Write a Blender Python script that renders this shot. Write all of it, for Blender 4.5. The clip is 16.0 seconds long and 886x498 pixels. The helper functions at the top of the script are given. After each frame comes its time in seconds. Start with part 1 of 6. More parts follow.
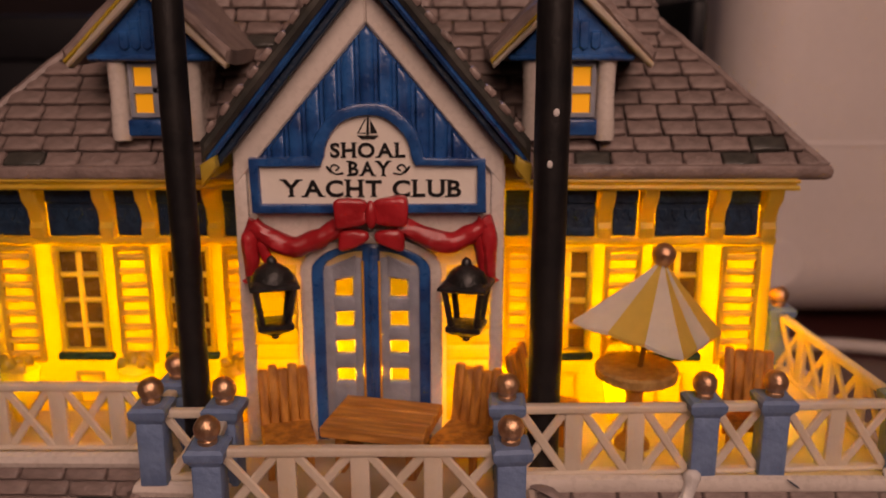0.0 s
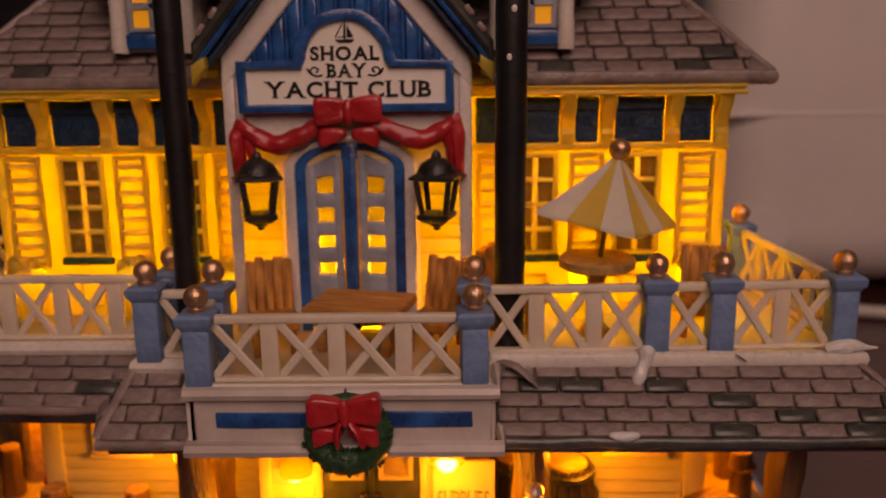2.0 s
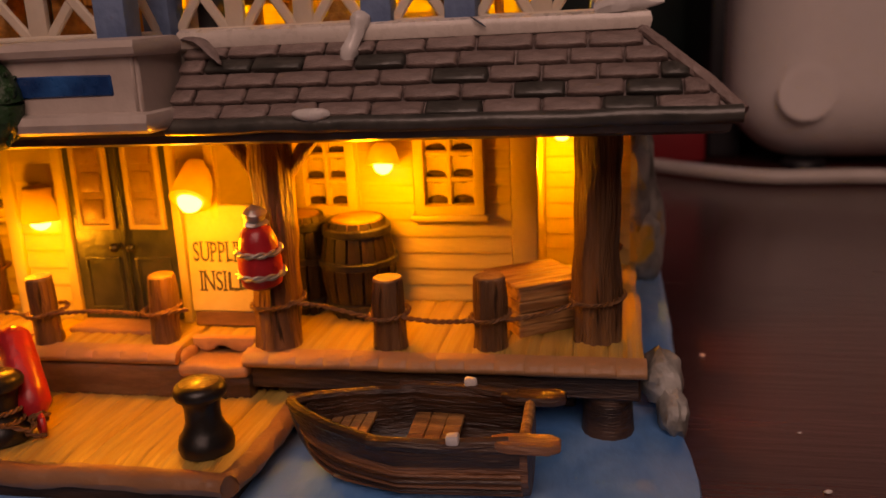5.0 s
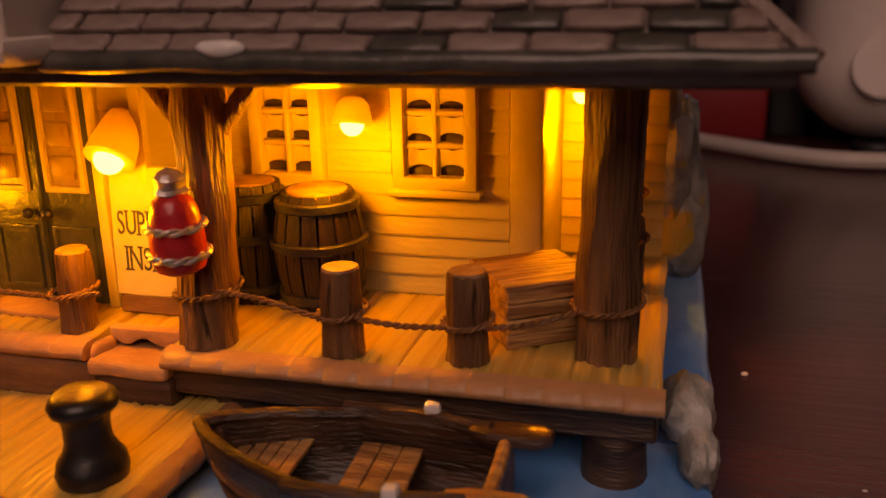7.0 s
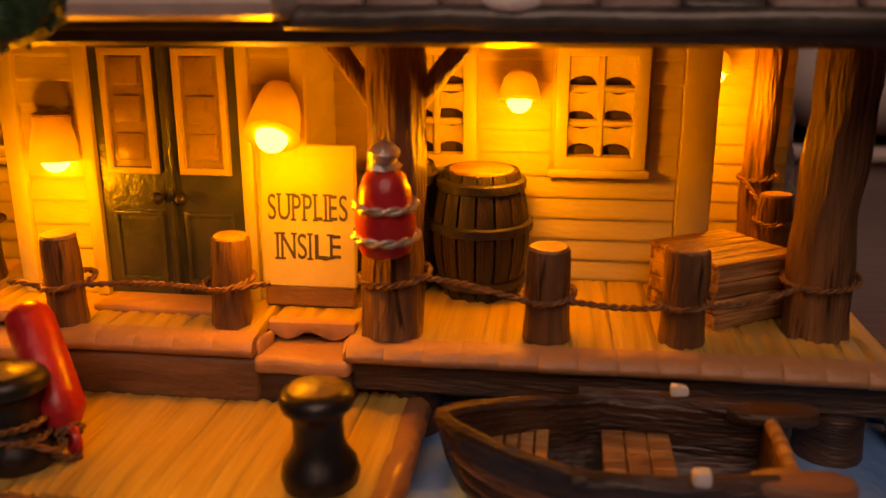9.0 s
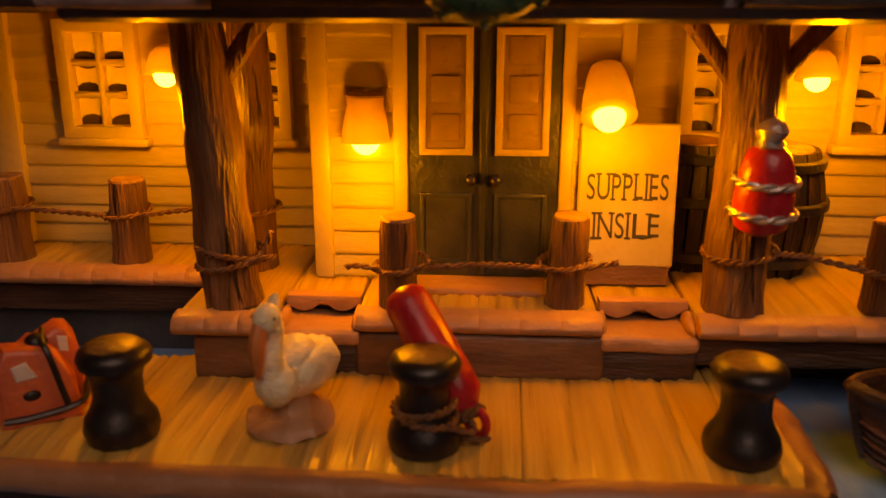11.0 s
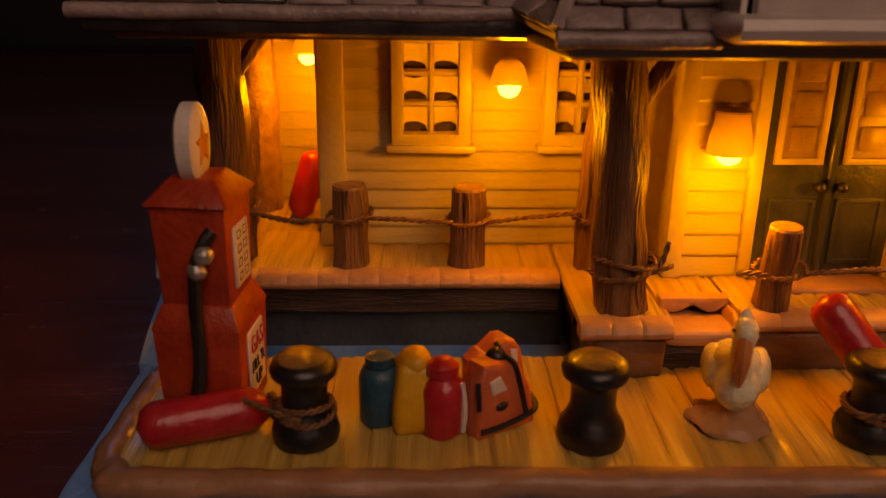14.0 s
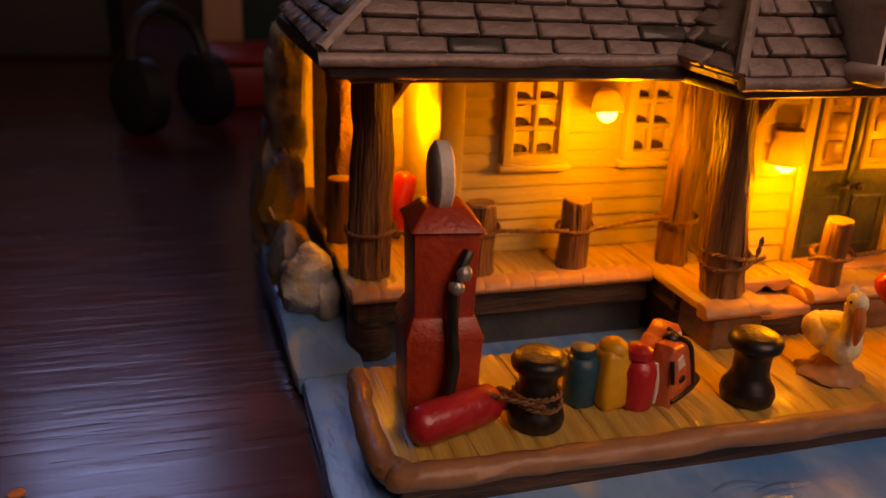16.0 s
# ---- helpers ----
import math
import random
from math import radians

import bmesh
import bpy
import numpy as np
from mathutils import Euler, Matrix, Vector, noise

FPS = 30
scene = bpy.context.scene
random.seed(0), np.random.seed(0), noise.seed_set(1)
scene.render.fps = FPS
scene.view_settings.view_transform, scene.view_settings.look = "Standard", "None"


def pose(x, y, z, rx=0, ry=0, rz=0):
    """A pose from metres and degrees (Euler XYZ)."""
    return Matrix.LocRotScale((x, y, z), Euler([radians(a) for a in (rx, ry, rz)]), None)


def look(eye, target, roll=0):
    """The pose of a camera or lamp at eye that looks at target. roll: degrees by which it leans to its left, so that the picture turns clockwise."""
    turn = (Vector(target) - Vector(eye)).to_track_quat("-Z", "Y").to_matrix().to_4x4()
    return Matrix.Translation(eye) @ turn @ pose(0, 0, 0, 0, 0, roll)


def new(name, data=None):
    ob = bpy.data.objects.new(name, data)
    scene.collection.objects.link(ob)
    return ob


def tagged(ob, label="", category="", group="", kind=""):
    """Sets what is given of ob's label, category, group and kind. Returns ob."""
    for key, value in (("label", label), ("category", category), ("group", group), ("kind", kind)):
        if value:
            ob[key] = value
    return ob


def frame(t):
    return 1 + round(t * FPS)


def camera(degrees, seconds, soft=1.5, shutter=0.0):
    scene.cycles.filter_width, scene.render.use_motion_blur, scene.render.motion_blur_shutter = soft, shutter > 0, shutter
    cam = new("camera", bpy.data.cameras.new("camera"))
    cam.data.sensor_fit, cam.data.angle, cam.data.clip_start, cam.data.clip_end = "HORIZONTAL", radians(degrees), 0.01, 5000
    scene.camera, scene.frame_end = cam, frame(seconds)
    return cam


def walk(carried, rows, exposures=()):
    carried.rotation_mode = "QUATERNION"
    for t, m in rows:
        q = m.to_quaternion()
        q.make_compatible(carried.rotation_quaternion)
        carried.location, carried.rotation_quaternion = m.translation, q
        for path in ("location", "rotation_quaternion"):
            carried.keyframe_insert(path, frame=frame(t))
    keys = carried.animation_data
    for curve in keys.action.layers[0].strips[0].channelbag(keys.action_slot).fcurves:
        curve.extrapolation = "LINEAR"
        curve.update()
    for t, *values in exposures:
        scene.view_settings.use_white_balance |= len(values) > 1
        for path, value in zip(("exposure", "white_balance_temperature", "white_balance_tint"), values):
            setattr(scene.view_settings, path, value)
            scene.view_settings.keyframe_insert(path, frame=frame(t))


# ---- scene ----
CM = 0.01
cam = camera(55.00, 16.0)
# seconds; eye in centimetres; yaw, pitch, roll in degrees
ROWS = [
    (0, 1.37, -14.61, 14.07, 0.44, -13.93, -0.06),
    (0.5, 1.77, -14.98, 13.81, 0.30, -13.81, -0.17),
    (1, 2.27, -15.29, 13.54, 0.53, -13.90, -0.28),
    (1.5, 2.03, -15.83, 12.80, 0.58, -13.45, -0.38),
    (2, 2.04, -16.26, 12.21, 1.02, -12.90, -0.59),
    (2.5, 2.72, -16.76, 11.31, 1.66, -13.48, -0.69),
    (3, 3.74, -16.97, 9.85, 3.19, -13.39, -1.37),
    (3.5, 5.20, -16.36, 8.93, 5.06, -13.39, -1.86),
    (4, 6.35, -15.64, 8.20, 7.16, -13.47, -2.38),
    (4.5, 7.86, -14.55, 7.51, 9.38, -13.60, -2.80),
    (5, 8.86, -13.65, 6.78, 11.38, -14.48, -2.67),
    (5.2, 9.23, -13.53, 6.48, 12.06, -14.46, -2.63),
    (7.3, 9.30, -10.28, 6.04, 15.06, -16.41, -1.11),
    (7.5, 8.98, -10.25, 5.92, 14.32, -16.12, -0.95),
    (8, 8.26, -10.52, 5.77, 11.92, -15.50, -0.62),
    (8.2, 7.65, -10.58, 5.79, 10.93, -15.67, -0.46),
    (10.3, 2.36, -11.04, 5.58, 3.94, -16.20, 0.05),
    (10.5, 1.91, -11.06, 5.59, 3.84, -16.44, 0.07),
    (11, 0.27, -11.31, 5.63, 3.10, -16.82, 0.13),
    (11.5, -0.88, -11.41, 5.72, 2.55, -17.37, 0.16),
    (12, -1.76, -11.31, 5.79, 2.37, -17.76, 0.10),
    (12.5, -2.91, -11.50, 5.72, 1.47, -18.28, 0.35),
    (13, -4.02, -11.61, 5.91, 0.68, -18.60, 0.47),
    (13.5, -4.78, -11.78, 6.11, -0.10, -19.05, 0.52),
    (14, -5.85, -11.83, 6.60, -1.89, -20.27, 0.61),
    (14.5, -6.50, -11.80, 7.68, -5.05, -21.18, 1.19),
    (15, -7.60, -12.18, 7.93, -7.08, -21.19, 1.66),
    (15.5, -9.25, -12.19, 7.36, -10.84, -20.62, 2.35),
    (16, -11.62, -12.55, 7.30, -17.23, -20.18, 2.38),
]
walk(cam, [(t, pose(x * CM, y * CM, z * CM, 90 + pitch, 0, yaw) @ pose(0, 0, 0, 0, 0, roll)) for t, x, y, z, yaw, pitch, roll in ROWS],
     [(0.0, 0.12, 7400, 10), (0.6, 0.0, 7350, 11), (2.0, -0.24, 7300, 12), (3.0, -0.46, 7150, 13), (4.5, -0.50, 7450, 16), (8.0, -0.46, 8300, 16),
      (10.5, -0.98, 8600, 14), (14.0, -0.92, 8800, 14), (16.0, -0.34, 8500, 14)])

# ---- the room's light: an unseen broad area light added above and before the table, and a dusk window, plus the model's own amber bulbs
cam.data.dof.use_dof, cam.data.dof.focus_distance, cam.data.dof.aperture_fstop = True, 0.120, 27.0
world = bpy.data.worlds.new("dusk_room")
scene.world = world
world.use_nodes = True
world.node_tree.nodes["Background"].inputs[0].default_value = (0.50, 0.55, 0.75, 1)
world.node_tree.nodes["Background"].inputs[1].default_value = 0.165


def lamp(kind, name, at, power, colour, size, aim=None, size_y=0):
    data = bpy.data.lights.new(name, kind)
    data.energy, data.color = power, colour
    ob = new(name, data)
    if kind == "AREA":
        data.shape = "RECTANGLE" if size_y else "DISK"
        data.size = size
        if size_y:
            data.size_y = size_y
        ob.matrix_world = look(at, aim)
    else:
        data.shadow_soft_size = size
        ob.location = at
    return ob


AMBER = (1.0, 0.335, 0.010)
YELLOW_LED = (1.0, 0.495, 0.012)
PALE_LED = (1.0, 0.64, 0.03)
lamp("AREA", "room_fill_light", (0.13, -0.62, 0.60), 4.0, (1.0, 0.675, 0.615), 0.62, (0, 0, 0.07))
lamp("AREA", "window_light", (-0.42, 1.86, 1.35), 6.2, (0.30, 0.43, 1.0), 0.44, (-0.15, 0.05, 0.0), 0.46)


def bulb_light(name, x, y, z, power, r=0.12, colour=YELLOW_LED):
    lamp("POINT", name, (x * CM, y * CM, z * CM), power, colour, r * CM)


# ---- materials; patterns are sized in centimetres
def mat(name, col, rough=0.5, col2=None, scale=2.0, var=0.18, bump=0.15, fine=14.0, stretch=(1, 1, 1), metal=0.0,
        piece=0.0, glow=0.0, coat=0.0, sharp=0.0, spots=None, through_col=None):
    """A painted, fired or wooden surface: two scales of colour change, fine relief, and a share of light let through (glow)."""
    m = bpy.data.materials.new(name)
    m.use_nodes = True
    nt = m.node_tree
    N, L = nt.nodes, nt.links
    b = N["Principled BSDF"]
    tc, mp = N.new("ShaderNodeTexCoord"), N.new("ShaderNodeMapping")
    mp.inputs["Scale"].default_value = [100.0 * s for s in stretch]
    L.new(tc.outputs["Object"], mp.inputs["Vector"])
    big, small = N.new("ShaderNodeTexNoise"), N.new("ShaderNodeTexNoise")
    for n, s, d in ((big, scale, 4.0), (small, fine, 3.0)):
        n.inputs["Scale"].default_value, n.inputs["Detail"].default_value = s, d
        L.new(mp.outputs[0], n.inputs["Vector"])
    ramp = N.new("ShaderNodeMapRange")
    ramp.inputs["From Min"].default_value, ramp.inputs["From Max"].default_value = 0.35 + 0.12 * sharp, 0.65 - 0.12 * sharp
    L.new(big.outputs[0], ramp.inputs["Value"])
    mix = N.new("ShaderNodeMix")
    mix.data_type = "RGBA"
    c2 = col2 or [c * (1 - 1.6 * var) for c in col]
    mix.inputs[6].default_value, mix.inputs[7].default_value = (*col, 1), (*c2, 1)
    L.new(ramp.outputs[0], mix.inputs[0])
    hs = N.new("ShaderNodeHueSaturation")
    L.new(mix.outputs[2], hs.inputs["Color"])
    val = N.new("ShaderNodeMath")
    val.operation = "MULTIPLY_ADD"
    L.new(small.outputs[0], val.inputs[0])
    val.inputs[1].default_value, val.inputs[2].default_value = 1.6 * var, 1 - 0.8 * var
    last = val
    if piece:
        info, add = N.new("ShaderNodeObjectInfo"), N.new("ShaderNodeMath")
        add.operation = "MULTIPLY_ADD"
        L.new(info.outputs["Random"], add.inputs[0])
        add.inputs[1].default_value = piece
        L.new(val.outputs[0], add.inputs[2])
        last = add
    L.new(last.outputs[0], hs.inputs["Value"])
    colour = hs.outputs[0]
    if spots:
        sp, sm, sr = N.new("ShaderNodeTexNoise"), N.new("ShaderNodeMix"), N.new("ShaderNodeMapRange")
        sp.inputs["Scale"].default_value = spots[1]
        L.new(mp.outputs[0], sp.inputs["Vector"])
        sr.inputs["From Min"].default_value, sr.inputs["From Max"].default_value = spots[2], spots[2] + 0.06
        L.new(sp.outputs[0], sr.inputs["Value"])
        sm.data_type = "RGBA"
        L.new(sr.outputs[0], sm.inputs[0])
        L.new(colour, sm.inputs[6])
        sm.inputs[7].default_value = (*spots[0], 1)
        colour = sm.outputs[2]
    L.new(colour, b.inputs["Base Color"])
    rr = N.new("ShaderNodeMath")
    rr.operation = "MULTIPLY_ADD"
    L.new(small.outputs[0], rr.inputs[0])
    rr.inputs[1].default_value, rr.inputs[2].default_value = 0.25, rough - 0.12
    L.new(rr.outputs[0], b.inputs["Roughness"])
    b.inputs["Metallic"].default_value = metal
    b.inputs["Coat Weight"].default_value, b.inputs["Coat Roughness"].default_value = coat, 0.18
    if bump:
        h, bp = N.new("ShaderNodeMath"), N.new("ShaderNodeBump")
        h.operation = "MULTIPLY_ADD"
        L.new(big.outputs[0], h.inputs[0])
        h.inputs[1].default_value = 1.5
        L.new(small.outputs[0], h.inputs[2])
        L.new(h.outputs[0], bp.inputs["Height"])
        bp.inputs["Strength"].default_value, bp.inputs["Distance"].default_value = bump, 0.0006
        L.new(bp.outputs[0], b.inputs["Normal"])
    if glow:
        tr, mx = N.new("ShaderNodeBsdfTranslucent"), N.new("ShaderNodeMixShader")
        L.new(colour, tr.inputs["Color"])
        if through_col:
            nt.links.remove(tr.inputs["Color"].links[0])
            tr.inputs["Color"].default_value = (*through_col, 1)
        mx.inputs[0].default_value = glow
        L.new(b.outputs[0], mx.inputs[1])
        L.new(tr.outputs[0], mx.inputs[2])
        L.new(mx.outputs[0], N["Material Output"].inputs["Surface"])
    return m


def glowing(name, col, strength):
    m = bpy.data.materials.new(name)
    m.use_nodes = True
    b = m.node_tree.nodes["Principled BSDF"]
    b.inputs["Base Color"].default_value = (*col, 1)
    b.inputs["Emission Color"].default_value, b.inputs["Emission Strength"].default_value = (*col, 1), strength
    return m


PORCELAIN = mat("white_porcelain", (0.74, 0.68, 0.62), 0.28, (0.66, 0.60, 0.54), 1.2, 0.05, 0.12, 9, coat=0.3)
THIN = mat("thin_white_porcelain", (0.76, 0.69, 0.60), 0.32, (0.70, 0.60, 0.48), 1.5, 0.06, 0.15, 9, glow=0.35, coat=0.2, through_col=(0.80, 0.70, 0.16))
YTHIN = mat("thin_yellow_porcelain", (0.78, 0.57, 0.10), 0.35, (0.72, 0.49, 0.06), 1.5, 0.08, 0.18, 9, glow=0.45, coat=0.2, through_col=(0.80, 0.76, 0.06))
LOWER = mat("cream_painted_boards", (0.53, 0.435, 0.155), 0.45, (0.44, 0.35, 0.115), 1.4, 0.10, 0.2, 9, stretch=(0.5, 0.5, 2))
TRIM = mat("cream_trim", (0.57, 0.465, 0.18), 0.42, None, 1.6, 0.08, 0.2, 10)
BLUE = mat("cobalt_glaze", (0.024, 0.120, 0.37), 0.30, (0.010, 0.045, 0.17), 2.2, 0.16, 0.25, 11, coat=0.5)
NAVY = mat("navy_paint", (0.009, 0.022, 0.045), 0.4, (0.016, 0.042, 0.085), 3, 0.2, 0.3, 12)
POSTBLUE = mat("powder_blue_paint", (0.185, 0.275, 0.46), 0.5, (0.13, 0.20, 0.36), 2.4, 0.14, 0.25, 12)
RAILWHITE = mat("cream_plastic", (0.88, 0.80, 0.68), 0.42, (0.82, 0.72, 0.57), 1.6, 0.05, 0.12, 9, glow=0.28)
GREYWOOD = mat("grey_door_paint", (0.36, 0.38, 0.44), 0.4, (0.26, 0.28, 0.33), 2.5, 0.12, 0.25, 10)
COPPER = mat("copper_paint", (0.72, 0.47, 0.29), 0.34, (0.50, 0.28, 0.16), 5, 0.16, 0.3, 18, metal=0.85)
TILE = mat("mauve_grey_tile", (0.275, 0.212, 0.192), 0.40, (0.180, 0.138, 0.127), 2.2, 0.18, 0.5, 10, piece=0.24, coat=0.16)
DARKTILE = mat("green_black_tile", (0.038, 0.040, 0.036), 0.34, (0.085, 0.08, 0.07), 1.6, 0.2, 0.22, 7, coat=0.2)
MIDBROWN = mat("warm_brown_foot", (0.22, 0.115, 0.055), 0.42, (0.12, 0.06, 0.03), 1.8, 0.2, 0.5, 9, stretch=(0.6, 1, 2), coat=0.2)
JOINT = mat("roof_bed", (0.20, 0.160, 0.150), 0.5, (0.28, 0.225, 0.215), 2, 0.2, 0.4, 12)
EAVE = mat("black_brown_eave", (0.016, 0.013, 0.014), 0.35, (0.045, 0.035, 0.035), 1.5, 0.25, 0.3, 9, coat=0.3)
RED = mat("red_glaze", (0.50, 0.024, 0.034), 0.34, (0.36, 0.014, 0.020), 2.0, 0.14, 0.35, 7, coat=0.3)
GREEN = mat("dark_holly_green", (0.012, 0.040, 0.018), 0.4, (0.03, 0.09, 0.03), 6, 0.3, 0.5, 18)
BLACK = mat("black_gloss", (0.010, 0.009, 0.009), 0.40, (0.020, 0.016, 0.013), 1.6, 0.2, 0.15, 7, coat=0.12)
POLE = mat("black_pole", (0.008, 0.008, 0.009), 0.42, (0.018, 0.016, 0.016), 2, 0.2, 0.12, 14)
IRON = mat("black_iron", (0.010, 0.010, 0.010), 0.38, (0.03, 0.027, 0.025), 5, 0.25, 0.3, 16)
CHAIR = mat("orange_pine", (0.62, 0.270, 0.046), 0.48, (0.36, 0.140, 0.024), 2.2, 0.2, 0.5, 16, stretch=(3.5, 3.5, 0.45), sharp=0.4)
TABLE = mat("pine_table", (0.62, 0.285, 0.062), 0.48, (0.40, 0.165, 0.034), 2.2, 0.2, 0.5, 16, stretch=(0.5, 3.5, 3.5), sharp=0.4)
CORK = mat("cork_top", (0.54, 0.33, 0.11), 0.7, (0.38, 0.21, 0.06), 6, 0.25, 0.5, 20)
LOG = mat("weathered_log", (0.23, 0.120, 0.054), 0.42, (0.125, 0.062, 0.028), 2.0, 0.16, 1.0, 8, stretch=(2.6, 2.6, 0.26), sharp=0.25, coat=0.08, spots=((0.030, 0.016, 0.008), 3.2, 0.64))
LOGEND = mat("log_end", (0.36, 0.22, 0.11), 0.55, (0.22, 0.12, 0.05), 4, 0.2, 0.5, 16)
DECK = mat("sandy_deck_board", (0.585, 0.408, 0.106), 0.36, (0.44, 0.282, 0.063), 1.3, 0.09, 1.0, 3.6, stretch=(2.6, 0.24, 1.5), piece=0.06, coat=0.3, sharp=0.3)
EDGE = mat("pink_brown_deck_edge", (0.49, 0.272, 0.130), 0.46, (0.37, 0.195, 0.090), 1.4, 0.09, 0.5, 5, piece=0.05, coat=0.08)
# the rim's own pink-brown, darkened for the shade at the pier's front
RIM = mat("shaded_mauve_brown_rim", (0.36, 0.182, 0.090), 0.46, (0.27, 0.130, 0.062), 1.2, 0.09, 0.5, 5, coat=0.18)
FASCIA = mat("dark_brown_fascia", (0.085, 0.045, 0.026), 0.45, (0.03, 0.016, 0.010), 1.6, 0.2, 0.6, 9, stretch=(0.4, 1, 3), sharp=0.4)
WATER = mat("blue_painted_water", (0.085, 0.27, 0.66), 0.34, (0.22, 0.42, 0.74), 0.5, 0.12, 0.6, 4, stretch=(1.3, 0.6, 1), coat=0.35, spots=((0.46, 0.52, 0.58), 0.55, 0.62), sharp=0.4)
ROCK = mat("grey_rock", (0.50, 0.50, 0.47), 0.45, (0.15, 0.150, 0.135), 1.3, 0.22, 0.9, 7, sharp=0.3, spots=((0.56, 0.34, 0.04), 0.75, 0.57), coat=0.25)
OLIVE = mat("olive_black_door", (0.026, 0.030, 0.020), 0.36, (0.055, 0.055, 0.035), 2, 0.2, 0.35, 10, coat=0.25)
DOORGLASS = mat("amber_door_light", (0.40, 0.29, 0.15), 0.3, (0.30, 0.20, 0.09), 1.2, 0.12, 0.2, 8, glow=0.3)
DOORTRIM = mat("tan_door_moulding", (0.48, 0.36, 0.17), 0.4, None, 1.5, 0.1, 0.25, 9)
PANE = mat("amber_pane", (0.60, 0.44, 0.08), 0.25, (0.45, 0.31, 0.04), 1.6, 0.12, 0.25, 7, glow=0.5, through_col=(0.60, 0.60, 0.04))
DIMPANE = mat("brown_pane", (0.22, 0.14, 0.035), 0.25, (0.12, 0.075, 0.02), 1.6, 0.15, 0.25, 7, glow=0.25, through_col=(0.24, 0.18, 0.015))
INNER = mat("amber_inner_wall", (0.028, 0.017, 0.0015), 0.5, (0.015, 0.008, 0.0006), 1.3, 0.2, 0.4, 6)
SHADE = mat("lamp_shade_plastic", (0.84, 0.64, 0.22), 0.4, None, 1.2, 0.06, 0.1, 8, glow=0.72)
# paler and more see-through than the walls, so the bars look backlit
MUNTIN = mat("glowing_muntin", (0.80, 0.62, 0.20), 0.4, None, 1.5, 0.06, 0.15, 9, glow=0.6, through_col=(0.92, 0.86, 0.12))
# the shade under the deck, put into a dark wall colour
UNDERSHADE = mat("dark_deck_shade", (0.055, 0.062, 0.068), 0.45, (0.03, 0.033, 0.036), 1.2, 0.2, 0.4, 7)
CREAMBOARD = mat("cream_sign_board", (0.58, 0.48, 0.22), 0.45, (0.50, 0.40, 0.16), 1.5, 0.1, 0.2, 9)
BULB = glowing("warm_bulb", (1.0, 0.60, 0.10), 12.0)
PANESHADE = mat("dark_brown_pane_shade", (0.06, 0.036, 0.018), 0.5, None, 2, 0.2, 0.3, 9)
SIGN = mat("ivory_sign", (0.90, 0.85, 0.76), 0.35, None, 1.2, 0.04, 0.1, 9, coat=0.2)
# white porcelain with the balcony front's shade mixed into its colour
SHADEDWHITE = mat("shaded_white_glaze", (0.60, 0.525, 0.475), 0.34, (0.50, 0.43, 0.385), 1.3, 0.06, 0.2, 8, coat=0.2)
INK = mat("black_lettering", (0.012, 0.011, 0.011), 0.4, None, 3, 0.1, 0, 9)
GREYINK = mat("grey_green_lettering", (0.07, 0.065, 0.04), 0.5, None, 3, 0.2, 0, 9)
ROPE = mat("twisted_rope", (0.22, 0.105, 0.04), 0.6, (0.13, 0.06, 0.02), 8, 0.2, 0.3, 26)
BARREL = mat("dark_barrel_oak", (0.027, 0.014, 0.008), 0.48, (0.010, 0.006, 0.004), 2, 0.25, 0.6, 11, stretch=(3, 3, 0.4), sharp=0.4)
CRATE = mat("crate_boards", (0.46, 0.26, 0.10), 0.5, (0.22, 0.105, 0.036), 2, 0.22, 0.6, 11, stretch=(0.4, 3, 3.5), sharp=0.5, piece=0.15)
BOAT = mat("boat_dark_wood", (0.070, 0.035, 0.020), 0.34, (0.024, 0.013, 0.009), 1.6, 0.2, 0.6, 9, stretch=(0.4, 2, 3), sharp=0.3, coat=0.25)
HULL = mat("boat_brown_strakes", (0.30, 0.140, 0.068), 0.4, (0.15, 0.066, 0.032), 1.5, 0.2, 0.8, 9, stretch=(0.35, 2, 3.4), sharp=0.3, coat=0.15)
BOATFLOOR = mat("boat_inner_boards", (0.58, 0.33, 0.115), 0.40, (0.28, 0.135, 0.045), 2, 0.2, 0.8, 9, stretch=(0.5, 3.2, 1), sharp=0.4, coat=0.1)
PUMPRED = mat("brick_red_paint", (0.46, 0.052, 0.018), 0.40, (0.33, 0.030, 0.010), 1.8, 0.16, 0.35, 10, coat=0.15)
WHITEPAINT = mat("chalky_white", (0.72, 0.66, 0.58), 0.5, (0.62, 0.54, 0.46), 3, 0.1, 0.2, 12)
ORANGE = mat("orange_foam", (0.60, 0.145, 0.060), 0.42, (0.48, 0.10, 0.04), 2, 0.14, 0.35, 8, coat=0.25)
YELLOW = mat("mustard_paint", (0.74, 0.39, 0.028), 0.42, (0.62, 0.30, 0.018), 2, 0.1, 0.25, 10)
TEAL = mat("teal_paint", (0.015, 0.075, 0.11), 0.4, (0.01, 0.045, 0.07), 2, 0.14, 0.3, 10)
PELICAN = mat("pelican_cream", (0.86, 0.80, 0.56), 0.42, (0.76, 0.66, 0.36), 3.4, 0.14, 0.6, 12)
BEAK = mat("beak_orange", (0.60, 0.20, 0.05), 0.5, None, 4, 0.1, 0.2, 12)
SILVER = mat("silver_paint", (0.55, 0.52, 0.48), 0.36, None, 5, 0.15, 0.3, 18, metal=0.7)
CANOPYY = mat("canopy_yellow", (0.88, 0.66, 0.14), 0.4, None, 2, 0.05, 0.15, 9, glow=0.32)
CANOPYW = mat("canopy_white", (0.90, 0.86, 0.76), 0.4, None, 2, 0.04, 0.15, 9, glow=0.32)
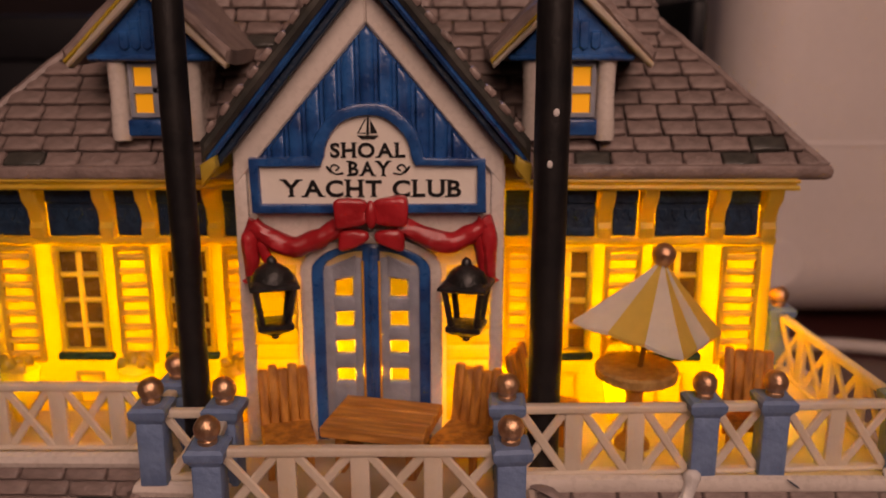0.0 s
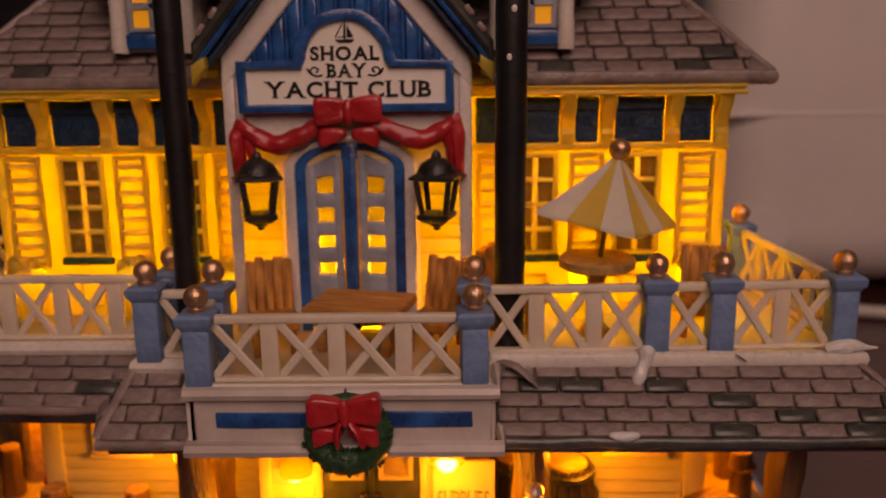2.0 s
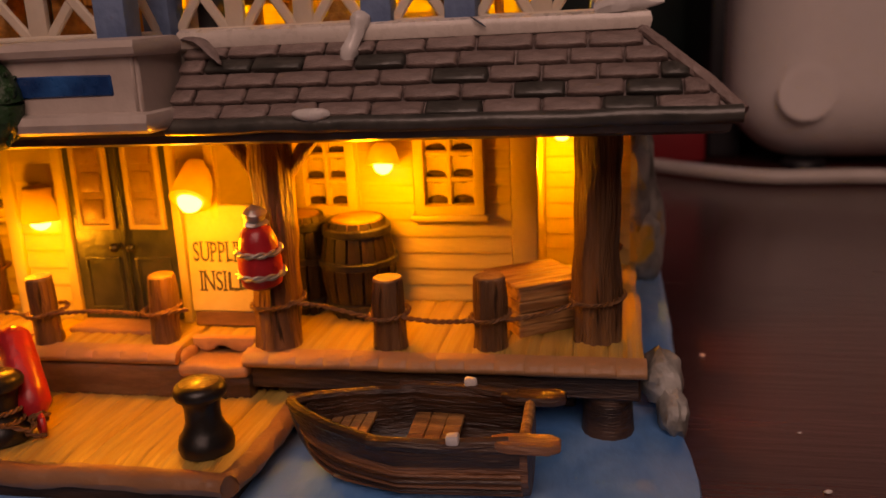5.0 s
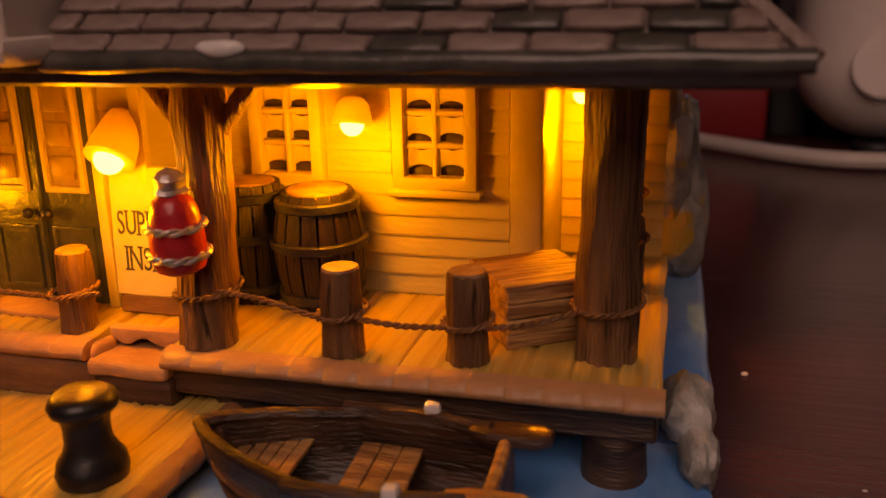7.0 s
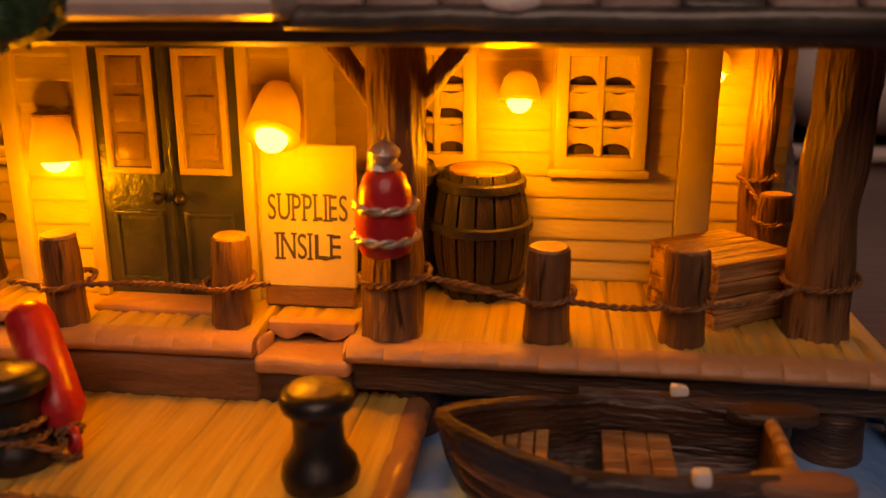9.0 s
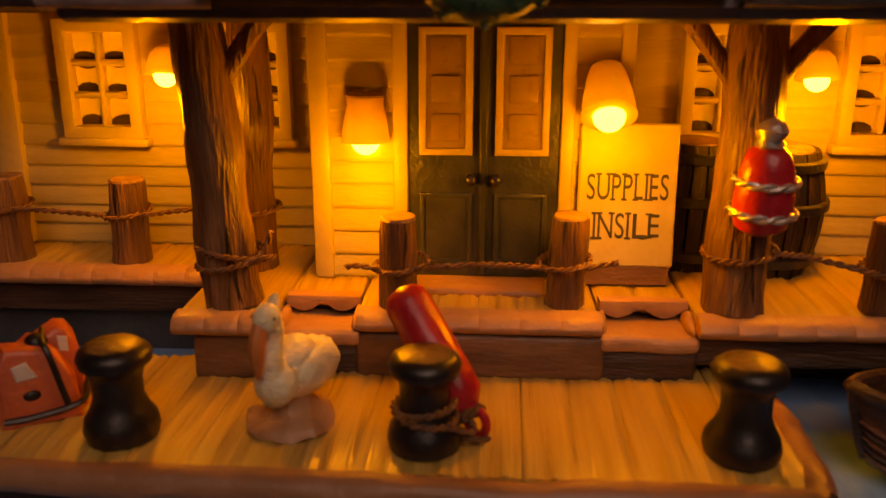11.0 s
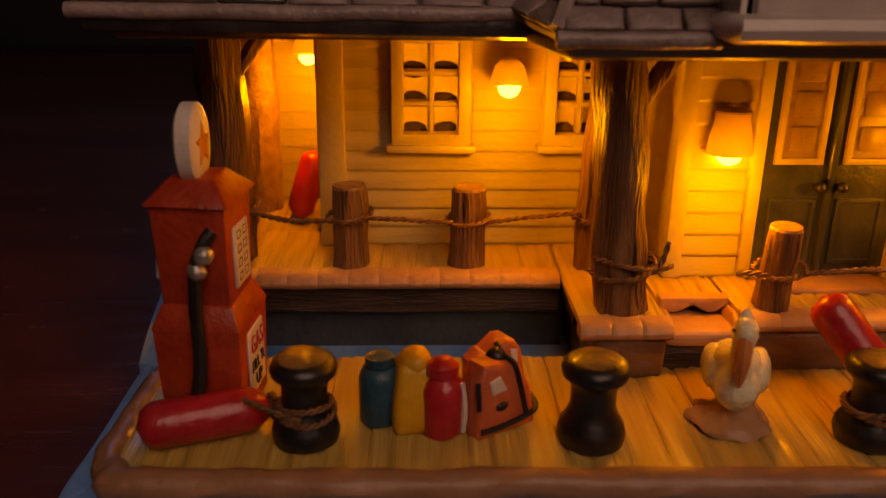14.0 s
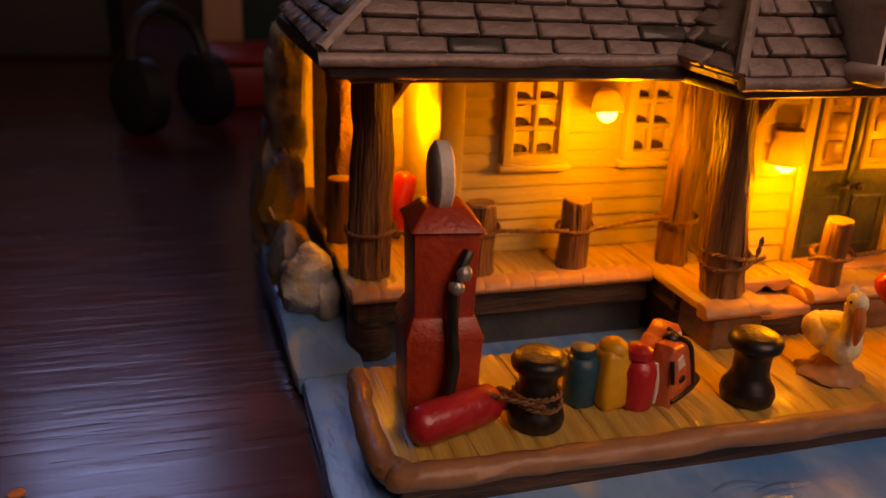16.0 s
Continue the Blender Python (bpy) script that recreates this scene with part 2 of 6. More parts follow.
WORN = mat("worn_bollard_top", (0.20, 0.125, 0.045), 0.36, (0.022, 0.016, 0.010), 2.4, 0.2, 0.5, 10, sharp=0.4, coat=0.3)
GLUE = mat("glue_blob", (0.72, 0.70, 0.68), 0.25, None, 5, 0.05, 0.2, 9)
TABLETOP = mat("dark_mahogany", (0.086, 0.026, 0.024), 0.22, (0.060, 0.018, 0.017), 0.16, 0.10, 0.22, 1.9, stretch=(0.22, 2.6, 1), coat=0.2, spots=((0.016, 0.006, 0.006), 0.33, 0.69))
APPLIANCE = mat("white_appliance", (0.86, 0.79, 0.76), 0.45, None, 0.1, 0.05, 0.05, 2)
WALLPAINT = mat("brown_grey_wall", (0.14, 0.100, 0.088), 0.8, None, 0.03, 0.15, 0.1, 0.8)
DOORWOOD = mat("tan_timber", (0.36, 0.20, 0.12), 0.55, None, 0.08, 0.15, 0.2, 0.8, stretch=(1, 1, 0.1))
BOXRED = mat("red_box", (0.22, 0.010, 0.016), 0.5, None, 0.3, 0.12, 0.1, 2)
BOXBLACK = mat("black_case", (0.012, 0.012, 0.016), 0.5, None, 0.3, 0.2, 0.1, 2)
BOXGREEN = mat("dark_green_case", (0.010, 0.024, 0.022), 0.5, None, 0.3, 0.2, 0.1, 2)
CABLE = mat("white_cable", (0.62, 0.56, 0.52), 0.5, None, 1, 0.06, 0.05, 4)


# ---- building helpers; all measures below are centimetres
def thing(name, x=0.0, y=0.0, z=0.0, rz=0.0, label="", category="", group="", kind="", rx=0.0, ry=0.0):
    ob = new(name)
    ob.empty_display_size = 0.005
    ob.matrix_world = pose(x * CM, y * CM, z * CM, rx, ry, rz)
    return tagged(ob, label, category, group, kind)


def mesh_of(name, bm, material, flat=False, angle=40):
    bmesh.ops.recalc_face_normals(bm, faces=bm.faces)
    bmesh.ops.scale(bm, vec=(CM, CM, CM), verts=bm.verts)
    me = bpy.data.meshes.new(name)
    bm.to_mesh(me)
    bm.free()
    me.materials.append(material)
    if not flat:
        me.shade_smooth()
        me.set_sharp_from_angle(angle=radians(angle))
    return me


def part(name, bm, material, parent=None, label="", kind="", flat=False, angle=40):
    ob = new(name, mesh_of(name, bm, material, flat, angle))
    ob.parent = parent
    return tagged(ob, label, kind=kind)


def piece(name, me, parent, m):
    """One more object on a shared mesh; m is in centimetres."""
    ob = new(name, me)
    ob.parent = parent
    loc, rot, sc = m.decompose()
    ob.matrix_basis = Matrix.LocRotScale(loc * CM, rot, sc)
    return ob


def box(x0, x1, y0, y1, z0, z1, b=0.03, seg=1, bm=None, m=None):
    bm = bm or bmesh.new()
    mm = Matrix.LocRotScale(((x0 + x1) / 2, (y0 + y1) / 2, (z0 + z1) / 2), None, (x1 - x0, y1 - y0, z1 - z0))
    vs = bmesh.ops.create_cube(bm, size=1.0, matrix=(m @ mm) if m else mm)["verts"]
    if b:
        es = list({e for v in vs for e in v.link_edges})
        bmesh.ops.bevel(bm, geom=es, offset=b, segments=seg, profile=0.5, affect="EDGES")
    return bm


def prism(pts, d0, d1, b=0.0, plane="xz", bm=None, seg=1):
    """A flat outline with thickness: drawn in x and z (extruded along y), x and y (along z) or y and z (along x)."""
    bm = bm or bmesh.new()

    def at(u, v, d):
        return {"xz": (u, d, v), "xy": (u, v, d), "yz": (d, u, v)}[plane]

    lo, hi = [bm.verts.new(at(u, v, d0)) for u, v in pts], [bm.verts.new(at(u, v, d1)) for u, v in pts]
    n = len(pts)
    fs = [bm.faces.new(lo), bm.faces.new(hi[::-1])]
    sides = [bm.faces.new((lo[i], lo[(i + 1) % n], hi[(i + 1) % n], hi[i])) for i in range(n)]
    if b:
        bmesh.ops.recalc_face_normals(bm, faces=fs + sides)
        bmesh.ops.bevel(bm, geom=list({e for f in fs for e in f.edges}), offset=b, segments=seg, profile=0.5, affect="EDGES")
    return bm


def lathe(prof, n=16, bm=None, m=None, squash=(1, 1)):
    bm = bm or bmesh.new()
    rings = []
    for r, z in prof:
        ring = []
        for k in range(n):
            a = 2 * math.pi * k / n
            p = Vector((r * math.cos(a) * squash[0], r * math.sin(a) * squash[1], z))
            ring.append(bm.verts.new(m @ p if m else p))
        rings.append(ring)
    for a, c in zip(rings, rings[1:]):
        for k in range(n):
            bm.faces.new((a[k], a[(k + 1) % n], c[(k + 1) % n], c[k]))
    bm.faces.new(rings[0][::-1])
    bm.faces.new(rings[-1])
    return bm


def ball(x, y, z, r, bm=None, sx=1.0, sy=1.0, sz=1.0, u=14, v=9, m=None):
    bm = bm or bmesh.new()
    mm = Matrix.LocRotScale((x, y, z), None, (r * sx, r * sy, r * sz))
    bmesh.ops.create_uvsphere(bm, u_segments=u, v_segments=v, radius=1.0, matrix=(m @ mm) if m else mm)
    return bm


def curve(pts, n):
    """n points along a smooth curve through pts."""
    P = [Vector(p) for p in pts]
    out = []
    for k in range(n):
        s = k / (n - 1) * (len(P) - 1)
        i = min(int(s), len(P) - 2)
        f = s - i
        a, b, c, d = P[max(i - 1, 0)], P[i], P[i + 1], P[min(i + 2, len(P) - 1)]
        out.append(0.5 * ((2 * b) + (c - a) * f + (2 * a - 5 * b + 4 * c - d) * f * f + (3 * b - a - 3 * c + d) * f ** 3))
    return out


def tube(pts, r, n=8, bm=None, flat=1.0, up=(0, 0, 1), caps=True):
    """A round or flattened rod along pts; r may be a list."""
    bm = bm or bmesh.new()
    P = [Vector(p) for p in pts]
    R = r if isinstance(r, (list, tuple)) else [r] * len(P)
    rings, side = [], None
    for i, p in enumerate(P):
        d = (P[min(i + 1, len(P) - 1)] - P[max(i - 1, 0)]).normalized()
        ref = Vector(up) if side is None else side.cross(d)
        if abs(ref.normalized().dot(d)) > 0.95:
            ref = Vector((0, 1, 0.1))
        side = d.cross(ref).normalized()
        top = side.cross(d)
        rings.append([bm.verts.new(p + R[i] * (math.cos(2 * math.pi * k / n) * side + flat * math.sin(2 * math.pi * k / n) * top)) for k in range(n)])
    for a, c in zip(rings, rings[1:]):
        for k in range(n):
            bm.faces.new((a[k], a[(k + 1) % n], c[(k + 1) % n], c[k]))
    if caps:
        bm.faces.new(rings[0][::-1])
        bm.faces.new(rings[-1])
    return bm


def rope(pts, r=0.055, turns=4.0, bm=None, closed=False):
    """Two strands twisted round one another; turns per centimetre."""
    bm = bm or bmesh.new()
    P = [Vector(p) for p in pts]
    length = sum((a - b).length for a, b in zip(P, P[1:]))
    steps = max(12, int(length * turns * 7))
    C = curve(P, steps)
    for s in range(2):
        Q = []
        for i, p in enumerate(C):
            d = (C[min(i + 1, steps - 1)] - C[max(i - 1, 0)]).normalized()
            side = d.cross(Vector((0, 0.15, 1))).normalized()
            top = side.cross(d)
            a = math.pi * s + 2 * math.pi * turns * length * i / steps
            Q.append(p + 0.62 * r * (math.cos(a) * side + math.sin(a) * top))
        tube(Q, 0.66 * r, 5, bm)
    return bm


def noisy(bm, amp, freq=1.0, seed=0.0, keep=None):
    for v in bm.verts:
        if keep and keep(v.co):
            continue
        v.co += amp * noise.noise_vector(v.co * freq + Vector((seed, 2 * seed, 0)))
    return bm


def fine(bm, cuts=2):
    bmesh.ops.subdivide_edges(bm, edges=bm.edges[:], cuts=cuts, use_grid_fill=True)
    return bm


# where a letter carries small bars at the ends of its strokes: place along its width, foot (0) or head (1)
SERIFS = {"H": ((0.10, 0), (0.90, 0), (0.10, 1), (0.90, 1)), "A": ((0.06, 0), (0.94, 0)), "L": ((0.14, 0), (0.14, 1)), "B": ((0.06, 0), (0.06, 1)), "Y": ((0.5, 0), (0.06, 1), (0.94, 1)),
          "T": ((0.5, 0),), "U": ((0.09, 1), (0.91, 1)), "P": ((0.12, 0), (0.10, 1)), "I": ((0.5, 0), (0.5, 1)), "E": ((0.08, 0), (0.08, 1)), "N": ((0.09, 0), (0.09, 1), (0.91, 1))}


def words(text, size, x, y, z, material, parent, width=None, name="lettering", depth=0.012, bold=0.0, serif=True):
    """Raised lettering facing the front, centred at x, its foot at z."""
    glyphs, pen = [], 0.0
    for ch in text:
        if ch == " ":
            pen += 0.30 * size
            continue
        cu = bpy.data.curves.new(name, "FONT")
        cu.body, cu.size, cu.extrude, cu.offset = ch, size, depth, bold
        tmp = new(name + "_curve", cu)
        me = bpy.data.meshes.new_from_object(tmp.evaluated_get(bpy.context.evaluated_depsgraph_get()))
        bpy.data.objects.remove(tmp)
        x0, x1 = min(v.co.x for v in me.vertices), max(v.co.x for v in me.vertices)
        glyphs.append((ch, me, pen - x0, pen, pen + x1 - x0))
        pen += x1 - x0 + 0.11 * size
    k = width / glyphs[-1][4] if width else 1.0
    mid = glyphs[-1][4] / 2
    bm = bmesh.new()
    cap = 0.0
    for ch, me, shift, a, b in glyphs:
        start = len(bm.verts)
        bm.from_mesh(me)
        bm.verts.ensure_lookup_table()
        for v in bm.verts[start:]:
            cap = max(cap, v.co.y if ch in SERIFS else 0.0)
            v.co = Vector((x + (v.co.x + shift - mid) * k, y - v.co.z, z + v.co.y))
    for ch, me, shift, a, b in glyphs if serif else ():
        for f, top in SERIFS.get(ch, ()):
            cx, cz, hw = x + (a + (b - a) * f - mid) * k, z + (cap if top else 0.0), 0.13 * size * k
            box(cx - hw, cx + hw, y - depth, y, cz - 0.028 * size, cz + 0.028 * size, 0, 1, bm)
    ob = new(name, mesh_of(name, bm, material, True))
    ob.parent = parent
    return ob


# ---- the room and the table
def panel(faces_x, faces_z, y0, y1, holes, along="x", m=None):
    """A wall panel on a grid of breaks, open at the holes (a0, a1, z0, z1), with thickness from y0 to y1."""
    bm = bmesh.new()
    xs = sorted({*faces_x, *[h[0] for h in holes], *[h[1] for h in holes]})
    zs = sorted({*faces_z, *[h[2] for h in holes], *[h[3] for h in holes]})
    vs = {}

    def v(i, k):
        if (i, k) not in vs:
            vs[i, k] = bm.verts.new((xs[i], y0, zs[k]) if along == "x" else (y0, xs[i], zs[k]))
        return vs[i, k]

    for i in range(len(xs) - 1):
        for k in range(len(zs) - 1):
            cx, cz = (xs[i] + xs[i + 1]) / 2, (zs[k] + zs[k + 1]) / 2
            if not any(h[0] < cx < h[1] and h[2] < cz < h[3] for h in holes):
                bm.faces.new((v(i, k), v(i + 1, k), v(i + 1, k + 1), v(i, k + 1)))
    new_faces = bmesh.ops.extrude_face_region(bm, geom=bm.faces[:])["geom"]
    shift = (0, y1 - y0, 0) if along == "x" else (y1 - y0, 0, 0)
    bmesh.ops.translate(bm, vec=shift, verts=[g for g in new_faces if isinstance(g, bmesh.types.BMVert)])
    return bm


def room_wall(name, x0, x1, y0, y1, z0, z1, material=None):
    return part(name, box(x0, x1, y0, y1, z0, z1, 0), material or WALLPAINT, None, kind="structure")


tagged(room_wall("floor", -200, 200, -200, 200, -80, -75, DOORWOOD), "brown timber floor of a dim room", "floor")
tagged(room_wall("ceiling", -200, 200, -200, 200, 160, 165), "dim painted room ceiling", "ceiling")
tagged(room_wall("wall_back", -200, 200, 190, 200, -75, 160), "dark brown-grey room wall behind the table", "wall")
tagged(room_wall("wall_front", -200, 200, -200, -190, -75, 160), "plain brown-grey room wall", "wall")
tagged(room_wall("wall_left", -200, -190, -190, 190, -75, 160), "plain brown-grey room wall", "wall")
tagged(room_wall("wall_right", 190, 200, -190, 190, -75, 160), "plain brown-grey room wall", "wall")

win = thing("window_1", label="dusk window with a pale frame in the back wall", category="window", kind="structure")
for a, b, c, d in ((-68, -62, 106, 166), (-22, -16, 106, 166), (-62, -22, 106, 112), (-62, -22, 157, 166), (-44, -40, 112, 157)):
    part("window_frame", box(a, b, 187.0, 190.2, c, min(d, 159.5), 0.5), APPLIANCE, win)

desk = thing("table", label="dark glossy mahogany table under the model house", category="table")
part("tabletop", box(-75, 70, -45, 58, -3.0, 0.0, 0.4, 2), TABLETOP, desk)
for lx in (-70, 65):
    for ly in (-40, 53):
        part("leg", box(lx - 3, lx + 3, ly - 3, ly + 3, -75, -2.98, 0.4), TABLETOP, desk)

# ---- the model's base: painted water, rocks
base = thing("water_base", label="blue painted water base of the model with a wavy rim", category="model base")
rim = []
for k in range(64):
    a = 2 * math.pi * k / 64
    c, s = math.cos(a), math.sin(a)
    q = (abs(c) ** 10 + abs(s) ** 10) ** (-1 / 10)
    wob = 1 + 0.008 * math.sin(7 * a) + 0.005 * math.sin(13 * a + 1)
    rim.append((10.12 * c * q * wob, 1.6 + 6.9 * s * q * wob))
bm = prism(rim, 0.0, 0.34, 0.12, "xy", seg=2)
bmesh.ops.triangulate(bm, faces=[f for f in bm.faces if len(f.verts) > 4])
part("water", bm, WATER, base)
bm = bmesh.new()
for k in range(14):
    x, y = random.uniform(-9.5, 9.8), random.uniform(-5.0, -4.3)
    tube(curve([(x - 0.5, y, 0.33), (x, y + random.uniform(-0.1, 0.1), 0.37), (x + 0.5, y, 0.33)], 7), [0.02, 0.05, 0.07, 0.08, 0.07, 0.05, 0.02], 6, bm, 0.2)
part("ripple", bm, WATER, base, kind="stuff")
# the painted water climbs a low bank along both sides, up to the rocks
for x0, x1, y0 in ((9.0, 10.10, 0.2), (-10.18, -9.0, 0.0)):
    bm = prism([(y0, 0.02), (y0, 0.36), (y0 + 1.2, 0.72), (y0 + 2.6, 0.95), (6.6, 1.08), (6.6, 0.02)], x0, x1, 0.12, "yz", seg=2)
    fine(bm, 2)
    for v in bm.verts:
        if v.co.x < -10.0:
            v.co.x -= 0.14 * min(1.0, max(0.0, v.co.y / 2.5))
    part("bank", noisy(bm, 0.06, 0.9), WATER, base, "blue and sand-painted side bank")


def rock(x, y, z, sx, sy, sz, seed, parent):
    bm = ball(0, 0, 0, 1.0, u=22, v=15)
    noisy(bm, 0.30, 1.2, seed)
    noisy(bm, 0.13, 2.9, seed + 3)
    noisy(bm, 0.05, 7.0, seed + 5)
    for v in bm.verts:
        v.co = Vector((v.co.x * sx, v.co.y * sy, v.co.z * sz)) + Vector((x, y, z))
    part("rock", bm, ROCK, parent)


bank = thing("rock_bank", label="heap of grey rocks with yellow moss along the house side", category="rocks")
for i, (x, y, z, sx, sy, sz) in enumerate([(-9.74, 2.0, 1.20, 0.54, 0.70, 0.66), (-9.40, 1.75, 0.95, 0.30, 0.5, 0.50), (-9.85, 3.3, 1.0, 0.48, 0.7, 0.9), (-9.78, 4.6, 2.0, 0.46, 0.8, 1.1),
                                           (-9.78, 5.3, 1.6, 0.58, 0.8, 1.6), (-9.62, 5.5, 3.9, 0.44, 0.6, 1.5), (-9.50, 5.7, 5.0, 0.42, 0.5, 0.7), (-9.8, 6.8, 1.7, 0.5, 0.9, 1.5)]):
    rock(x, y, z, sx, sy, sz, i * 1.7, bank)
bank2 = thing("rock_bank", label="heap of grey rocks with ochre moss beside the deck corner", category="rocks")
for i, (x, y, z, sx, sy, sz) in enumerate([(9.72, 0.05, 0.95, 0.34, 0.50, 0.50), (9.90, -0.45, 0.55, 0.24, 0.52, 0.42), (9.42, 5.7, 1.75, 0.60, 0.6, 0.95),
                                           (9.32, 5.7, 3.0, 0.50, 0.6, 1.15), (9.17, 5.7, 4.25, 0.36, 0.5, 1.15), (9.6, 6.7, 2.2, 0.5, 0.8, 2.0)]):
    rock(x, y, z, sx, sy, sz, i * 2.3 + 40, bank2)


# ---- the pier and the veranda deck
def planked(parent, x0, x1, y0, y1, top, width, thick=0.16, material=None, name="plank", wob=0.04, mid=None):
    n = max(1, round((x1 - x0) / width))
    w = (x1 - x0) / n
    shapes = []
    for s in range(4):
        bm, nx, ny = bmesh.new(), 18, 7
        rows = []
        for j in range(ny + 1):
            y = j / ny - 0.5
            row = []
            for i in range(nx + 1):
                u = 2 * i / nx - 1
                z = -0.036 * u ** 6 + 0.012 * math.sin(7 * u + 1.7 * s + 1.6 * math.sin(5 * y + s)) + 0.009 * math.sin(14 * u + 3 * math.sin(4 * y + 2 * s) + s) - 0.05 * max(0.0, -y - 0.44) / 0.06
                row.append(bm.verts.new((w / 2 * u + 0.02 * math.sin(5 * y), y, z if abs(u) < 0.99 else -0.040)))
            rows.append([bm.verts.new((row[0].co.x, y, -thick))] + row + [bm.verts.new((row[-1].co.x, y, -thick))])
        for p, q in zip(rows, rows[1:]):
            for i in range(nx + 2):
                bm.faces.new((p[i], p[i + 1], q[i + 1], q[i]))
            bm.faces.new((p[-1], p[0], q[0], q[-1]))
        bm.faces.new(rows[0]), bm.faces.new(rows[-1][::-1])
        shapes.append(mesh_of(name, bm, material or DECK, angle=60))
    for k in range(n):
        a = y0 + random.uniform(-wob, wob)
        piece(name, shapes[k % 4], parent, Matrix.LocRotScale((x0 + (k + 0.5) * w, (a + y1) / 2, top + random.uniform(-0.004, 0.004)), Euler((0, random.uniform(-0.006, 0.006), 0)), (1, y1 - a, 1)))


pier = thing("pier", label="sandy boarded model pier with a thick rounded rim", category="pier")
part("core", box(-9.28, 3.62, -3.55, -0.95, 0.3, 0.78, 0.05), FASCIA, pier)
bm = tube(curve([(3.72, -1.0, 0.77), (3.74, -2.4, 0.77), (3.66, -3.66, 0.77), (3.3, -3.78, 0.77), (0, -3.80, 0.77), (-5, -3.74, 0.77), (-8.9, -3.68, 0.77), (-9.30, -3.52, 0.77), (-9.46, -3.2, 0.77), (-9.44, -2.0, 0.77), (-9.30, -0.85, 0.77)], 160), 0.19, 10, None, 0.95)
part("rim", noisy(noisy(bm, 0.045, 1.6), 0.02, 5.0, 3), RIM, pier)
part("fascia", noisy(fine(box(-9.30, 3.66, -3.72, -3.5, 0.3, 0.66, 0.03), 6), 0.03, 2), FASCIA, pier)
planked(pier, -9.36, 3.66, -3.62, -0.88, 0.9, 0.58)

deck = thing("veranda_deck", label="raised sandy plank deck in front of the house", category="deck")
part("frame", prism([(-9.15, 0.55), (-3.55, 0.55), (-3.55, -0.52), (9.3, -0.52), (9.3, 7.2), (-9.15, 7.2)], 1.2, 1.58, 0.04, "xy"), FASCIA, deck)
part("understructure", box(-9.0, 9.1, 0.95, 7.1, 0.3, 1.22, 0.03), UNDERSHADE, deck, "wall under the deck, coloured dark for the shade there")
part("understructure", box(-9.0, -3.5, 0.60, 0.94, 0.3, 1.22, 0.03), UNDERSHADE, deck, "wall under the deck, coloured dark for the shade there")
part("understructure", box(-3.4, 3.1, -0.85, 0.94, 0.3, 1.22, 0.03), FASCIA, deck)
part("understructure", box(3.1, 8.3, 0.1, 0.94, 0.3, 1.22, 0.03), FASCIA, deck)
part("door_slab", noisy(fine(box(-0.75, 1.05, -0.62, 0.02, 1.72, 1.83, 0.04, 2), 3), 0.025, 2), EDGE, deck)
for px, py in ((-8.8, 0.75), (8.86, -0.70), (3.6, -0.6), (9.0, 2.0), (-8.9, 3.2)):
    part("stilt", noisy(lathe([(0.42, 0.3), (0.40, 0.7), (0.38, 1.5)], 14, None, Matrix.Translation((px, py, 0))), 0.02, 3), FASCIA, deck)
planked(deck, -9.2, -3.62, 0.34, 2.2, 1.75, 0.56)
planked(deck, -3.62, -2.42, -1.42, 2.2, 1.76, 0.6)
planked(deck, -2.36, -1.38, -0.62, 2.2, 1.75, 0.5)
planked(deck, -1.34, 1.70, -1.22, 2.2, 1.76, 0.51)
planked(deck, 1.74, 2.90, -0.66, 2.2, 1.75, 0.58)
planked(deck, 2.94, 9.42, -1.22, 2.2, 1.76, 0.54)
planked(deck, 7.75, 9.40, 2.2, 4.4, 1.75, 0.55)
planked(deck, -9.2, -7.6, 2.2, 4.4, 1.75, 0.55)


def edging(x0, x1, y, z0=1.47, z1=1.72, w=0.48):
    """Short blocks that close the deck's front edge."""
    n = max(1, round((x1 - x0) / w))
    ww = (x1 - x0) / n
    sec = [(0.16, z0 - 1.56), (-0.10, z0 - 1.56), (-0.135, z0 - 1.52), (-0.15, z0 - 1.46), (-0.14, z1 - 1.70), (-0.10, z1 - 1.62), (-0.02, z1 - 1.575), (0.16, z1 - 1.56)]
    bm = bmesh.new()
    ends = []
    for u in (-1, -0.93, -0.5, 0.5, 0.93, 1):
        q = 0.006 if abs(u) == 1 else 0.0
        ends.append([bm.verts.new((u * ww / 2, y + (q if y < 0.1 else 0), z - (q if z > z0 - 1.5 else 0))) for y, z in sec])
    for p, q in zip(ends, ends[1:]):
        for k in range(len(sec)):
            bm.faces.new((p[k], p[(k + 1) % len(sec)], q[(k + 1) % len(sec)], q[k]))
    bm.faces.new(ends[0]), bm.faces.new(ends[-1][::-1])
    me = mesh_of("edge_block", noisy(bm, 0.012, 2.5, keep=lambda c: abs(abs(c.x) - ww / 2) < 0.02), EDGE, angle=60)
    for k in range(n):
        piece("edge_block", me, deck, Matrix.LocRotScale((x0 + (k + 0.5) * ww, y + random.uniform(-0.008, 0.008), 1.60 + random.uniform(-0.005, 0.005)), Euler((0, random.uniform(-0.008, 0.008), 0)), (1, 1, 1)))


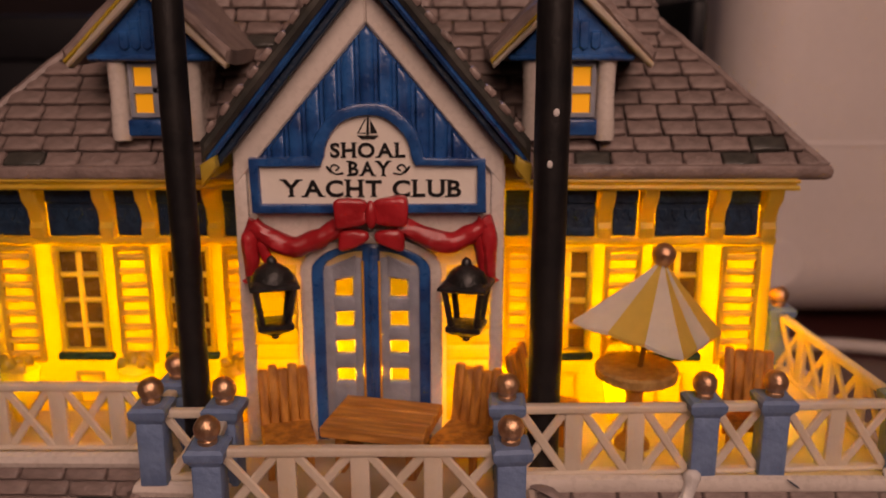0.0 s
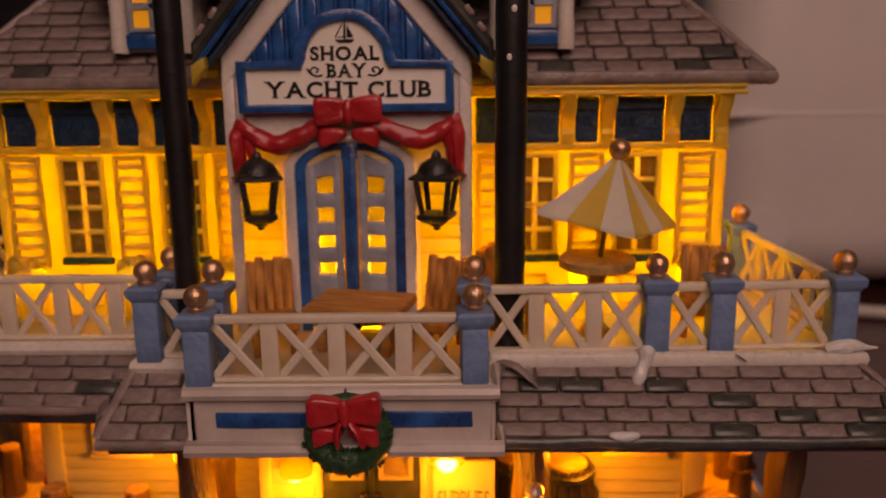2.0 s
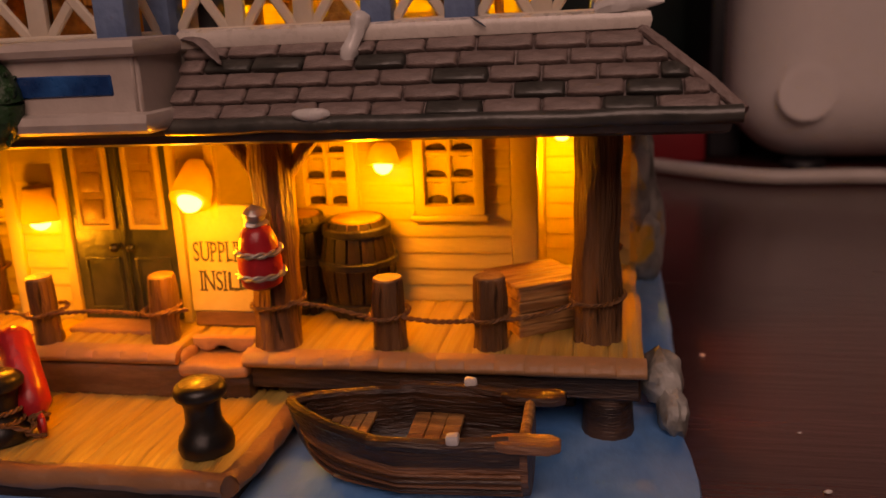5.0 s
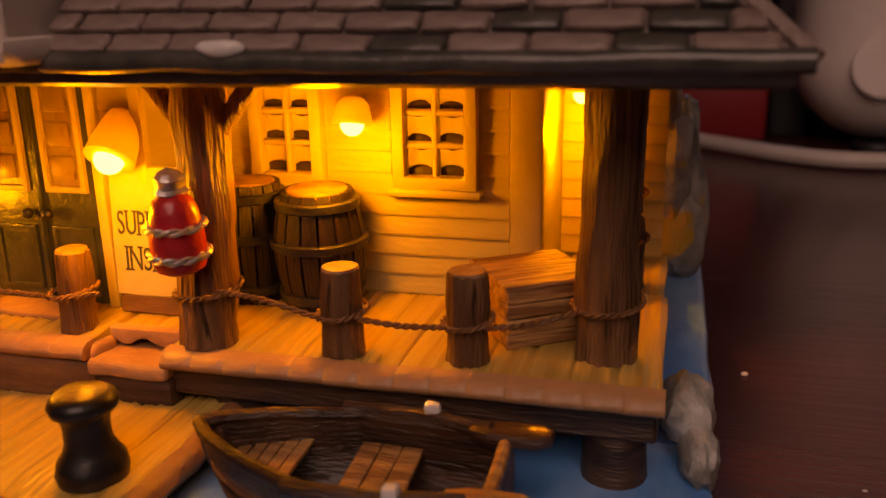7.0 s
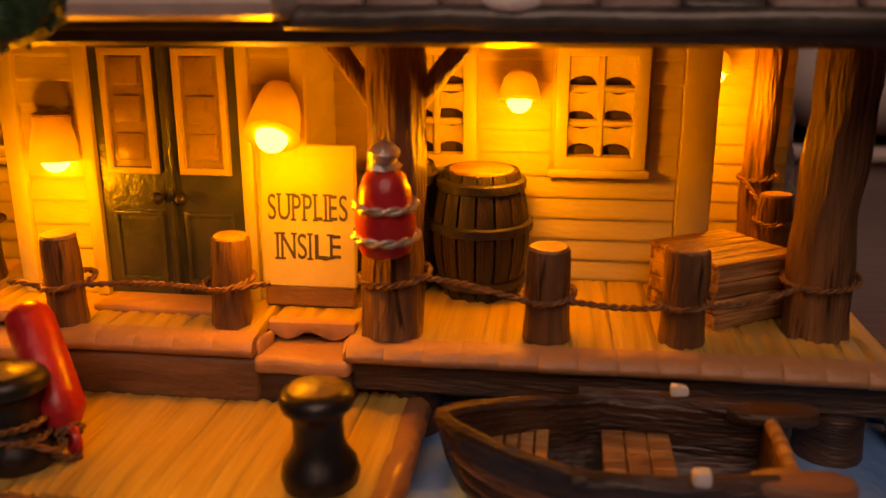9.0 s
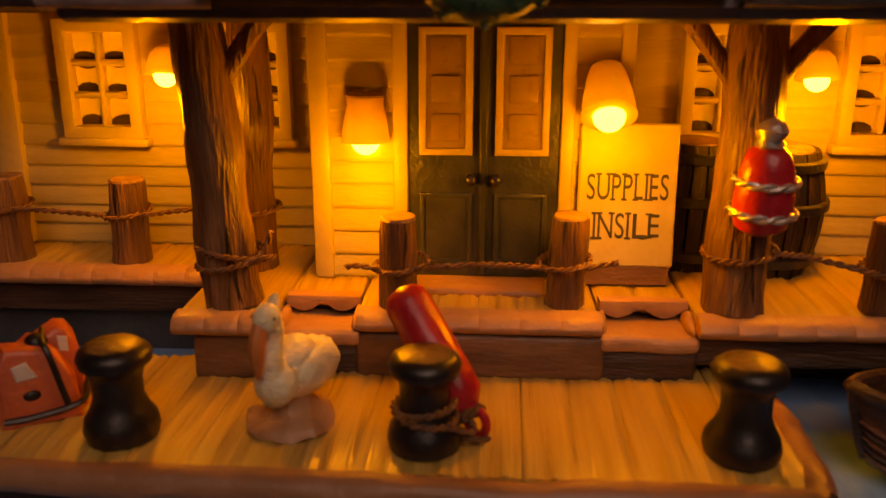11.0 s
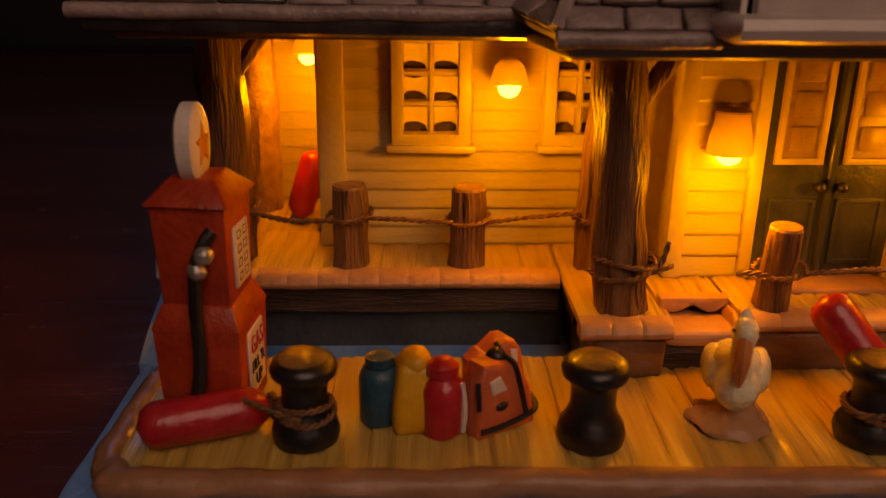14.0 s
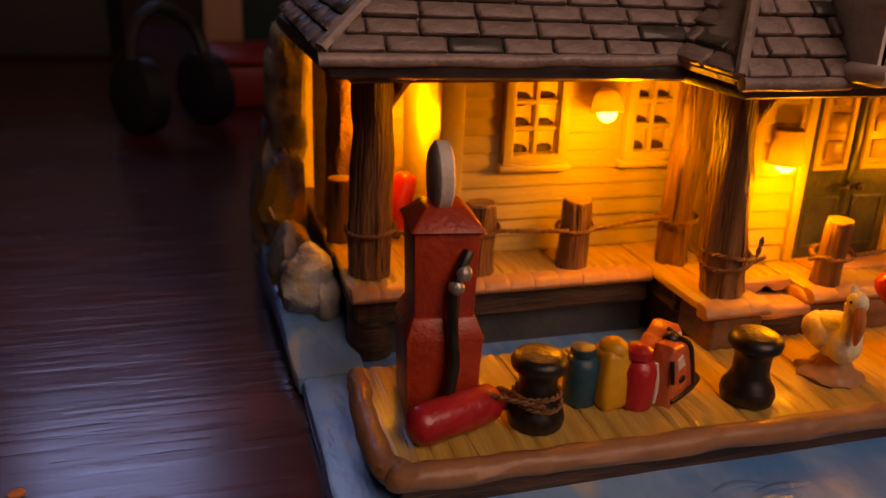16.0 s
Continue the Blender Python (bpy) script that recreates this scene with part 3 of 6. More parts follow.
edging(-9.2, -3.65, 0.28)
edging(-3.66, -2.40, -1.50)
edging(-1.36, 1.72, -1.26)
edging(2.92, 9.44, -1.28)
for x0, x1 in ((-2.38, -1.38), (1.74, 2.90)):
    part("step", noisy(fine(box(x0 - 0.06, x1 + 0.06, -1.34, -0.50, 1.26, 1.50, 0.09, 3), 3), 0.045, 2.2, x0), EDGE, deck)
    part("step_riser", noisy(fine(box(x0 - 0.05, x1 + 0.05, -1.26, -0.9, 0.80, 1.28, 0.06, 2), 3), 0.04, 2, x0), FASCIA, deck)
    w = x1 - x0
    low = [(x0 + w * j / 14, 1.665 - 0.12 * abs(math.sin(math.pi * j / 14 * 1.9 + 0.3)) ** 1.6) for j in range(15)]
    bm = prism(low + [(x1, 1.785), (x0, 1.785)], -0.80, -0.58, 0.035, seg=2)
    bmesh.ops.triangulate(bm, faces=[f for f in bm.faces if len(f.verts) > 4])
    part("worn_edge", noisy(bm, 0.025, 3, x0), EDGE, deck, "broken drooping plank edge")
    for e in (x0 + 0.02, x1 - 0.02):
        part("worn_corner", noisy(ball(e, -0.96, 1.53, 1.0, None, 0.07, 0.34, 0.16, 14, 10), 0.05, 3, e), EDGE, deck)
part("fascia", noisy(fine(box(2.9, 9.36, -1.16, -0.5, 1.06, 1.48, 0.03), 4), 0.04, 2), FASCIA, deck)
part("fascia", noisy(fine(box(-1.36, 1.74, -1.06, -0.5, 0.78, 1.48, 0.03), 4), 0.03, 2), FASCIA, deck)
part("foot_block", noisy(fine(box(-1.40, 1.78, -1.34, -1.0, 0.86, 1.48, 0.09, 3), 3), 0.03, 2), MIDBROWN, deck)
part("foot_block", noisy(fine(box(-3.45, -2.44, -1.52, -0.5, 0.86, 1.48, 0.09, 3), 3), 0.03, 2), MIDBROWN, deck)
part("fascia", noisy(fine(box(-9.1, -3.6, 0.38, 0.56, 1.02, 1.48, 0.03), 4), 0.04, 2), FASCIA, deck)


# ---- the clubhouse
house = thing("clubhouse", label="lit ceramic two-storey yacht clubhouse with blue gable and grey tiled roofs", category="model house")


def boards(x0, x1, z0, z1, y, parent, h=0.34, material=None):
    """Overlapping clapboards on a wall that faces the front."""
    n = max(1, round((z1 - z0) / h))
    hh = (z1 - z0) / n
    me = mesh_of("clapboard", prism([(0.0, 0.0), (-0.040, 0.010), (-0.046, 0.045), (-0.030, 0.5 * hh), (0.0, hh)], x0, x1, 0, "yz"), material or LOWER, True)
    for k in range(n):
        piece("clapboard", me, parent, Matrix.Translation((0, y, z0 + k * hh)))


def lower_window(x0, x1, z0, z1, y):
    w = part("window", ring([(x0, z0), (x1, z0), (x1, z1), (x0, z1)], 0.20, y - 0.20, y + 0.05), TRIM, house)
    part("pane", box(x0 + 0.1, x1 - 0.1, y + 0.10, y + 0.14, z0 + 0.1, z1 - 0.1, 0), PANE, w)
    part("sill", noisy(box(x0 - 0.08, x1 + 0.08, y - 0.25, y, z0 - 0.10, z0 + 0.03, 0.05, 2), 0.02, 2), TRIM, w)
    xm = (x0 + x1) / 2
    part("muntin", box(xm - 0.05, xm + 0.05, y - 0.10, y + 0.08, z0 + 0.15, z1 - 0.15, 0.03), TRIM, w)
    for k in (1, 2):
        zz = z0 + 0.18 + k * (z1 - z0 - 0.36) / 3
        part("muntin", box(x0 + 0.15, x1 - 0.15, y - 0.09, y + 0.08, zz - 0.05, zz + 0.05, 0.03), TRIM, w)
    # dark lumps stand for the sill's shade at the foot of each pane
    for k in range(3):
        for s in (0, 1):
            a = x0 + 0.2 + s * (xm - x0 - 0.15)
            zz = z0 + 0.2 + k * (z1 - z0 - 0.36) / 3
            part("pane_shade", noisy(ball(a + (xm - x0 - 0.3) / 2, y + 0.09, zz + 0.02, 1.0, None, 0.22, 0.05, 0.13, 10, 6), 0.03, 3, k + s), PANESHADE, w)


def ring(outer, width, y0, y1, inner=None):
    """A frame round an outline in x and z."""
    if inner is None:
        cx, cz = sum(p[0] for p in outer) / len(outer), sum(p[1] for p in outer) / len(outer)
        inner = [(p[0] + (width if p[0] < cx else -width), p[1] + (width if p[1] < cz else -width)) for p in outer]
    bm = bmesh.new()
    n = len(outer)
    rows = [[bm.verts.new((p[0], y, p[1])) for p in o] for o, y in ((outer, y1), (outer, y0), (inner, y0), (inner, y1))]
    for a in range(4):
        for k in range(n):
            bm.faces.new((rows[a][k], rows[a][(k + 1) % n], rows[(a + 1) % 4][(k + 1) % n], rows[(a + 1) % 4][k]))
    bmesh.ops.recalc_face_normals(bm, faces=bm.faces)
    es = [e for e in bm.edges if abs(e.verts[0].co.y - y0) < 1e-6 and abs(e.verts[1].co.y - y0) < 1e-6 and e.calc_face_angle(0) > 0.5]
    bmesh.ops.bevel(bm, geom=es, offset=min(0.05, width * 0.3), segments=2, profile=0.5, affect="EDGES")
    return bm


# lower storey
WING = 1.55
rw, lw = [(3.05, 4.25, 3.45, 5.25), (5.35, 6.65, 3.45, 5.25)], [(-6.25, -5.0, 3.45, 5.25), (-3.85, -2.7, 3.45, 5.25)]
part("lower_wall", panel([2.05, 7.55], [1.70, 5.5], WING, WING + 0.25, rw), LOWER, house)
part("lower_wall", panel([-7.4, -2.05], [1.70, 5.5], WING, WING + 0.25, lw), LOWER, house)
for ws, a, b in ((rw, 2.1, 7.1), (lw, -7.0, -2.1)):
    boards(a, b, 1.76, 3.32, WING, house)
    boards(a, ws[0][0] - 0.05, 3.32, 5.3, WING, house)
    boards(ws[0][1] + 0.05, ws[1][0] - 0.05, 3.32, 5.3, WING, house)
    boards(ws[1][1] + 0.05, b, 3.32, 5.3, WING, house)
    for o in ws:
        lower_window(*o[:2], o[2], o[3], WING)
part("corner_board", box(7.12, 7.6, WING - 0.14, WING + 0.3, 1.76, 5.4, 0.05, 2), TRIM, house)
part("corner_board", box(-7.42, -6.98, WING - 0.14, WING + 0.3, 1.76, 5.4, 0.05, 2), TRIM, house)
part("side_wall", box(7.3, 7.55, WING + 0.3, 4.2, 1.70, 5.5, 0), LOWER, house)
part("side_wall", box(-7.38, -7.13, WING + 0.3, 4.2, 1.70, 5.5, 0), LOWER, house)
part("rear_wall", box(7.3, 9.3, 4.2, 4.5, 1.70, 5.5, 0), LOWER, house)
part("rear_wall", box(-9.2, -7.13, 4.2, 4.5, 1.70, 5.5, 0), LOWER, house)
boards(7.56, 9.3, 1.76, 5.4, 4.2, house)
boards(-9.2, -7.40, 1.76, 5.4, 4.2, house)
part("rear_wall", box(-9.2, 9.3, 7.0, 7.25, 1.5, 5.5, 0), PORCELAIN, house)
for sx in (-1, 1):
    part("bay_side", box(sx * 2.02 - 0.12, sx * 2.02 + 0.12, 0.32, WING, 1.70, 5.5, 0), LOWER, house)
part("bay_wall", panel([-2.14, 2.14], [1.70, 5.5], 0.1, 0.32, [(-0.85, 1.25, 1.8, 5.4)]), LOWER, house)
for x0, x1 in ((-2.14, -1.88), (-1.02, -0.82), (1.22, 1.40), (1.95, 2.14)):
    part("trim_board", box(x0, x1, -0.03, 0.14, 1.76, 5.4, 0.04, 2), TRIM, house)
boards(-1.88, -1.02, 1.76, 5.4, 0.1, house)
boards(1.40, 1.95, 1.76, 5.4, 0.1, house)

door = part("door", panel([-0.82, 1.22], [1.80, 5.4], 0.06, 0.18, []), OLIVE, house, "olive-black double door with tall lights")
for c in (-0.31, 0.71):
    part("door_light", ring([(c - 0.36, 3.52), (c + 0.36, 3.52), (c + 0.36, 5.2), (c - 0.36, 5.2)], 0.1, -0.01, 0.07), DOORTRIM, door)
    part("pane", box(c - 0.3, c + 0.3, 0.035, 0.065, 3.6, 5.15, 0), DOORGLASS, door)
    for k in range(3):
        part("panel", box(c - 0.19, c + 0.19, 0.0, 0.05, 3.72 + 0.5 * k, 4.08 + 0.5 * k, 0.025, 2), DOORGLASS, door)
    part("lower_panel", ring([(c - 0.36, 1.98), (c + 0.36, 1.98), (c + 0.36, 3.0), (c - 0.36, 3.0)], 0.07, 0.02, 0.08), OLIVE, door)
    kx = 0.2 + (0.17 if c > 0.2 else -0.17)
    part("door_knob", ball(kx, -0.06, 3.2, 0.085), BLACK, door, "small dark knob")
part("door_meeting_rail", box(0.14, 0.26, -0.02, 0.08, 1.82, 5.4, 0.03), OLIVE, door)

# slab between the storeys, with its dark eaves
part("veranda_ceiling", prism([(-9.5, -1.15), (-4.3, -1.15), (-4.1, -2.25), (10.1, -2.25), (10.1, 4.6), (9.3, 7.2), (-9.2, 7.2), (-9.5, 4.6)], 5.38, 5.62, 0.03, "xy"), MIDBROWN, house)
bm = tube([(10.2, 4.6, 5.52), (10.3, -2.36, 5.50), (-4.15, -2.36, 5.48), (-4.5, -1.27, 5.56), (-9.7, -1.27, 5.62), (-9.7, 4.6, 5.62)], 0.17, 8, None, 0.95)
part("eave_board", bm, EAVE, house)

# upper deck slab
bf = part("balcony_floor", prism([(-8.9, -0.72), (-3.75, -0.72), (-3.75, -1.75), (-2.55, -1.75), (-2.55, -2.95), (2.6, -2.95), (2.6, -1.6), (9.25, -1.55), (9.0, 7.2), (-8.9, 7.2)], 5.6, 6.85, 0.04, "xy"), PORCELAIN, house)
bf.data.materials.append(THIN)
for f in bf.data.polygons:
    if f.normal.z > 0.9:
        f.material_index = 1
# unseen lights added inside the closed slab, to make its thin top glow
for bx, by, p in ((4.2, 0.2, 0.004), (7.4, 0.4, 0.007)):
    bulb_light("floor_fill_light", bx, by, 6.0, p, 0.3, PALE_LED)
for pts in ([(2.62, -1.62, 6.78), (9.32, -1.6, 6.78), (9.2, 4.5, 6.78)], [(-2.6, -1.80, 6.74), (-3.80, -1.78, 6.74), (-3.82, -0.78, 6.74), (-8.95, -0.78, 6.74), (-8.95, 4.5, 6.74)]):
    part("ledge", noisy(tube(pts, 0.15, 8), 0.03, 1.5), PORCELAIN, house)
# the boxed front of the balcony
band = part("balcony_front", box(-2.42, 2.60, -3.0, -2.9, 5.75, 6.78, 0.03), SHADEDWHITE, house)
part("moulding", noisy(tube([(-2.55, -2.6, 6.72), (-2.55, -3.02, 6.72), (2.70, -3.02, 6.74), (2.70, -2.0, 6.74)], 0.13, 8), 0.03, 1.5), SHADEDWHITE, band)
part("moulding", noisy(tube([(-2.58, -2.5, 5.72), (-2.58, -3.05, 5.72), (2.76, -3.05, 5.74), (2.74, -2.1, 5.74)], 0.15, 8), 0.035, 1.5), SHADEDWHITE, band)
part("side_board", box(2.50, 2.66, -2.95, -1.7, 5.75, 6.75, 0.03), SHADEDWHITE, band)
part("side_board", box(-2.52, -2.40, -2.95, -1.7, 5.75, 6.75, 0.03), SHADEDWHITE, band)
part("inlay", noisy(fine(box(-2.05, -0.3, -3.03, -2.98, 6.09, 6.38, 0.02), 2), 0.012, 4), BLUE, band)
part("inlay", noisy(fine(box(0.4, 2.27, -3.03, -2.98, 6.10, 6.39, 0.02), 2), 0.012, 4), BLUE, band)


# ---- tiled roofs
def tile_shape(w, h, thick, seed):
    bm = fine(box(-w / 2, w / 2, 0, h, -thick, thick * 0.55, 0.075, 3), 1)
    noisy(bm, 0.02, 2.2, seed)
    for v in bm.verts:
        v.co.z += 0.06 * (1 - v.co.y / h)
    return bm


TILES = [[mesh_of("tile", tile_shape(1.0, 1.0, 0.075, 3.3 * s), m) for s in range(4)] for m in (TILE, DARKTILE)]


def tiled(parent, a, b, c, d, rows, width, dark=0.06, bed=True, fade=None):
    """A roof slope with corners a, b (eave) and c, d (top, over b and a), its bed and its courses of tiles."""
    A, B, C, D = (Vector(p) for p in (a, b, c, d))
    bm = bmesh.new()
    nrm = (B - A).cross(D - A).normalized()
    low = [bm.verts.new(p - 0.16 * nrm) for p in (A, B, C, D)]
    top = [bm.verts.new(p - 0.03 * nrm) for p in (A, B, C, D)]
    bm.faces.new(low), bm.faces.new(top)
    for k in range(4):
        bm.faces.new((low[k], low[(k + 1) % 4], top[(k + 1) % 4], top[k]))
    slope = part("roof", bm, JOINT, parent, flat=True)
    along = (B - A).normalized()
    rise = (D - A) - (D - A).dot(along) * along
    up = rise.normalized()
    rot = Matrix((along, up, nrm)).transposed()
    for r in range(rows):
        t0, t1 = r / rows, (r + 1) / rows
        h = rise.length / rows
        p0, p1 = A.lerp(D, t0), B.lerp(C, t0)
        q0, q1 = A.lerp(D, t1), B.lerp(C, t1)
        lo0 = max(0.0, 0.5 * (q0 - p0).dot(along))
        total = (p1 - p0).length
        hi0 = total + min(0.0, 0.5 * (q1 - p1).dot(along))
        x = lo0 - (width * 0.5 if r % 2 else 0) - random.uniform(0, 0.05)
        while x < hi0:
            w = width * random.uniform(0.92, 1.08)
            s, e = max(x, lo0), min(x + w, hi0)
            if e - s > 0.16:
                k = 1 if random.random() < dark else 0
                o = p0 + along * ((s + e) / 2)
                m = Matrix.LocRotScale(o + nrm * random.uniform(-0.01, 0.015), (rot @ Euler((0, 0, random.uniform(-0.012, 0.012))).to_matrix()).to_quaternion(), (e - s - 0.018, h - 0.008, 1))
                piece("tile", TILES[k][random.randrange(4)], slope, m)
            x += w
    return slope


# veranda roof, right part and its end slope
part("veranda_roof", noisy(tube([(10.50, -2.50, 5.64), (10.1, -2.2, 6.0), (9.7, -1.92, 6.34), (9.25, -1.62, 6.70)], 0.075, 8), 0.04, 3), TILE, house)
tiled(house, (2.72, -2.5, 5.68), (10.5, -2.5, 5.62), (9.25, -1.62, 6.70), (2.72, -1.62, 6.70), 5, 0.74, 0.09)
tiled(house, (10.5, -2.5, 5.62), (10.3, 4.6, 5.62), (9.2, 4.6, 6.70), (9.25, -1.62, 6.70), 4, 0.68)
# the jutting part beside the balcony, and the set-back part
tiled(house, (-4.35, -2.5, 5.62), (-2.55, -2.5, 5.62), (-2.55, -1.78, 6.68), (-3.80, -1.78, 6.68), 4, 0.66, 0.12)
tiled(house, (-4.72, -1.3, 5.74), (-4.35, -2.5, 5.62), (-3.80, -1.78, 6.68), (-3.84, -0.80, 6.68), 4, 0.6, 0.1)
tiled(house, (-9.95, -1.35, 5.82), (-4.5, -1.35, 5.74), (-3.84, -0.76, 6.68), (-8.98, -0.76, 6.68), 4, 0.80, 0.10)
tiled(house, (-9.75, 4.6, 5.82), (-9.95, -1.35, 5.82), (-8.98, -0.76, 6.68), (-8.98, 4.6, 6.68), 4, 0.68)
part("hip_cap", noisy(tube([(-9.9, -1.32, 5.86), (-9.0, -0.8, 6.68)], 0.10, 7), 0.03, 2), TILE, house)
part("hip_cap", noisy(tube([(-4.36, -2.46, 5.66), (-3.82, -1.78, 6.70)], 0.09, 7), 0.03, 2), TILE, house)
for x0, x1, y, z, m in ((2.7, 10.5, -2.52, 5.60, DARKTILE), (-4.35, -2.55, -2.52, 5.56, TILE), (-9.95, -4.5, -1.37, 5.72, TILE)):
    part("roof_lip", noisy(tube([(x0 + (x1 - x0) * k / 24, y, z) for k in range(25)], 0.12 if m is DARKTILE else 0.10, 12), 0.03, 1.2), m, house)

# upper roof: four hipped slopes
E0, E1, Y0, Y1, RISE = -8.20, 8.20, 0.64, 7.6, 1.0
ze, run, cap = 11.78, 2.6, 0.55
zt, zc = ze + RISE * run, ze + RISE * run + 1.9
corner = [((E0, Y0), (1, 1)), ((E1, Y0), (-1, 1)), ((E1, Y1), (-1, -1)), ((E0, Y1), (1, -1))]
for i in range(4):
    (p, dp), (q, dq) = corner[i], corner[(i + 1) % 4]
    foot = [(o[0] + r * d[0], o[1] + r * d[1], z) for r, z in ((0, ze), (run, zt), (run + cap, zc)) for o, d in ((p, dp), (q, dq))]
    n, w = ((10, 0.68), (10, 0.68), (6, 1.6), (10, 0.68))[i]
    tiled(house, foot[0], foot[1], foot[3], foot[2], n, w, 0.06)
    tiled(house, foot[2], foot[3], foot[5], foot[4], n - 3, w, 0.06)
    if i < 2:
        part("hip_cap", noisy(tube(curve([(p[0] + 0.03 * dp[0], p[1] + 0.03 * dp[1], ze + 0.02), (p[0] + run * dp[0], p[1] + run * dp[1], zt + 0.02)], 12), 0.10, 7), 0.04, 2), TILE, house)
part("roof_crown", box(E0 + run + cap, E1 - run - cap, Y0 + run + cap, Y1 - run - cap, zc - 0.3, zc, 0.05), TILE, house)
part("roof_lip", noisy(tube([(E0 + 0.05, Y1, ze - 0.06), (E0 + 0.05, Y0, ze - 0.06), (0, Y0 - 0.02, ze - 0.06), (E1 - 0.05, Y0, ze - 0.06), (E1 - 0.05, Y1, ze - 0.06)], 0.145, 8), 0.045, 1.6), TILE, house)

# ---- upper storey
UW = 1.05
wins = [(3.16, 4.10), (5.22, 6.18)]
shut = [(2.42, 2.95), (4.32, 5.02), (6.52, 7.26)]
for sx in (-1, 1):
    holes = [(min(sx * a, sx * b), max(sx * a, sx * b), 8.1, 10.25) for a, b in wins]
    holes += [(min(sx * a, sx * b) + 0.08, max(sx * a, sx * b) - 0.08, 8.0, 10.18) for a, b in shut]
    part("upper_wall", panel(sorted([sx * 2.3, sx * 7.5]), [6.85, 11.5], UW, UW + 0.18, holes), YTHIN, house)
    part("side_wall", panel([UW + 0.18, 7.0], [6.85, 11.5], sx * 7.5, sx * 7.32, [], "y"), YTHIN, house)
    part("bay_side", panel([0.02, UW + 0.18], [6.85, 12.0], sx * 2.3, sx * 2.14, [], "y"), YTHIN, house)
    for a, b in wins:
        x0, x1 = sorted((sx * a, sx * b))
        w = part("window", ring([(x0, 8.1), (x1, 8.1), (x1, 10.25), (x0, 10.25)], 0.11, UW - 0.08, UW + 0.1), YTHIN, house)
        xm = (x0 + x1) / 2
        for u, v in ((x0 + 0.08, xm - 0.04), (xm + 0.04, x1 - 0.08)):
            for k in range(4):
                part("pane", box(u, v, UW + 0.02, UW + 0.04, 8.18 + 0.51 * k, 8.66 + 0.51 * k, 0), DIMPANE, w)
        part("muntin", box(xm - 0.055, xm + 0.055, UW - 0.05, UW + 0.09, 8.2, 10.15, 0.03), MUNTIN, w)
        for k in (1, 2, 3):
            zz = 8.15 + k * 0.51
            part("muntin", box(x0 + 0.1, x1 - 0.1, UW - 0.045, UW + 0.09, zz - 0.055, zz + 0.055, 0.03), MUNTIN, w)
        part("sill", noisy(box(x0 - 0.06, x1 + 0.06, UW - 0.16, UW + 0.02, 7.98, 8.13, 0.05, 2), 0.02, 2), GREEN, w, "dark green sill")
        part("apron", ring([(x0 + 0.2, 7.0), (x1 - 0.2, 7.0), (x1 - 0.2, 7.7), (x0 + 0.2, 7.7)], 0.07, UW - 0.05, UW + 0.02), YTHIN, w)
    for a, b in shut:
        x0, x1 = sorted((sx * a, sx * b))
        s = part("shutter", ring([(x0, 7.9), (x1, 7.9), (x1, 10.25), (x0, 10.25)], 0.10, UW - 0.09, UW + 0.02), YTHIN, house)
        part("backing", noisy(fine(box(x0 + 0.08, x1 - 0.08, UW - 0.01, UW + 0.03, 7.95, 10.2, 0), 1), 0.01, 2), YTHIN, s)
        for k in range(8):
            zz = 8.02 + k * 0.28
            part("louvre", noisy(box(x0 + 0.08, x1 - 0.08, UW - 0.10, UW + 0.01, zz, zz + 0.12, 0.04, 2), 0.012, 3, k), MUNTIN, s)
    # brackets under the eave with navy panels between them
    part("cornice", noisy(box(sx * 4.98 - 2.68, sx * 4.98 + 2.68, 0.60, UW + 0.05, 11.40, 11.68, 0.06, 2), 0.02, 1.5), YTHIN, house)
    for zz, yy, rr in ((11.44, 0.60, 0.05), (11.56, 0.585, 0.04)):
        part("cornice_bead", noisy(tube([(sx * 2.32, yy, zz), (sx * 5.0, yy, zz), (sx * 7.68, yy, zz)], rr, 6), 0.012, 1.5), YTHIN, house)
    part("string_course", box(sx * 4.9 - 2.6, sx * 4.9 + 2.6, UW - 0.12, UW + 0.02, 10.30, 10.44, 0.04, 2), YTHIN, house)
    for bx in (3.02, 4.26, 5.05, 6.36, 7.32):
        prof = [(UW + 0.02, 10.4), (UW - 0.14, 10.42), (UW - 0.17, 10.62), (UW - 0.10, 10.72), (UW - 0.16, 10.95), (UW - 0.36, 11.18), (UW - 0.42, 11.42), (UW + 0.02, 11.42)]
        part("bracket", prism(prof, sx * bx - 0.15, sx * bx + 0.15, 0.035, "yz"), YTHIN, house)
    for a, b in ((2.42, 2.86), (3.18, 4.10), (4.42, 4.88), (5.22, 6.18), (6.52, 7.14)):
        x0, x1 = sorted((sx * a, sx * b))
        v = part("valance", noisy(fine(box(x0, x1, UW - 0.07, UW + 0.0, 10.45, 11.10, 0.03), 1), 0.015, 3), NAVY, house, "navy painted panel")
        part("shadow_board", box(x0, x1, UW - 0.12, UW - 0.02, 11.08, 11.36, 0.03), NAVY, v)
        n = max(1, round((x1 - x0) / 0.22))
        for k in range(n):
            cx = x0 + (k + 0.5) * (x1 - x0) / n
            part("shield", prism([(cx - 0.07, 10.98), (cx + 0.07, 10.98), (cx + 0.07, 10.86), (cx, 10.74), (cx - 0.07, 10.86)], UW - 0.10, UW - 0.05, 0.015), NAVY, v)
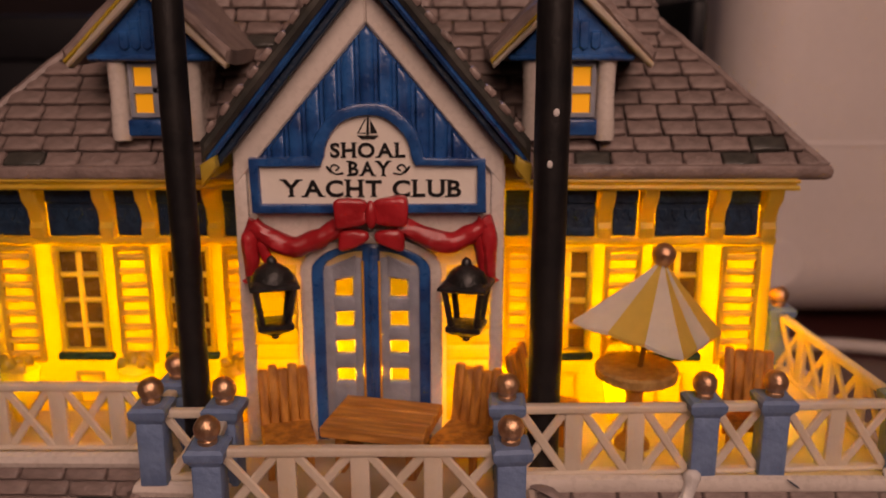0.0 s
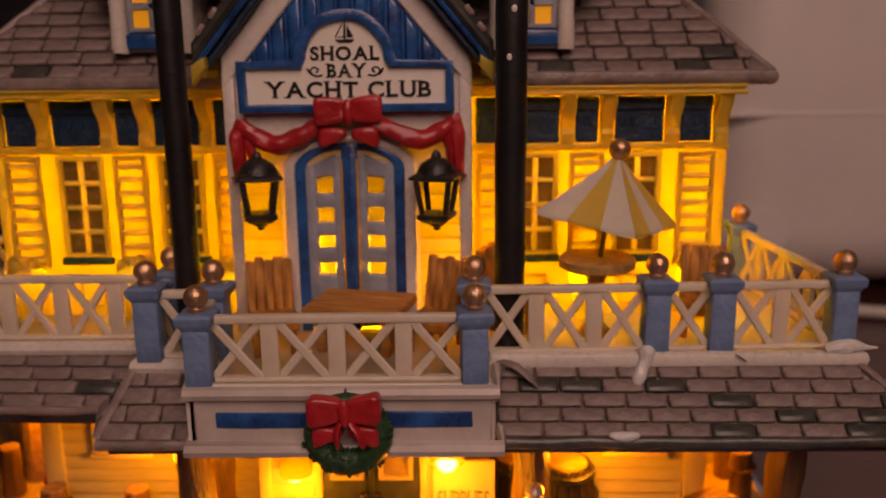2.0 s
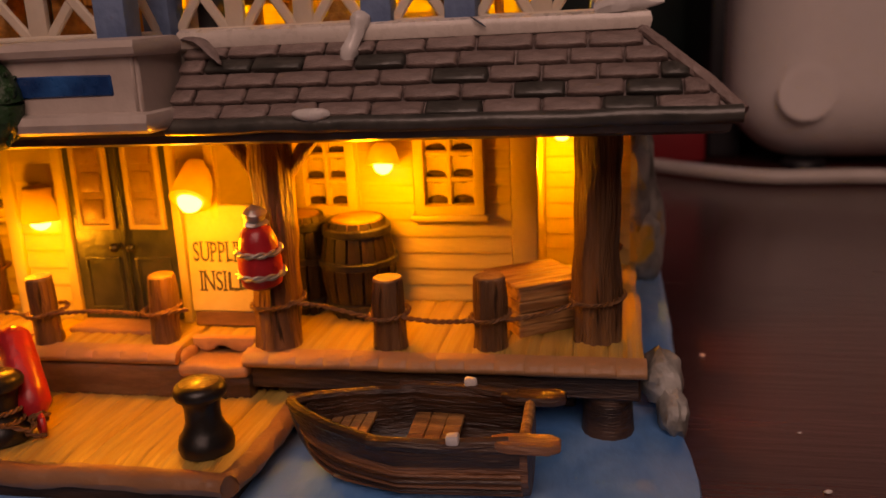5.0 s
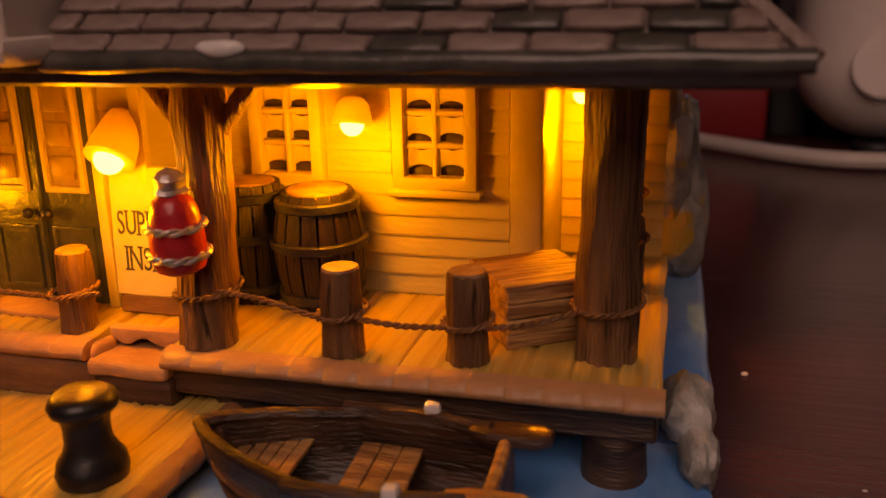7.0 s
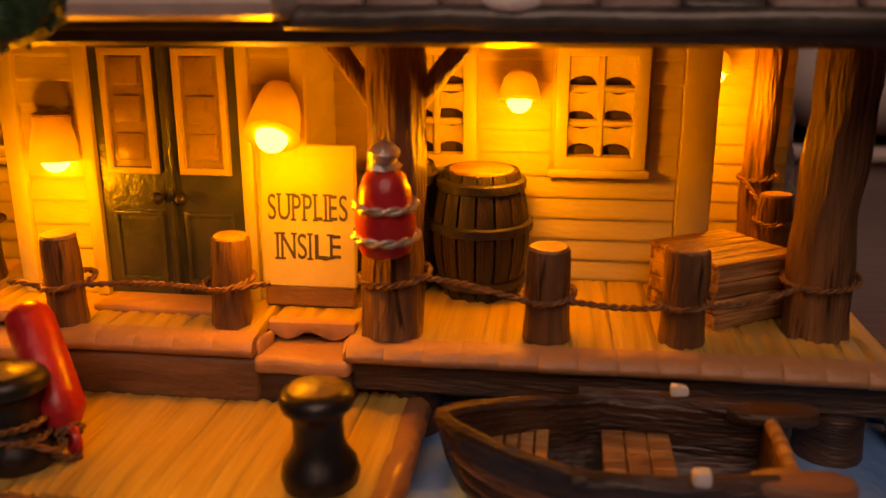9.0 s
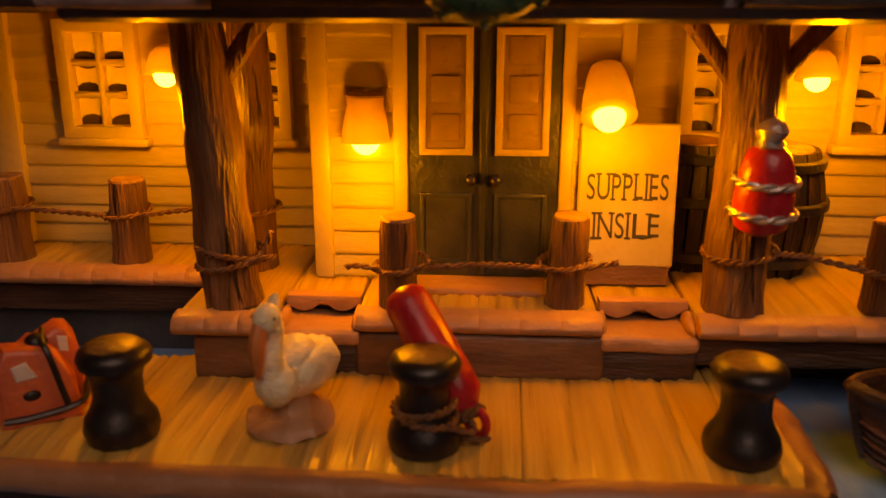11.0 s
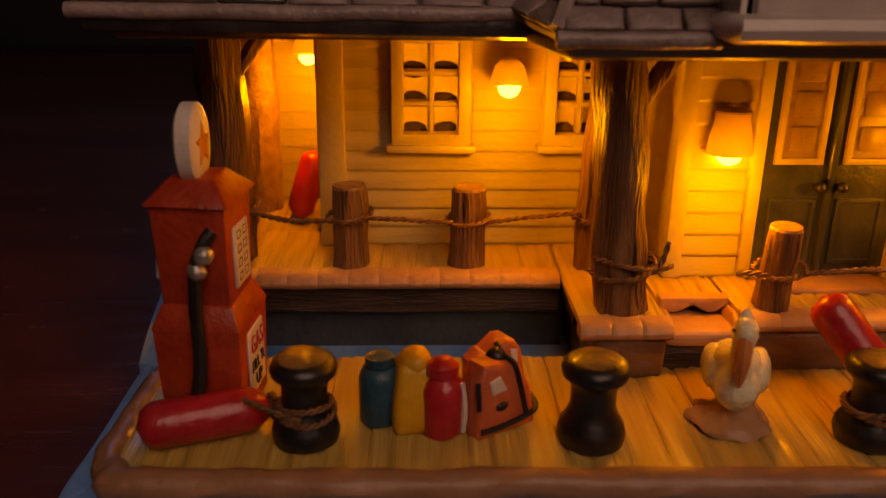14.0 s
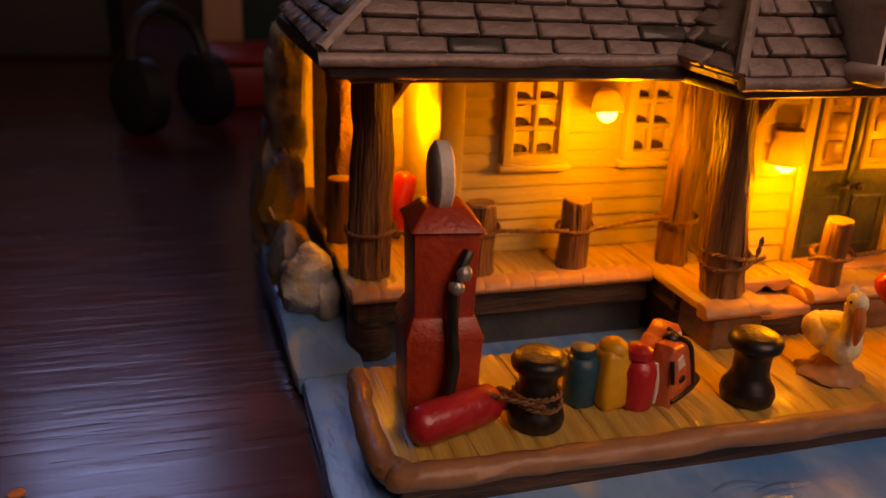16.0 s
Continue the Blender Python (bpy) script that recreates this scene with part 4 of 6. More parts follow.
    for bx in (2.68, 4.67, 6.9):
        part("planter", noisy(lathe([(0.20, 6.86), (0.26, 7.3), (0.33, 7.75), (0.35, 7.9), (0.28, 7.98), (0.12, 8.02)], 12, None, Matrix.Translation((sx * bx, UW - 0.36, 0))), 0.05, 2), YTHIN, house)
        bm = bmesh.new()
        for k in range(7):
            a = 0.9 * k + bx
            ball(sx * bx + 0.24 * math.cos(a) * (k > 0), UW - 0.36 + 0.20 * math.sin(a) * (k > 0), 8.00 + 0.07 * math.sin(2.3 * k), 0.13 + 0.03 * math.sin(5 * k), bm, 1, 1, 1.15, 9, 7)
        part("planter_bush", noisy(bm, 0.04, 5, bx), YTHIN, house)
part("upper_rear_wall", box(-7.5, 7.5, 7.0, 7.2, 6.85, 11.7, 0), PORCELAIN, house)

# the gabled front bay
FX = 2.3
gable = part("gable_wall", panel([-FX, FX], [6.85, 10.6], -0.2, 0.02, [(-1.05, 1.05, 6.9, 10.1), (-2.08, -1.36, 7.3, 10.2), (1.36, 2.08, 7.3, 10.2)]), THIN, house, "white porcelain gable front")
bm = prism([(-FX, 10.6), (FX, 10.6), (FX, 12.2), (0, 14.95), (-FX, 12.2)], -0.2, 0.02, 0.0)
part("gable_head", bm, PORCELAIN, house)
arch = [(-1.24, 6.9), (1.24, 6.9), (1.24, 10.1)] + [(1.24 * math.cos(a), 10.1 + 0.64 * math.sin(a) ** 0.9) for a in [math.pi * k / 16 for k in range(1, 16)]] + [(-1.24, 10.1)]


def shrunk(o, fx, fz):
    return [(p[0] * fx, p[1] if p[1] < 10.09 else 10.1 + (p[1] - 10.1) * fz) for p in o]


inner = shrunk(arch, 0.84, 0.80)
part("door_arch", noisy(ring(arch, 0.12, -0.30, -0.15, shrunk(arch, 0.83, 0.79)), 0.015, 2), PORCELAIN, house)
for sx in (-1, 1):
    for k in range(10):
        part("clapboard", prism([(-0.20, 7.28 + 0.29 * k), (-0.265, 7.30 + 0.29 * k), (-0.27, 7.36 + 0.29 * k), (-0.24, 7.50 + 0.29 * k), (-0.20, 7.60 + 0.29 * k)], sx * 1.72 - 0.4, sx * 1.72 + 0.4, 0, "yz"), YTHIN, house, flat=True)
    part("pilaster", box(sx * 2.2 - 0.12, sx * 2.2 + 0.12, -0.29, -0.15, 6.86, 12.0, 0.05, 2), PORCELAIN, house)

ud = part("door", noisy(ring(inner, 0.16, -0.27, -0.10, shrunk(inner, 0.80, 0.72)), 0.012, 2), BLUE, house, "cobalt blue arched double door with grey glazed leaves")
part("meeting_stile", noisy(fine(box(-0.15, 0.15, -0.29, -0.10, 6.92, 10.58, 0.05, 2), 1), 0.01, 2), BLUE, ud)
part("meeting_bead", box(-0.03, 0.03, -0.33, -0.27, 6.92, 10.52, 0.02), BLUE, ud)
for sx in (-1, 1):
    def leaf(a, b, z0, z1):
        x0, x1 = sorted((sx * a, sx * b))
        return noisy(box(x0, x1, -0.23, -0.10, z0, z1, 0.055, 2), 0.02, 2.4)

    lf = part("leaf", leaf(0.14, 0.33, 6.95, 10.35), GREYWOOD, ud, "grey glazed leaf")
    part("stile", leaf(0.64, 0.86, 6.95, 10.2), GREYWOOD, lf)
    for z0, z1 in ((6.95, 8.04), (8.26, 8.58), (8.80, 9.08), (9.35, 9.64)):
        part("rail", leaf(0.27, 0.70, z0, z1), GREYWOOD, lf)
    x0, x1 = sorted((sx * 0.26, sx * 0.72))
    part("head", prism([(x0, 9.98 if sx > 0 else 9.90), (x1, 9.90 if sx > 0 else 9.98), (x1, 10.20 if sx > 0 else 10.40), (x0, 10.40 if sx > 0 else 10.20)], -0.23, -0.10, 0.04), GREYWOOD, lf)
    part("edging", tube([(sx * 0.145, -0.285, 6.95), (sx * 0.145, -0.285, 10.3)], 0.02, 6), YELLOW, lf)

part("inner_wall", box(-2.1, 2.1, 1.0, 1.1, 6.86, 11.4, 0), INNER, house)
# blue boarding of the gable, bargeboards and roof
k = (14.95 - 12.2) / FX
apex = 14.28
part("gable_backing", prism([(-1.95, 11.9), (1.95, 11.9), (1.95, 12.0), (0, apex), (-1.95, 12.0)], -0.24, -0.2), BLUE, house)
for i in range(13):
    x0, x1 = -1.98 + i * 0.305 + 0.03, -1.98 + (i + 1) * 0.305 - 0.03
    tops = [(x, apex - k * abs(x)) for x in ([x1, 0.0, x0] if x0 < 0 < x1 else [x1, x0])]
    tops = [(x, max(z, 12.0)) for x, z in tops]
    part("gable_board", prism([(x0, 11.9), (x1, 11.9)] + tops, -0.335, -0.2, 0.085, seg=3), BLUE, house)
for sx in (-1, 1):
    def rake(o0, o1, d0, d1, m, name, ext=0.0, b=0.03):
        """A band along the gable's slope, from o0 to o1 above the wall's own edge."""
        pts = [(sx * (FX + ext), 12.2 - k * ext + o0), (0, 14.95 + o0), (0, 14.95 + o1), (sx * (FX + ext), 12.2 - k * ext + o1)]
        return part(name, prism(pts if sx > 0 else pts[::-1], d0, d1, b), m, house)

    rake(-0.62, 0.0, -0.30, -0.18, PORCELAIN, "bargeboard", 0.0)
    rake(0.0, 0.20, -0.58, 3.6, NAVY, "rake_soffit", 0.30)
    rake(0.20, 0.36, -0.74, 3.6, BLUE, "rake_board", 0.34, 0.05)
    rake(0.36, 0.72, -0.80, 3.8, DARKTILE, "gable_roof", 0.40, 0.08)
    # a row of worn tile ends along the top edge
    for i in range(11):
        x = 0.12 + i * (FX + 0.2) / 10.5
        part("edge_tile", noisy(box(sx * x - 0.12, sx * x + 0.12, -0.80, -0.40, 15.60 - k * x, 15.72 - k * x, 0.05, 2, None, Matrix.Translation((sx * x, 0, 15.66 - k * x)) @ Matrix.Rotation(sx * math.atan(k), 4, "Y") @ Matrix.Translation((-sx * x, 0, k * x - 15.66))), 0.03, 3, i), TILE, house)
    # light leaking at the rake ends is put into these yellow pieces
    pts = [(sx * (FX + 0.14), 12.2 - k * 0.14 - 0.02), (sx * (FX + 0.40), 12.2 - k * 0.40 - 0.04), (sx * (FX + 0.42), 12.2 - k * 0.42 + 0.36), (sx * (FX + 0.16), 12.2 - k * 0.16 + 0.20)]
    part("rake_tip_glow", prism(pts if sx > 0 else pts[::-1], -0.83, -0.55, 0.05, seg=2), YTHIN, house, "end of the gable edge coloured yellow for leaking light")
    zc = 12.2 - k * 0.2
    part("rake_end", noisy(box(sx * 2.62 - 0.12, sx * 2.62 + 0.12, -0.66, 0.3, zc - 0.14, zc + 0.06, 0.06, 2), 0.02, 2), YTHIN, house)

# sign board over the door
board = thing("sign_board", label="white club sign with cobalt border and black lettering over the door", category="sign")
arc = [math.pi * j / 16 for j in range(17)]
outer_o = [(-1.99, 11.18), (1.99, 11.18), (1.99, 12.12), (0.96, 12.12)] + [(0.94 * math.cos(a), 12.14 + 0.90 * math.sin(a)) for a in arc] + [(-0.96, 12.12), (-1.99, 12.12)]
inner_o = [(-1.83, 11.33), (1.83, 11.33), (1.83, 11.98), (0.80, 11.98)] + [(0.72 * math.cos(a), 12.14 + 0.70 * math.sin(a)) for a in arc] + [(-0.80, 11.98), (-1.83, 11.98)]
part("border", noisy(ring(outer_o, 0.12, -0.47, -0.26, inner_o), 0.03, 2.2), BLUE, board, "cobalt blue border")
part("face", prism([(p[0] * 1.02, p[1]) for p in inner_o], -0.36, -0.26, 0), SIGN, board)
words("SHOAL", 0.33, 0.0, -0.365, 12.13, INK, board, 1.26, bold=0.010)
words("BAY", 0.33, 0.02, -0.365, 11.82, INK, board, 0.70, bold=0.010)
words("YACHT CLUB", 0.39, 0.05, -0.365, 11.46, INK, board, 3.04, bold=0.010)
for sx in (-1, 1):
    part("scroll", tube(curve([(sx * 0.42, -0.37, 11.86), (sx * 0.55, -0.37, 11.84), (sx * 0.64, -0.37, 11.92), (sx * 0.58, -0.37, 12.0), (sx * 0.49, -0.37, 11.95), (sx * 0.55, -0.37, 11.9)], 16), 0.016, 5), INK, board)
    part("scroll", tube(curve([(sx * 0.62, -0.37, 11.86), (sx * 0.70, -0.37, 11.98), (sx * 0.66, -0.37, 11.9)], 8), 0.018, 5), INK, board)
part("emblem", prism([(-0.02, 12.50), (0.0, 12.80), (0.03, 12.80), (0.03, 12.50)], -0.378, -0.36), INK, board)
part("emblem", prism([(0.05, 12.52), (0.17, 12.53), (0.05, 12.76)], -0.378, -0.36), INK, board)
part("emblem", tube([(-0.03, -0.37, 12.76), (-0.16, -0.37, 12.53), (-0.03, -0.37, 12.53)], 0.012, 4), INK, board)
part("emblem", prism([(-0.17, 12.49), (0.19, 12.49), (0.12, 12.43), (-0.1, 12.43)], -0.378, -0.36), INK, board)


def dormer(cx):
    d = part("dormer", box(cx - 0.72, cx + 0.72, 0.86, 3.2, 12.3, 13.9, 0.03), PORCELAIN, house, "small white dormer with a blue gable and four self-glowing panes")
    for s in (-1, 1):
        part("jamb", noisy(lathe([(0.17, 12.28), (0.19, 12.4), (0.16, 13.0), (0.17, 13.6), (0.19, 13.75)], 10, None, Matrix.Translation((cx + s * 0.66, 0.80, 0))), 0.02, 2), PORCELAIN, d)
        pts = [(cx + s * 1.40, 13.62), (cx, 15.05), (cx, 15.3), (cx + s * 1.45, 13.86)]
        part("dormer_roof", noisy(fine(prism(pts if s > 0 else pts[::-1], 0.42, 3.4, 0.06), 4), 0.05, 2.2), TILE, d)
        pts = [(cx + s * 1.36, 13.56), (cx, 14.84), (cx, 15.04), (cx + s * 1.40, 13.64)]
        part("bargeboard", prism(pts if s > 0 else pts[::-1], 0.38, 0.70, 0.03), THIN, d)
        # a yellow strip on this side only, coloured as if light leaked out there
        if s < 0:
            pts = [(cx, 15.04), (cx - 1.40, 13.64), (cx - 1.43, 13.70), (cx, 15.10)]
            part("bargeboard_glow_strip", prism(pts, 0.36, 0.70, 0.02), YTHIN, d, "edge strip coloured yellow for leaked light")
    part("gable_face", prism([(cx - 1.06, 13.74), (cx + 1.06, 13.74), (cx, 14.84)], 0.58, 0.9, 0.03), BLUE, d)
    for j in (-2, -1, 0, 1, 2):
        part("scallop", prism([(cx + j * 0.2 - 0.085, 14.55 - 0.92 * abs(j) * 0.2), (cx + j * 0.2 - 0.085, 13.92), (cx + j * 0.2, 13.86), (cx + j * 0.2 + 0.085, 13.92), (cx + j * 0.2 + 0.085, 14.55 - 0.92 * abs(j) * 0.2)], 0.53, 0.6, 0.02), BLUE, d)
    part("gable_sill", box(cx - 1.1, cx + 1.1, 0.55, 0.9, 13.68, 13.80, 0.04), BLUE, d)
    part("window_frame", ring([(cx - 0.47, 12.68), (cx + 0.47, 12.68), (cx + 0.47, 13.66), (cx - 0.47, 13.66)], 0.09, 0.76, 0.87), GREYWOOD, d)
    part("mullion", box(cx - 0.06, cx + 0.06, 0.77, 0.86, 12.75, 13.62, 0.02), GREYWOOD, d)
    part("mullion", box(cx - 0.40, cx + 0.40, 0.77, 0.86, 13.10, 13.24, 0.02), GREYWOOD, d)
    for px in (-0.22, 0.22):
        for pz in (12.94, 13.43):
            part("pane", box(cx + px - 0.18, cx + px + 0.18, 0.835, 0.855, pz - 0.2, pz + 0.2, 0.01), GLOWPANE, d)
    part("sill", noisy(box(cx - 0.52, cx + 0.52, 0.70, 0.9, 12.36, 12.66, 0.05, 2), 0.02, 2), BLUE, d)


# panes given their own emission in place of a light inside the dormer
GLOWPANE = glowing("glowing_dormer_pane", (1.0, 0.43, 0.015), 0.30)
dormer(3.50)
dormer(-3.88)

# bulbs inside the upper storey and behind the lower windows
for sx in (-1, 1):
    for bx, p in ((2.66, 0.17), (4.65, 0.18), (6.85, 0.18)):
        bulb_light("upper_bulb", sx * bx, UW + 0.62, 8.9, p * (0.24 if sx < 0 else 0.56))
        bulb_light("planter_bulb", sx * bx, UW - 0.34, 7.80, 0.001 if sx < 0 else 0.006, 0.10, PALE_LED)
    bulb_light("bay_bulb", sx * 1.72, 0.22, 7.75, 0.34 if sx < 0 else 0.42)
    # fill light added without any seen source, to even out the walls' glow
    bulb_light("attic_fill_light", sx * 4.9, 3.1, 10.0, 0.18 if sx < 0 else 0.42, 0.5)
    bulb_light("store_bulb", sx * 4.7, 2.6, 4.4, 0.20, 0.3, AMBER)


# ---- balcony railings
def rail_post(x, y, z0, z1, lab="powder blue railing post topped with a copper ball"):
    p = thing("railing_post", x, y, z0, random.uniform(-4, 4), lab, "post", "balcony posts")
    h = z1 - z0
    part("shaft", noisy(box(-0.225, 0.225, -0.225, 0.225, 0, h - 0.42, 0.035, 2), 0.012, 2, x), POSTBLUE, p)
    bm = lathe([(0.30, h - 0.44), (0.34, h - 0.38), (0.42, h - 0.31), (0.435, h - 0.19), (0.36, h - 0.14)], 4, None, Matrix.Rotation(math.pi / 4, 4, "Z"))
    part("cap", noisy(bm, 0.012, 2, x), POSTBLUE, p)
    part("collar", lathe([(0.13, h - 0.16), (0.15, h - 0.12), (0.15, h - 0.08), (0.11, h - 0.04)], 14), COPPER, p)
    part("ball", noisy(ball(0, 0, h + 0.10, 0.205, u=18, v=12), 0.012, 4, x), COPPER, p, "copper-painted ball")
    return p


def railing(x0, y0, x1, y1, z0, z1, cells, group="balcony railings"):
    """Top rail, foot rail, crossed braces and broad upright slats between two posts."""
    a, b = Vector((x0, y0, 0)), Vector((x1, y1, 0))
    L, ang = (b - a).length, math.degrees(math.atan2(y1 - y0, x1 - x0))
    r = thing("balcony_railing", x0, y0, 0, ang, "cream balcony railing with crossed braces and broad slats", "railing", group)
    part("top_rail", noisy(fine(box(0, L, -0.09, 0.09, z1 - 0.15, z1, 0.035, 2), 2), 0.012, 1.5, x0), RAILWHITE, r)
    part("foot_rail", noisy(fine(box(0, L, -0.10, 0.10, z0, z0 + 0.09, 0.03, 1), 2), 0.012, 1.5, x0), RAILWHITE, r)
    sw = 0.33
    cw = (L - (cells - 1) * sw) / cells
    for c in range(cells):
        u = c * (cw + sw)
        if c < cells - 1:
            part("slat", noisy(box(u + cw + 0.015, u + cw + sw - 0.015, -0.055, 0.06, z0 + 0.05, z1 - 0.1, 0.03, 2), 0.01, 2, x0 + c), RAILWHITE, r)
        for s in (0, 1):
            p, q = (u - 0.02, z0 + 0.05), (u + cw + 0.02, z1 - 0.12)
            if s:
                p, q = (p[0], q[1]), (q[0], p[1])
            d = Vector((q[0] - p[0], q[1] - p[1])).normalized() * 0.075
            n = Vector((-d.y, d.x))
            pts = [(p[0] - n.x, p[1] - n.y), (q[0] - n.x, q[1] - n.y), (q[0] + n.x, q[1] + n.y), (p[0] + n.x, p[1] + n.y)]
            y = -0.03 if s else 0.0
            part("brace", prism(pts, y - 0.035, y + 0.045, 0.025), RAILWHITE, r)
    return r


ZF, ZB = (6.84, 8.02), (6.87, 8.15)
for x, y in ((-2.31, -2.76), (2.31, -2.72)):
    rail_post(x, y, 6.80, 8.22)
for x, y in ((2.33, -1.50), (5.62, -1.40), (6.82, -1.32), (9.04, -1.22), (-2.32, -1.66), (-3.52, -1.68), (-3.42, -0.60), (8.72, 3.6)):
    rail_post(x, y, 6.85, 8.40)
railing(-2.08, -2.76, 2.08, -2.73, *ZF, 4)
railing(2.33, -1.74, 2.31, -2.50, 6.85, 8.05, 1)
railing(-2.32, -1.90, -2.31, -2.52, 6.85, 8.05, 1)
railing(2.58, -1.48, 5.38, -1.41, *ZB, 3)
railing(5.86, -1.39, 6.58, -1.34, *ZB, 1)
railing(7.06, -1.31, 8.80, -1.24, *ZB, 2)
railing(9.02, -0.98, 8.74, 3.36, *ZB, 4)
railing(-3.28, -1.68, -2.56, -1.67, *ZB, 1)
railing(-3.50, -1.44, -3.44, -0.84, *ZB, 1)
railing(-8.60, -0.60, -3.66, -0.60, *ZB, 5)
railing(-8.66, 3.6, -8.62, -0.50, *ZB, 4)
rail_post(-8.65, -0.60, 6.85, 8.40)

# tall black poles that rise through the balcony floor
for x, y, pr in ((-2.94, -1.12, 0.235), (2.99, -1.08, 0.28)):
    pole = thing("flag_pole", x, y, 6.85, 0, "tall black round pole standing through the balcony", "pole", "black poles")
    part("shaft", noisy(tube([(0, 0, z * 0.5) for z in range(0, 22)], pr, 18), 0.012, 0.8, x), POLE, pole)
    if x > 0:
        part("paint_speck", ball(-0.05, -0.285, 5.3, 0.045, None, 1, 0.3, 1.3), GLUE, pole)
        part("paint_speck", ball(0.03, -0.285, 6.1, 0.05, None, 1, 0.3, 1.3), GLUE, pole)


# wall lanterns beside the door
def lantern(x, y, z, rz):
    l = thing("wall_lantern", x, y, z, rz, "black iron coach lantern on the gable wall", "lantern", "door lanterns")
    rot = Matrix.Rotation(math.pi / 4, 4, "Z")
    part("roof", noisy(lathe([(0.46, 0.36), (0.58, 0.40), (0.58, 0.45), (0.40, 0.52)], 4, None, rot), 0.01, 3), IRON, l)
    part("dome", noisy(lathe([(0.36, 0.46), (0.35, 0.54), (0.28, 0.66), (0.16, 0.74), (0.09, 0.77), (0.09, 0.81), (0.07, 0.86), (0.02, 0.90)], 16), 0.012, 3), IRON, l)
    for k in range(4):
        a = math.pi / 4 + k * math.pi / 2
        c, s = math.cos(a), math.sin(a)
        part("bar", tube([(0.44 * c, 0.44 * s, 0.40), (0.30 * c, 0.30 * s, -0.28)], 0.055, 6), IRON, l)
    part("base", lathe([(0.14, -0.46), (0.30, -0.40), (0.42, -0.33), (0.42, -0.26), (0.36, -0.24)], 4, None, rot), IRON, l)
    part("finial", lathe([(0.02, -0.58), (0.07, -0.55), (0.06, -0.51), (0.13, -0.48), (0.14, -0.43), (0.20, -0.40)], 12), IRON, l)
    part("wall_arm", tube(curve([(0, 0.20, 0.55), (0, 0.42, 0.62), (0, 0.75, 0.40)], 8), 0.05, 6), IRON, l)


lantern(-1.62, -0.78, 9.62, 16)
lantern(1.66, -0.88, 9.62, -14)

# red garland, its bow, and the wreath below
swag = thing("garland", label="red draped cloth garland hung under the club sign", category="garland")
for pts, rr, nm in (([(-0.45, -0.45, 11.0), (-0.9, -0.46, 10.72), (-1.35, -0.44, 10.60), (-1.75, -0.42, 10.78), (-2.0, -0.42, 10.98)], [0.14, 0.18, 0.19, 0.17, 0.14], "swag"),
                    ([(0.5, -0.45, 11.0), (0.95, -0.46, 10.76), (1.4, -0.44, 10.68), (1.75, -0.42, 10.82), (1.98, -0.42, 11.02)], [0.14, 0.18, 0.19, 0.17, 0.14], "swag"),
                    ([(-1.95, -0.42, 11.02), (-2.06, -0.43, 10.7), (-2.04, -0.42, 10.3), (-2.1, -0.40, 9.95)], [0.12, 0.15, 0.14, 0.07], "tail"),
                    ([(-1.86, -0.42, 10.95), (-1.84, -0.43, 10.6), (-1.76, -0.42, 10.35), (-1.80, -0.40, 10.2)], [0.10, 0.10, 0.09, 0.05], "tail"),
                    ([(1.95, -0.42, 11.1), (2.05, -0.43, 10.8), (2.05, -0.42, 10.4), (2.1, -0.40, 10.0)], [0.13, 0.15, 0.14, 0.07], "tail"),
                    ([(1.88, -0.42, 11.05), (1.86, -0.43, 10.7), (1.92, -0.42, 10.4), (1.94, -0.40, 10.15)], [0.10, 0.10, 0.10, 0.05], "tail")):
    C = curve(pts, 18)
    R = [rr[min(int(i / 17 * (len(rr) - 1)), len(rr) - 2)] * (1 - (i / 17 * (len(rr) - 1)) % 1) + rr[min(int(i / 17 * (len(rr) - 1)) + 1, len(rr) - 1)] * ((i / 17 * (len(rr) - 1)) % 1) for i in range(18)]
    bm = tube(C, R, 10, None, 1.0, (0, 1, 0))
    for v in bm.verts:
        v.co.z += 0.02 * math.sin(16 * v.co.z + 9 * v.co.x)
        v.co.y += 0.02 * math.sin(14 * v.co.x + 5 * v.co.z)
    part(nm, noisy(bm, 0.02, 3), RED, swag)


def ribbon_bow(parent, x, y, z, w, h):
    """Two flat square loops pinched at a small knot, over two short forked ends."""
    for s in (-1, 1):
        bm = ball(0, 0, 0, 1.0, None, u=22, v=14)
        for v in bm.verts:
            q = [math.copysign(abs(c) ** 0.42, c) for c in v.co]
            t = (q[0] + 1) / 2
            crease = 0.05 * math.exp(-((q[2] - 0.25 * t) / 0.16) ** 2) * (1 - 0.6 * t)
            v.co = Vector((x + s * (0.03 + t * w / 2), y + 0.17 * q[1] * (0.55 + 0.45 * t) + (crease if q[1] < 0 else 0.0),
                           z + 0.12 * h + q[2] * h * 0.36 * (0.62 + 0.38 * t ** 0.6) + 0.03 * t * s))
        part("loop", noisy(bm, 0.03, 2.6, s), RED, parent)
        bm = ball(0, 0, 0, 1.0, None, u=16, v=10)
        for v in bm.verts:
            q = [math.copysign(abs(c) ** 0.55, c) for c in v.co]
            t = (q[0] + 1) / 2
            v.co = Vector((x + s * (0.04 + t * w * 0.44), y + 0.05 + 0.12 * q[1], z - 0.40 * h - 0.10 * t + q[2] * h * (0.12 + 0.17 * t)))
        part("tail", noisy(bm, 0.025, 3.2, s), RED, parent)
    part("knot", noisy(ball(x, y - 0.07, z + 0.08 * h, 0.12, None, 0.85, 0.75, 2.1), 0.03, 3), RED, parent)


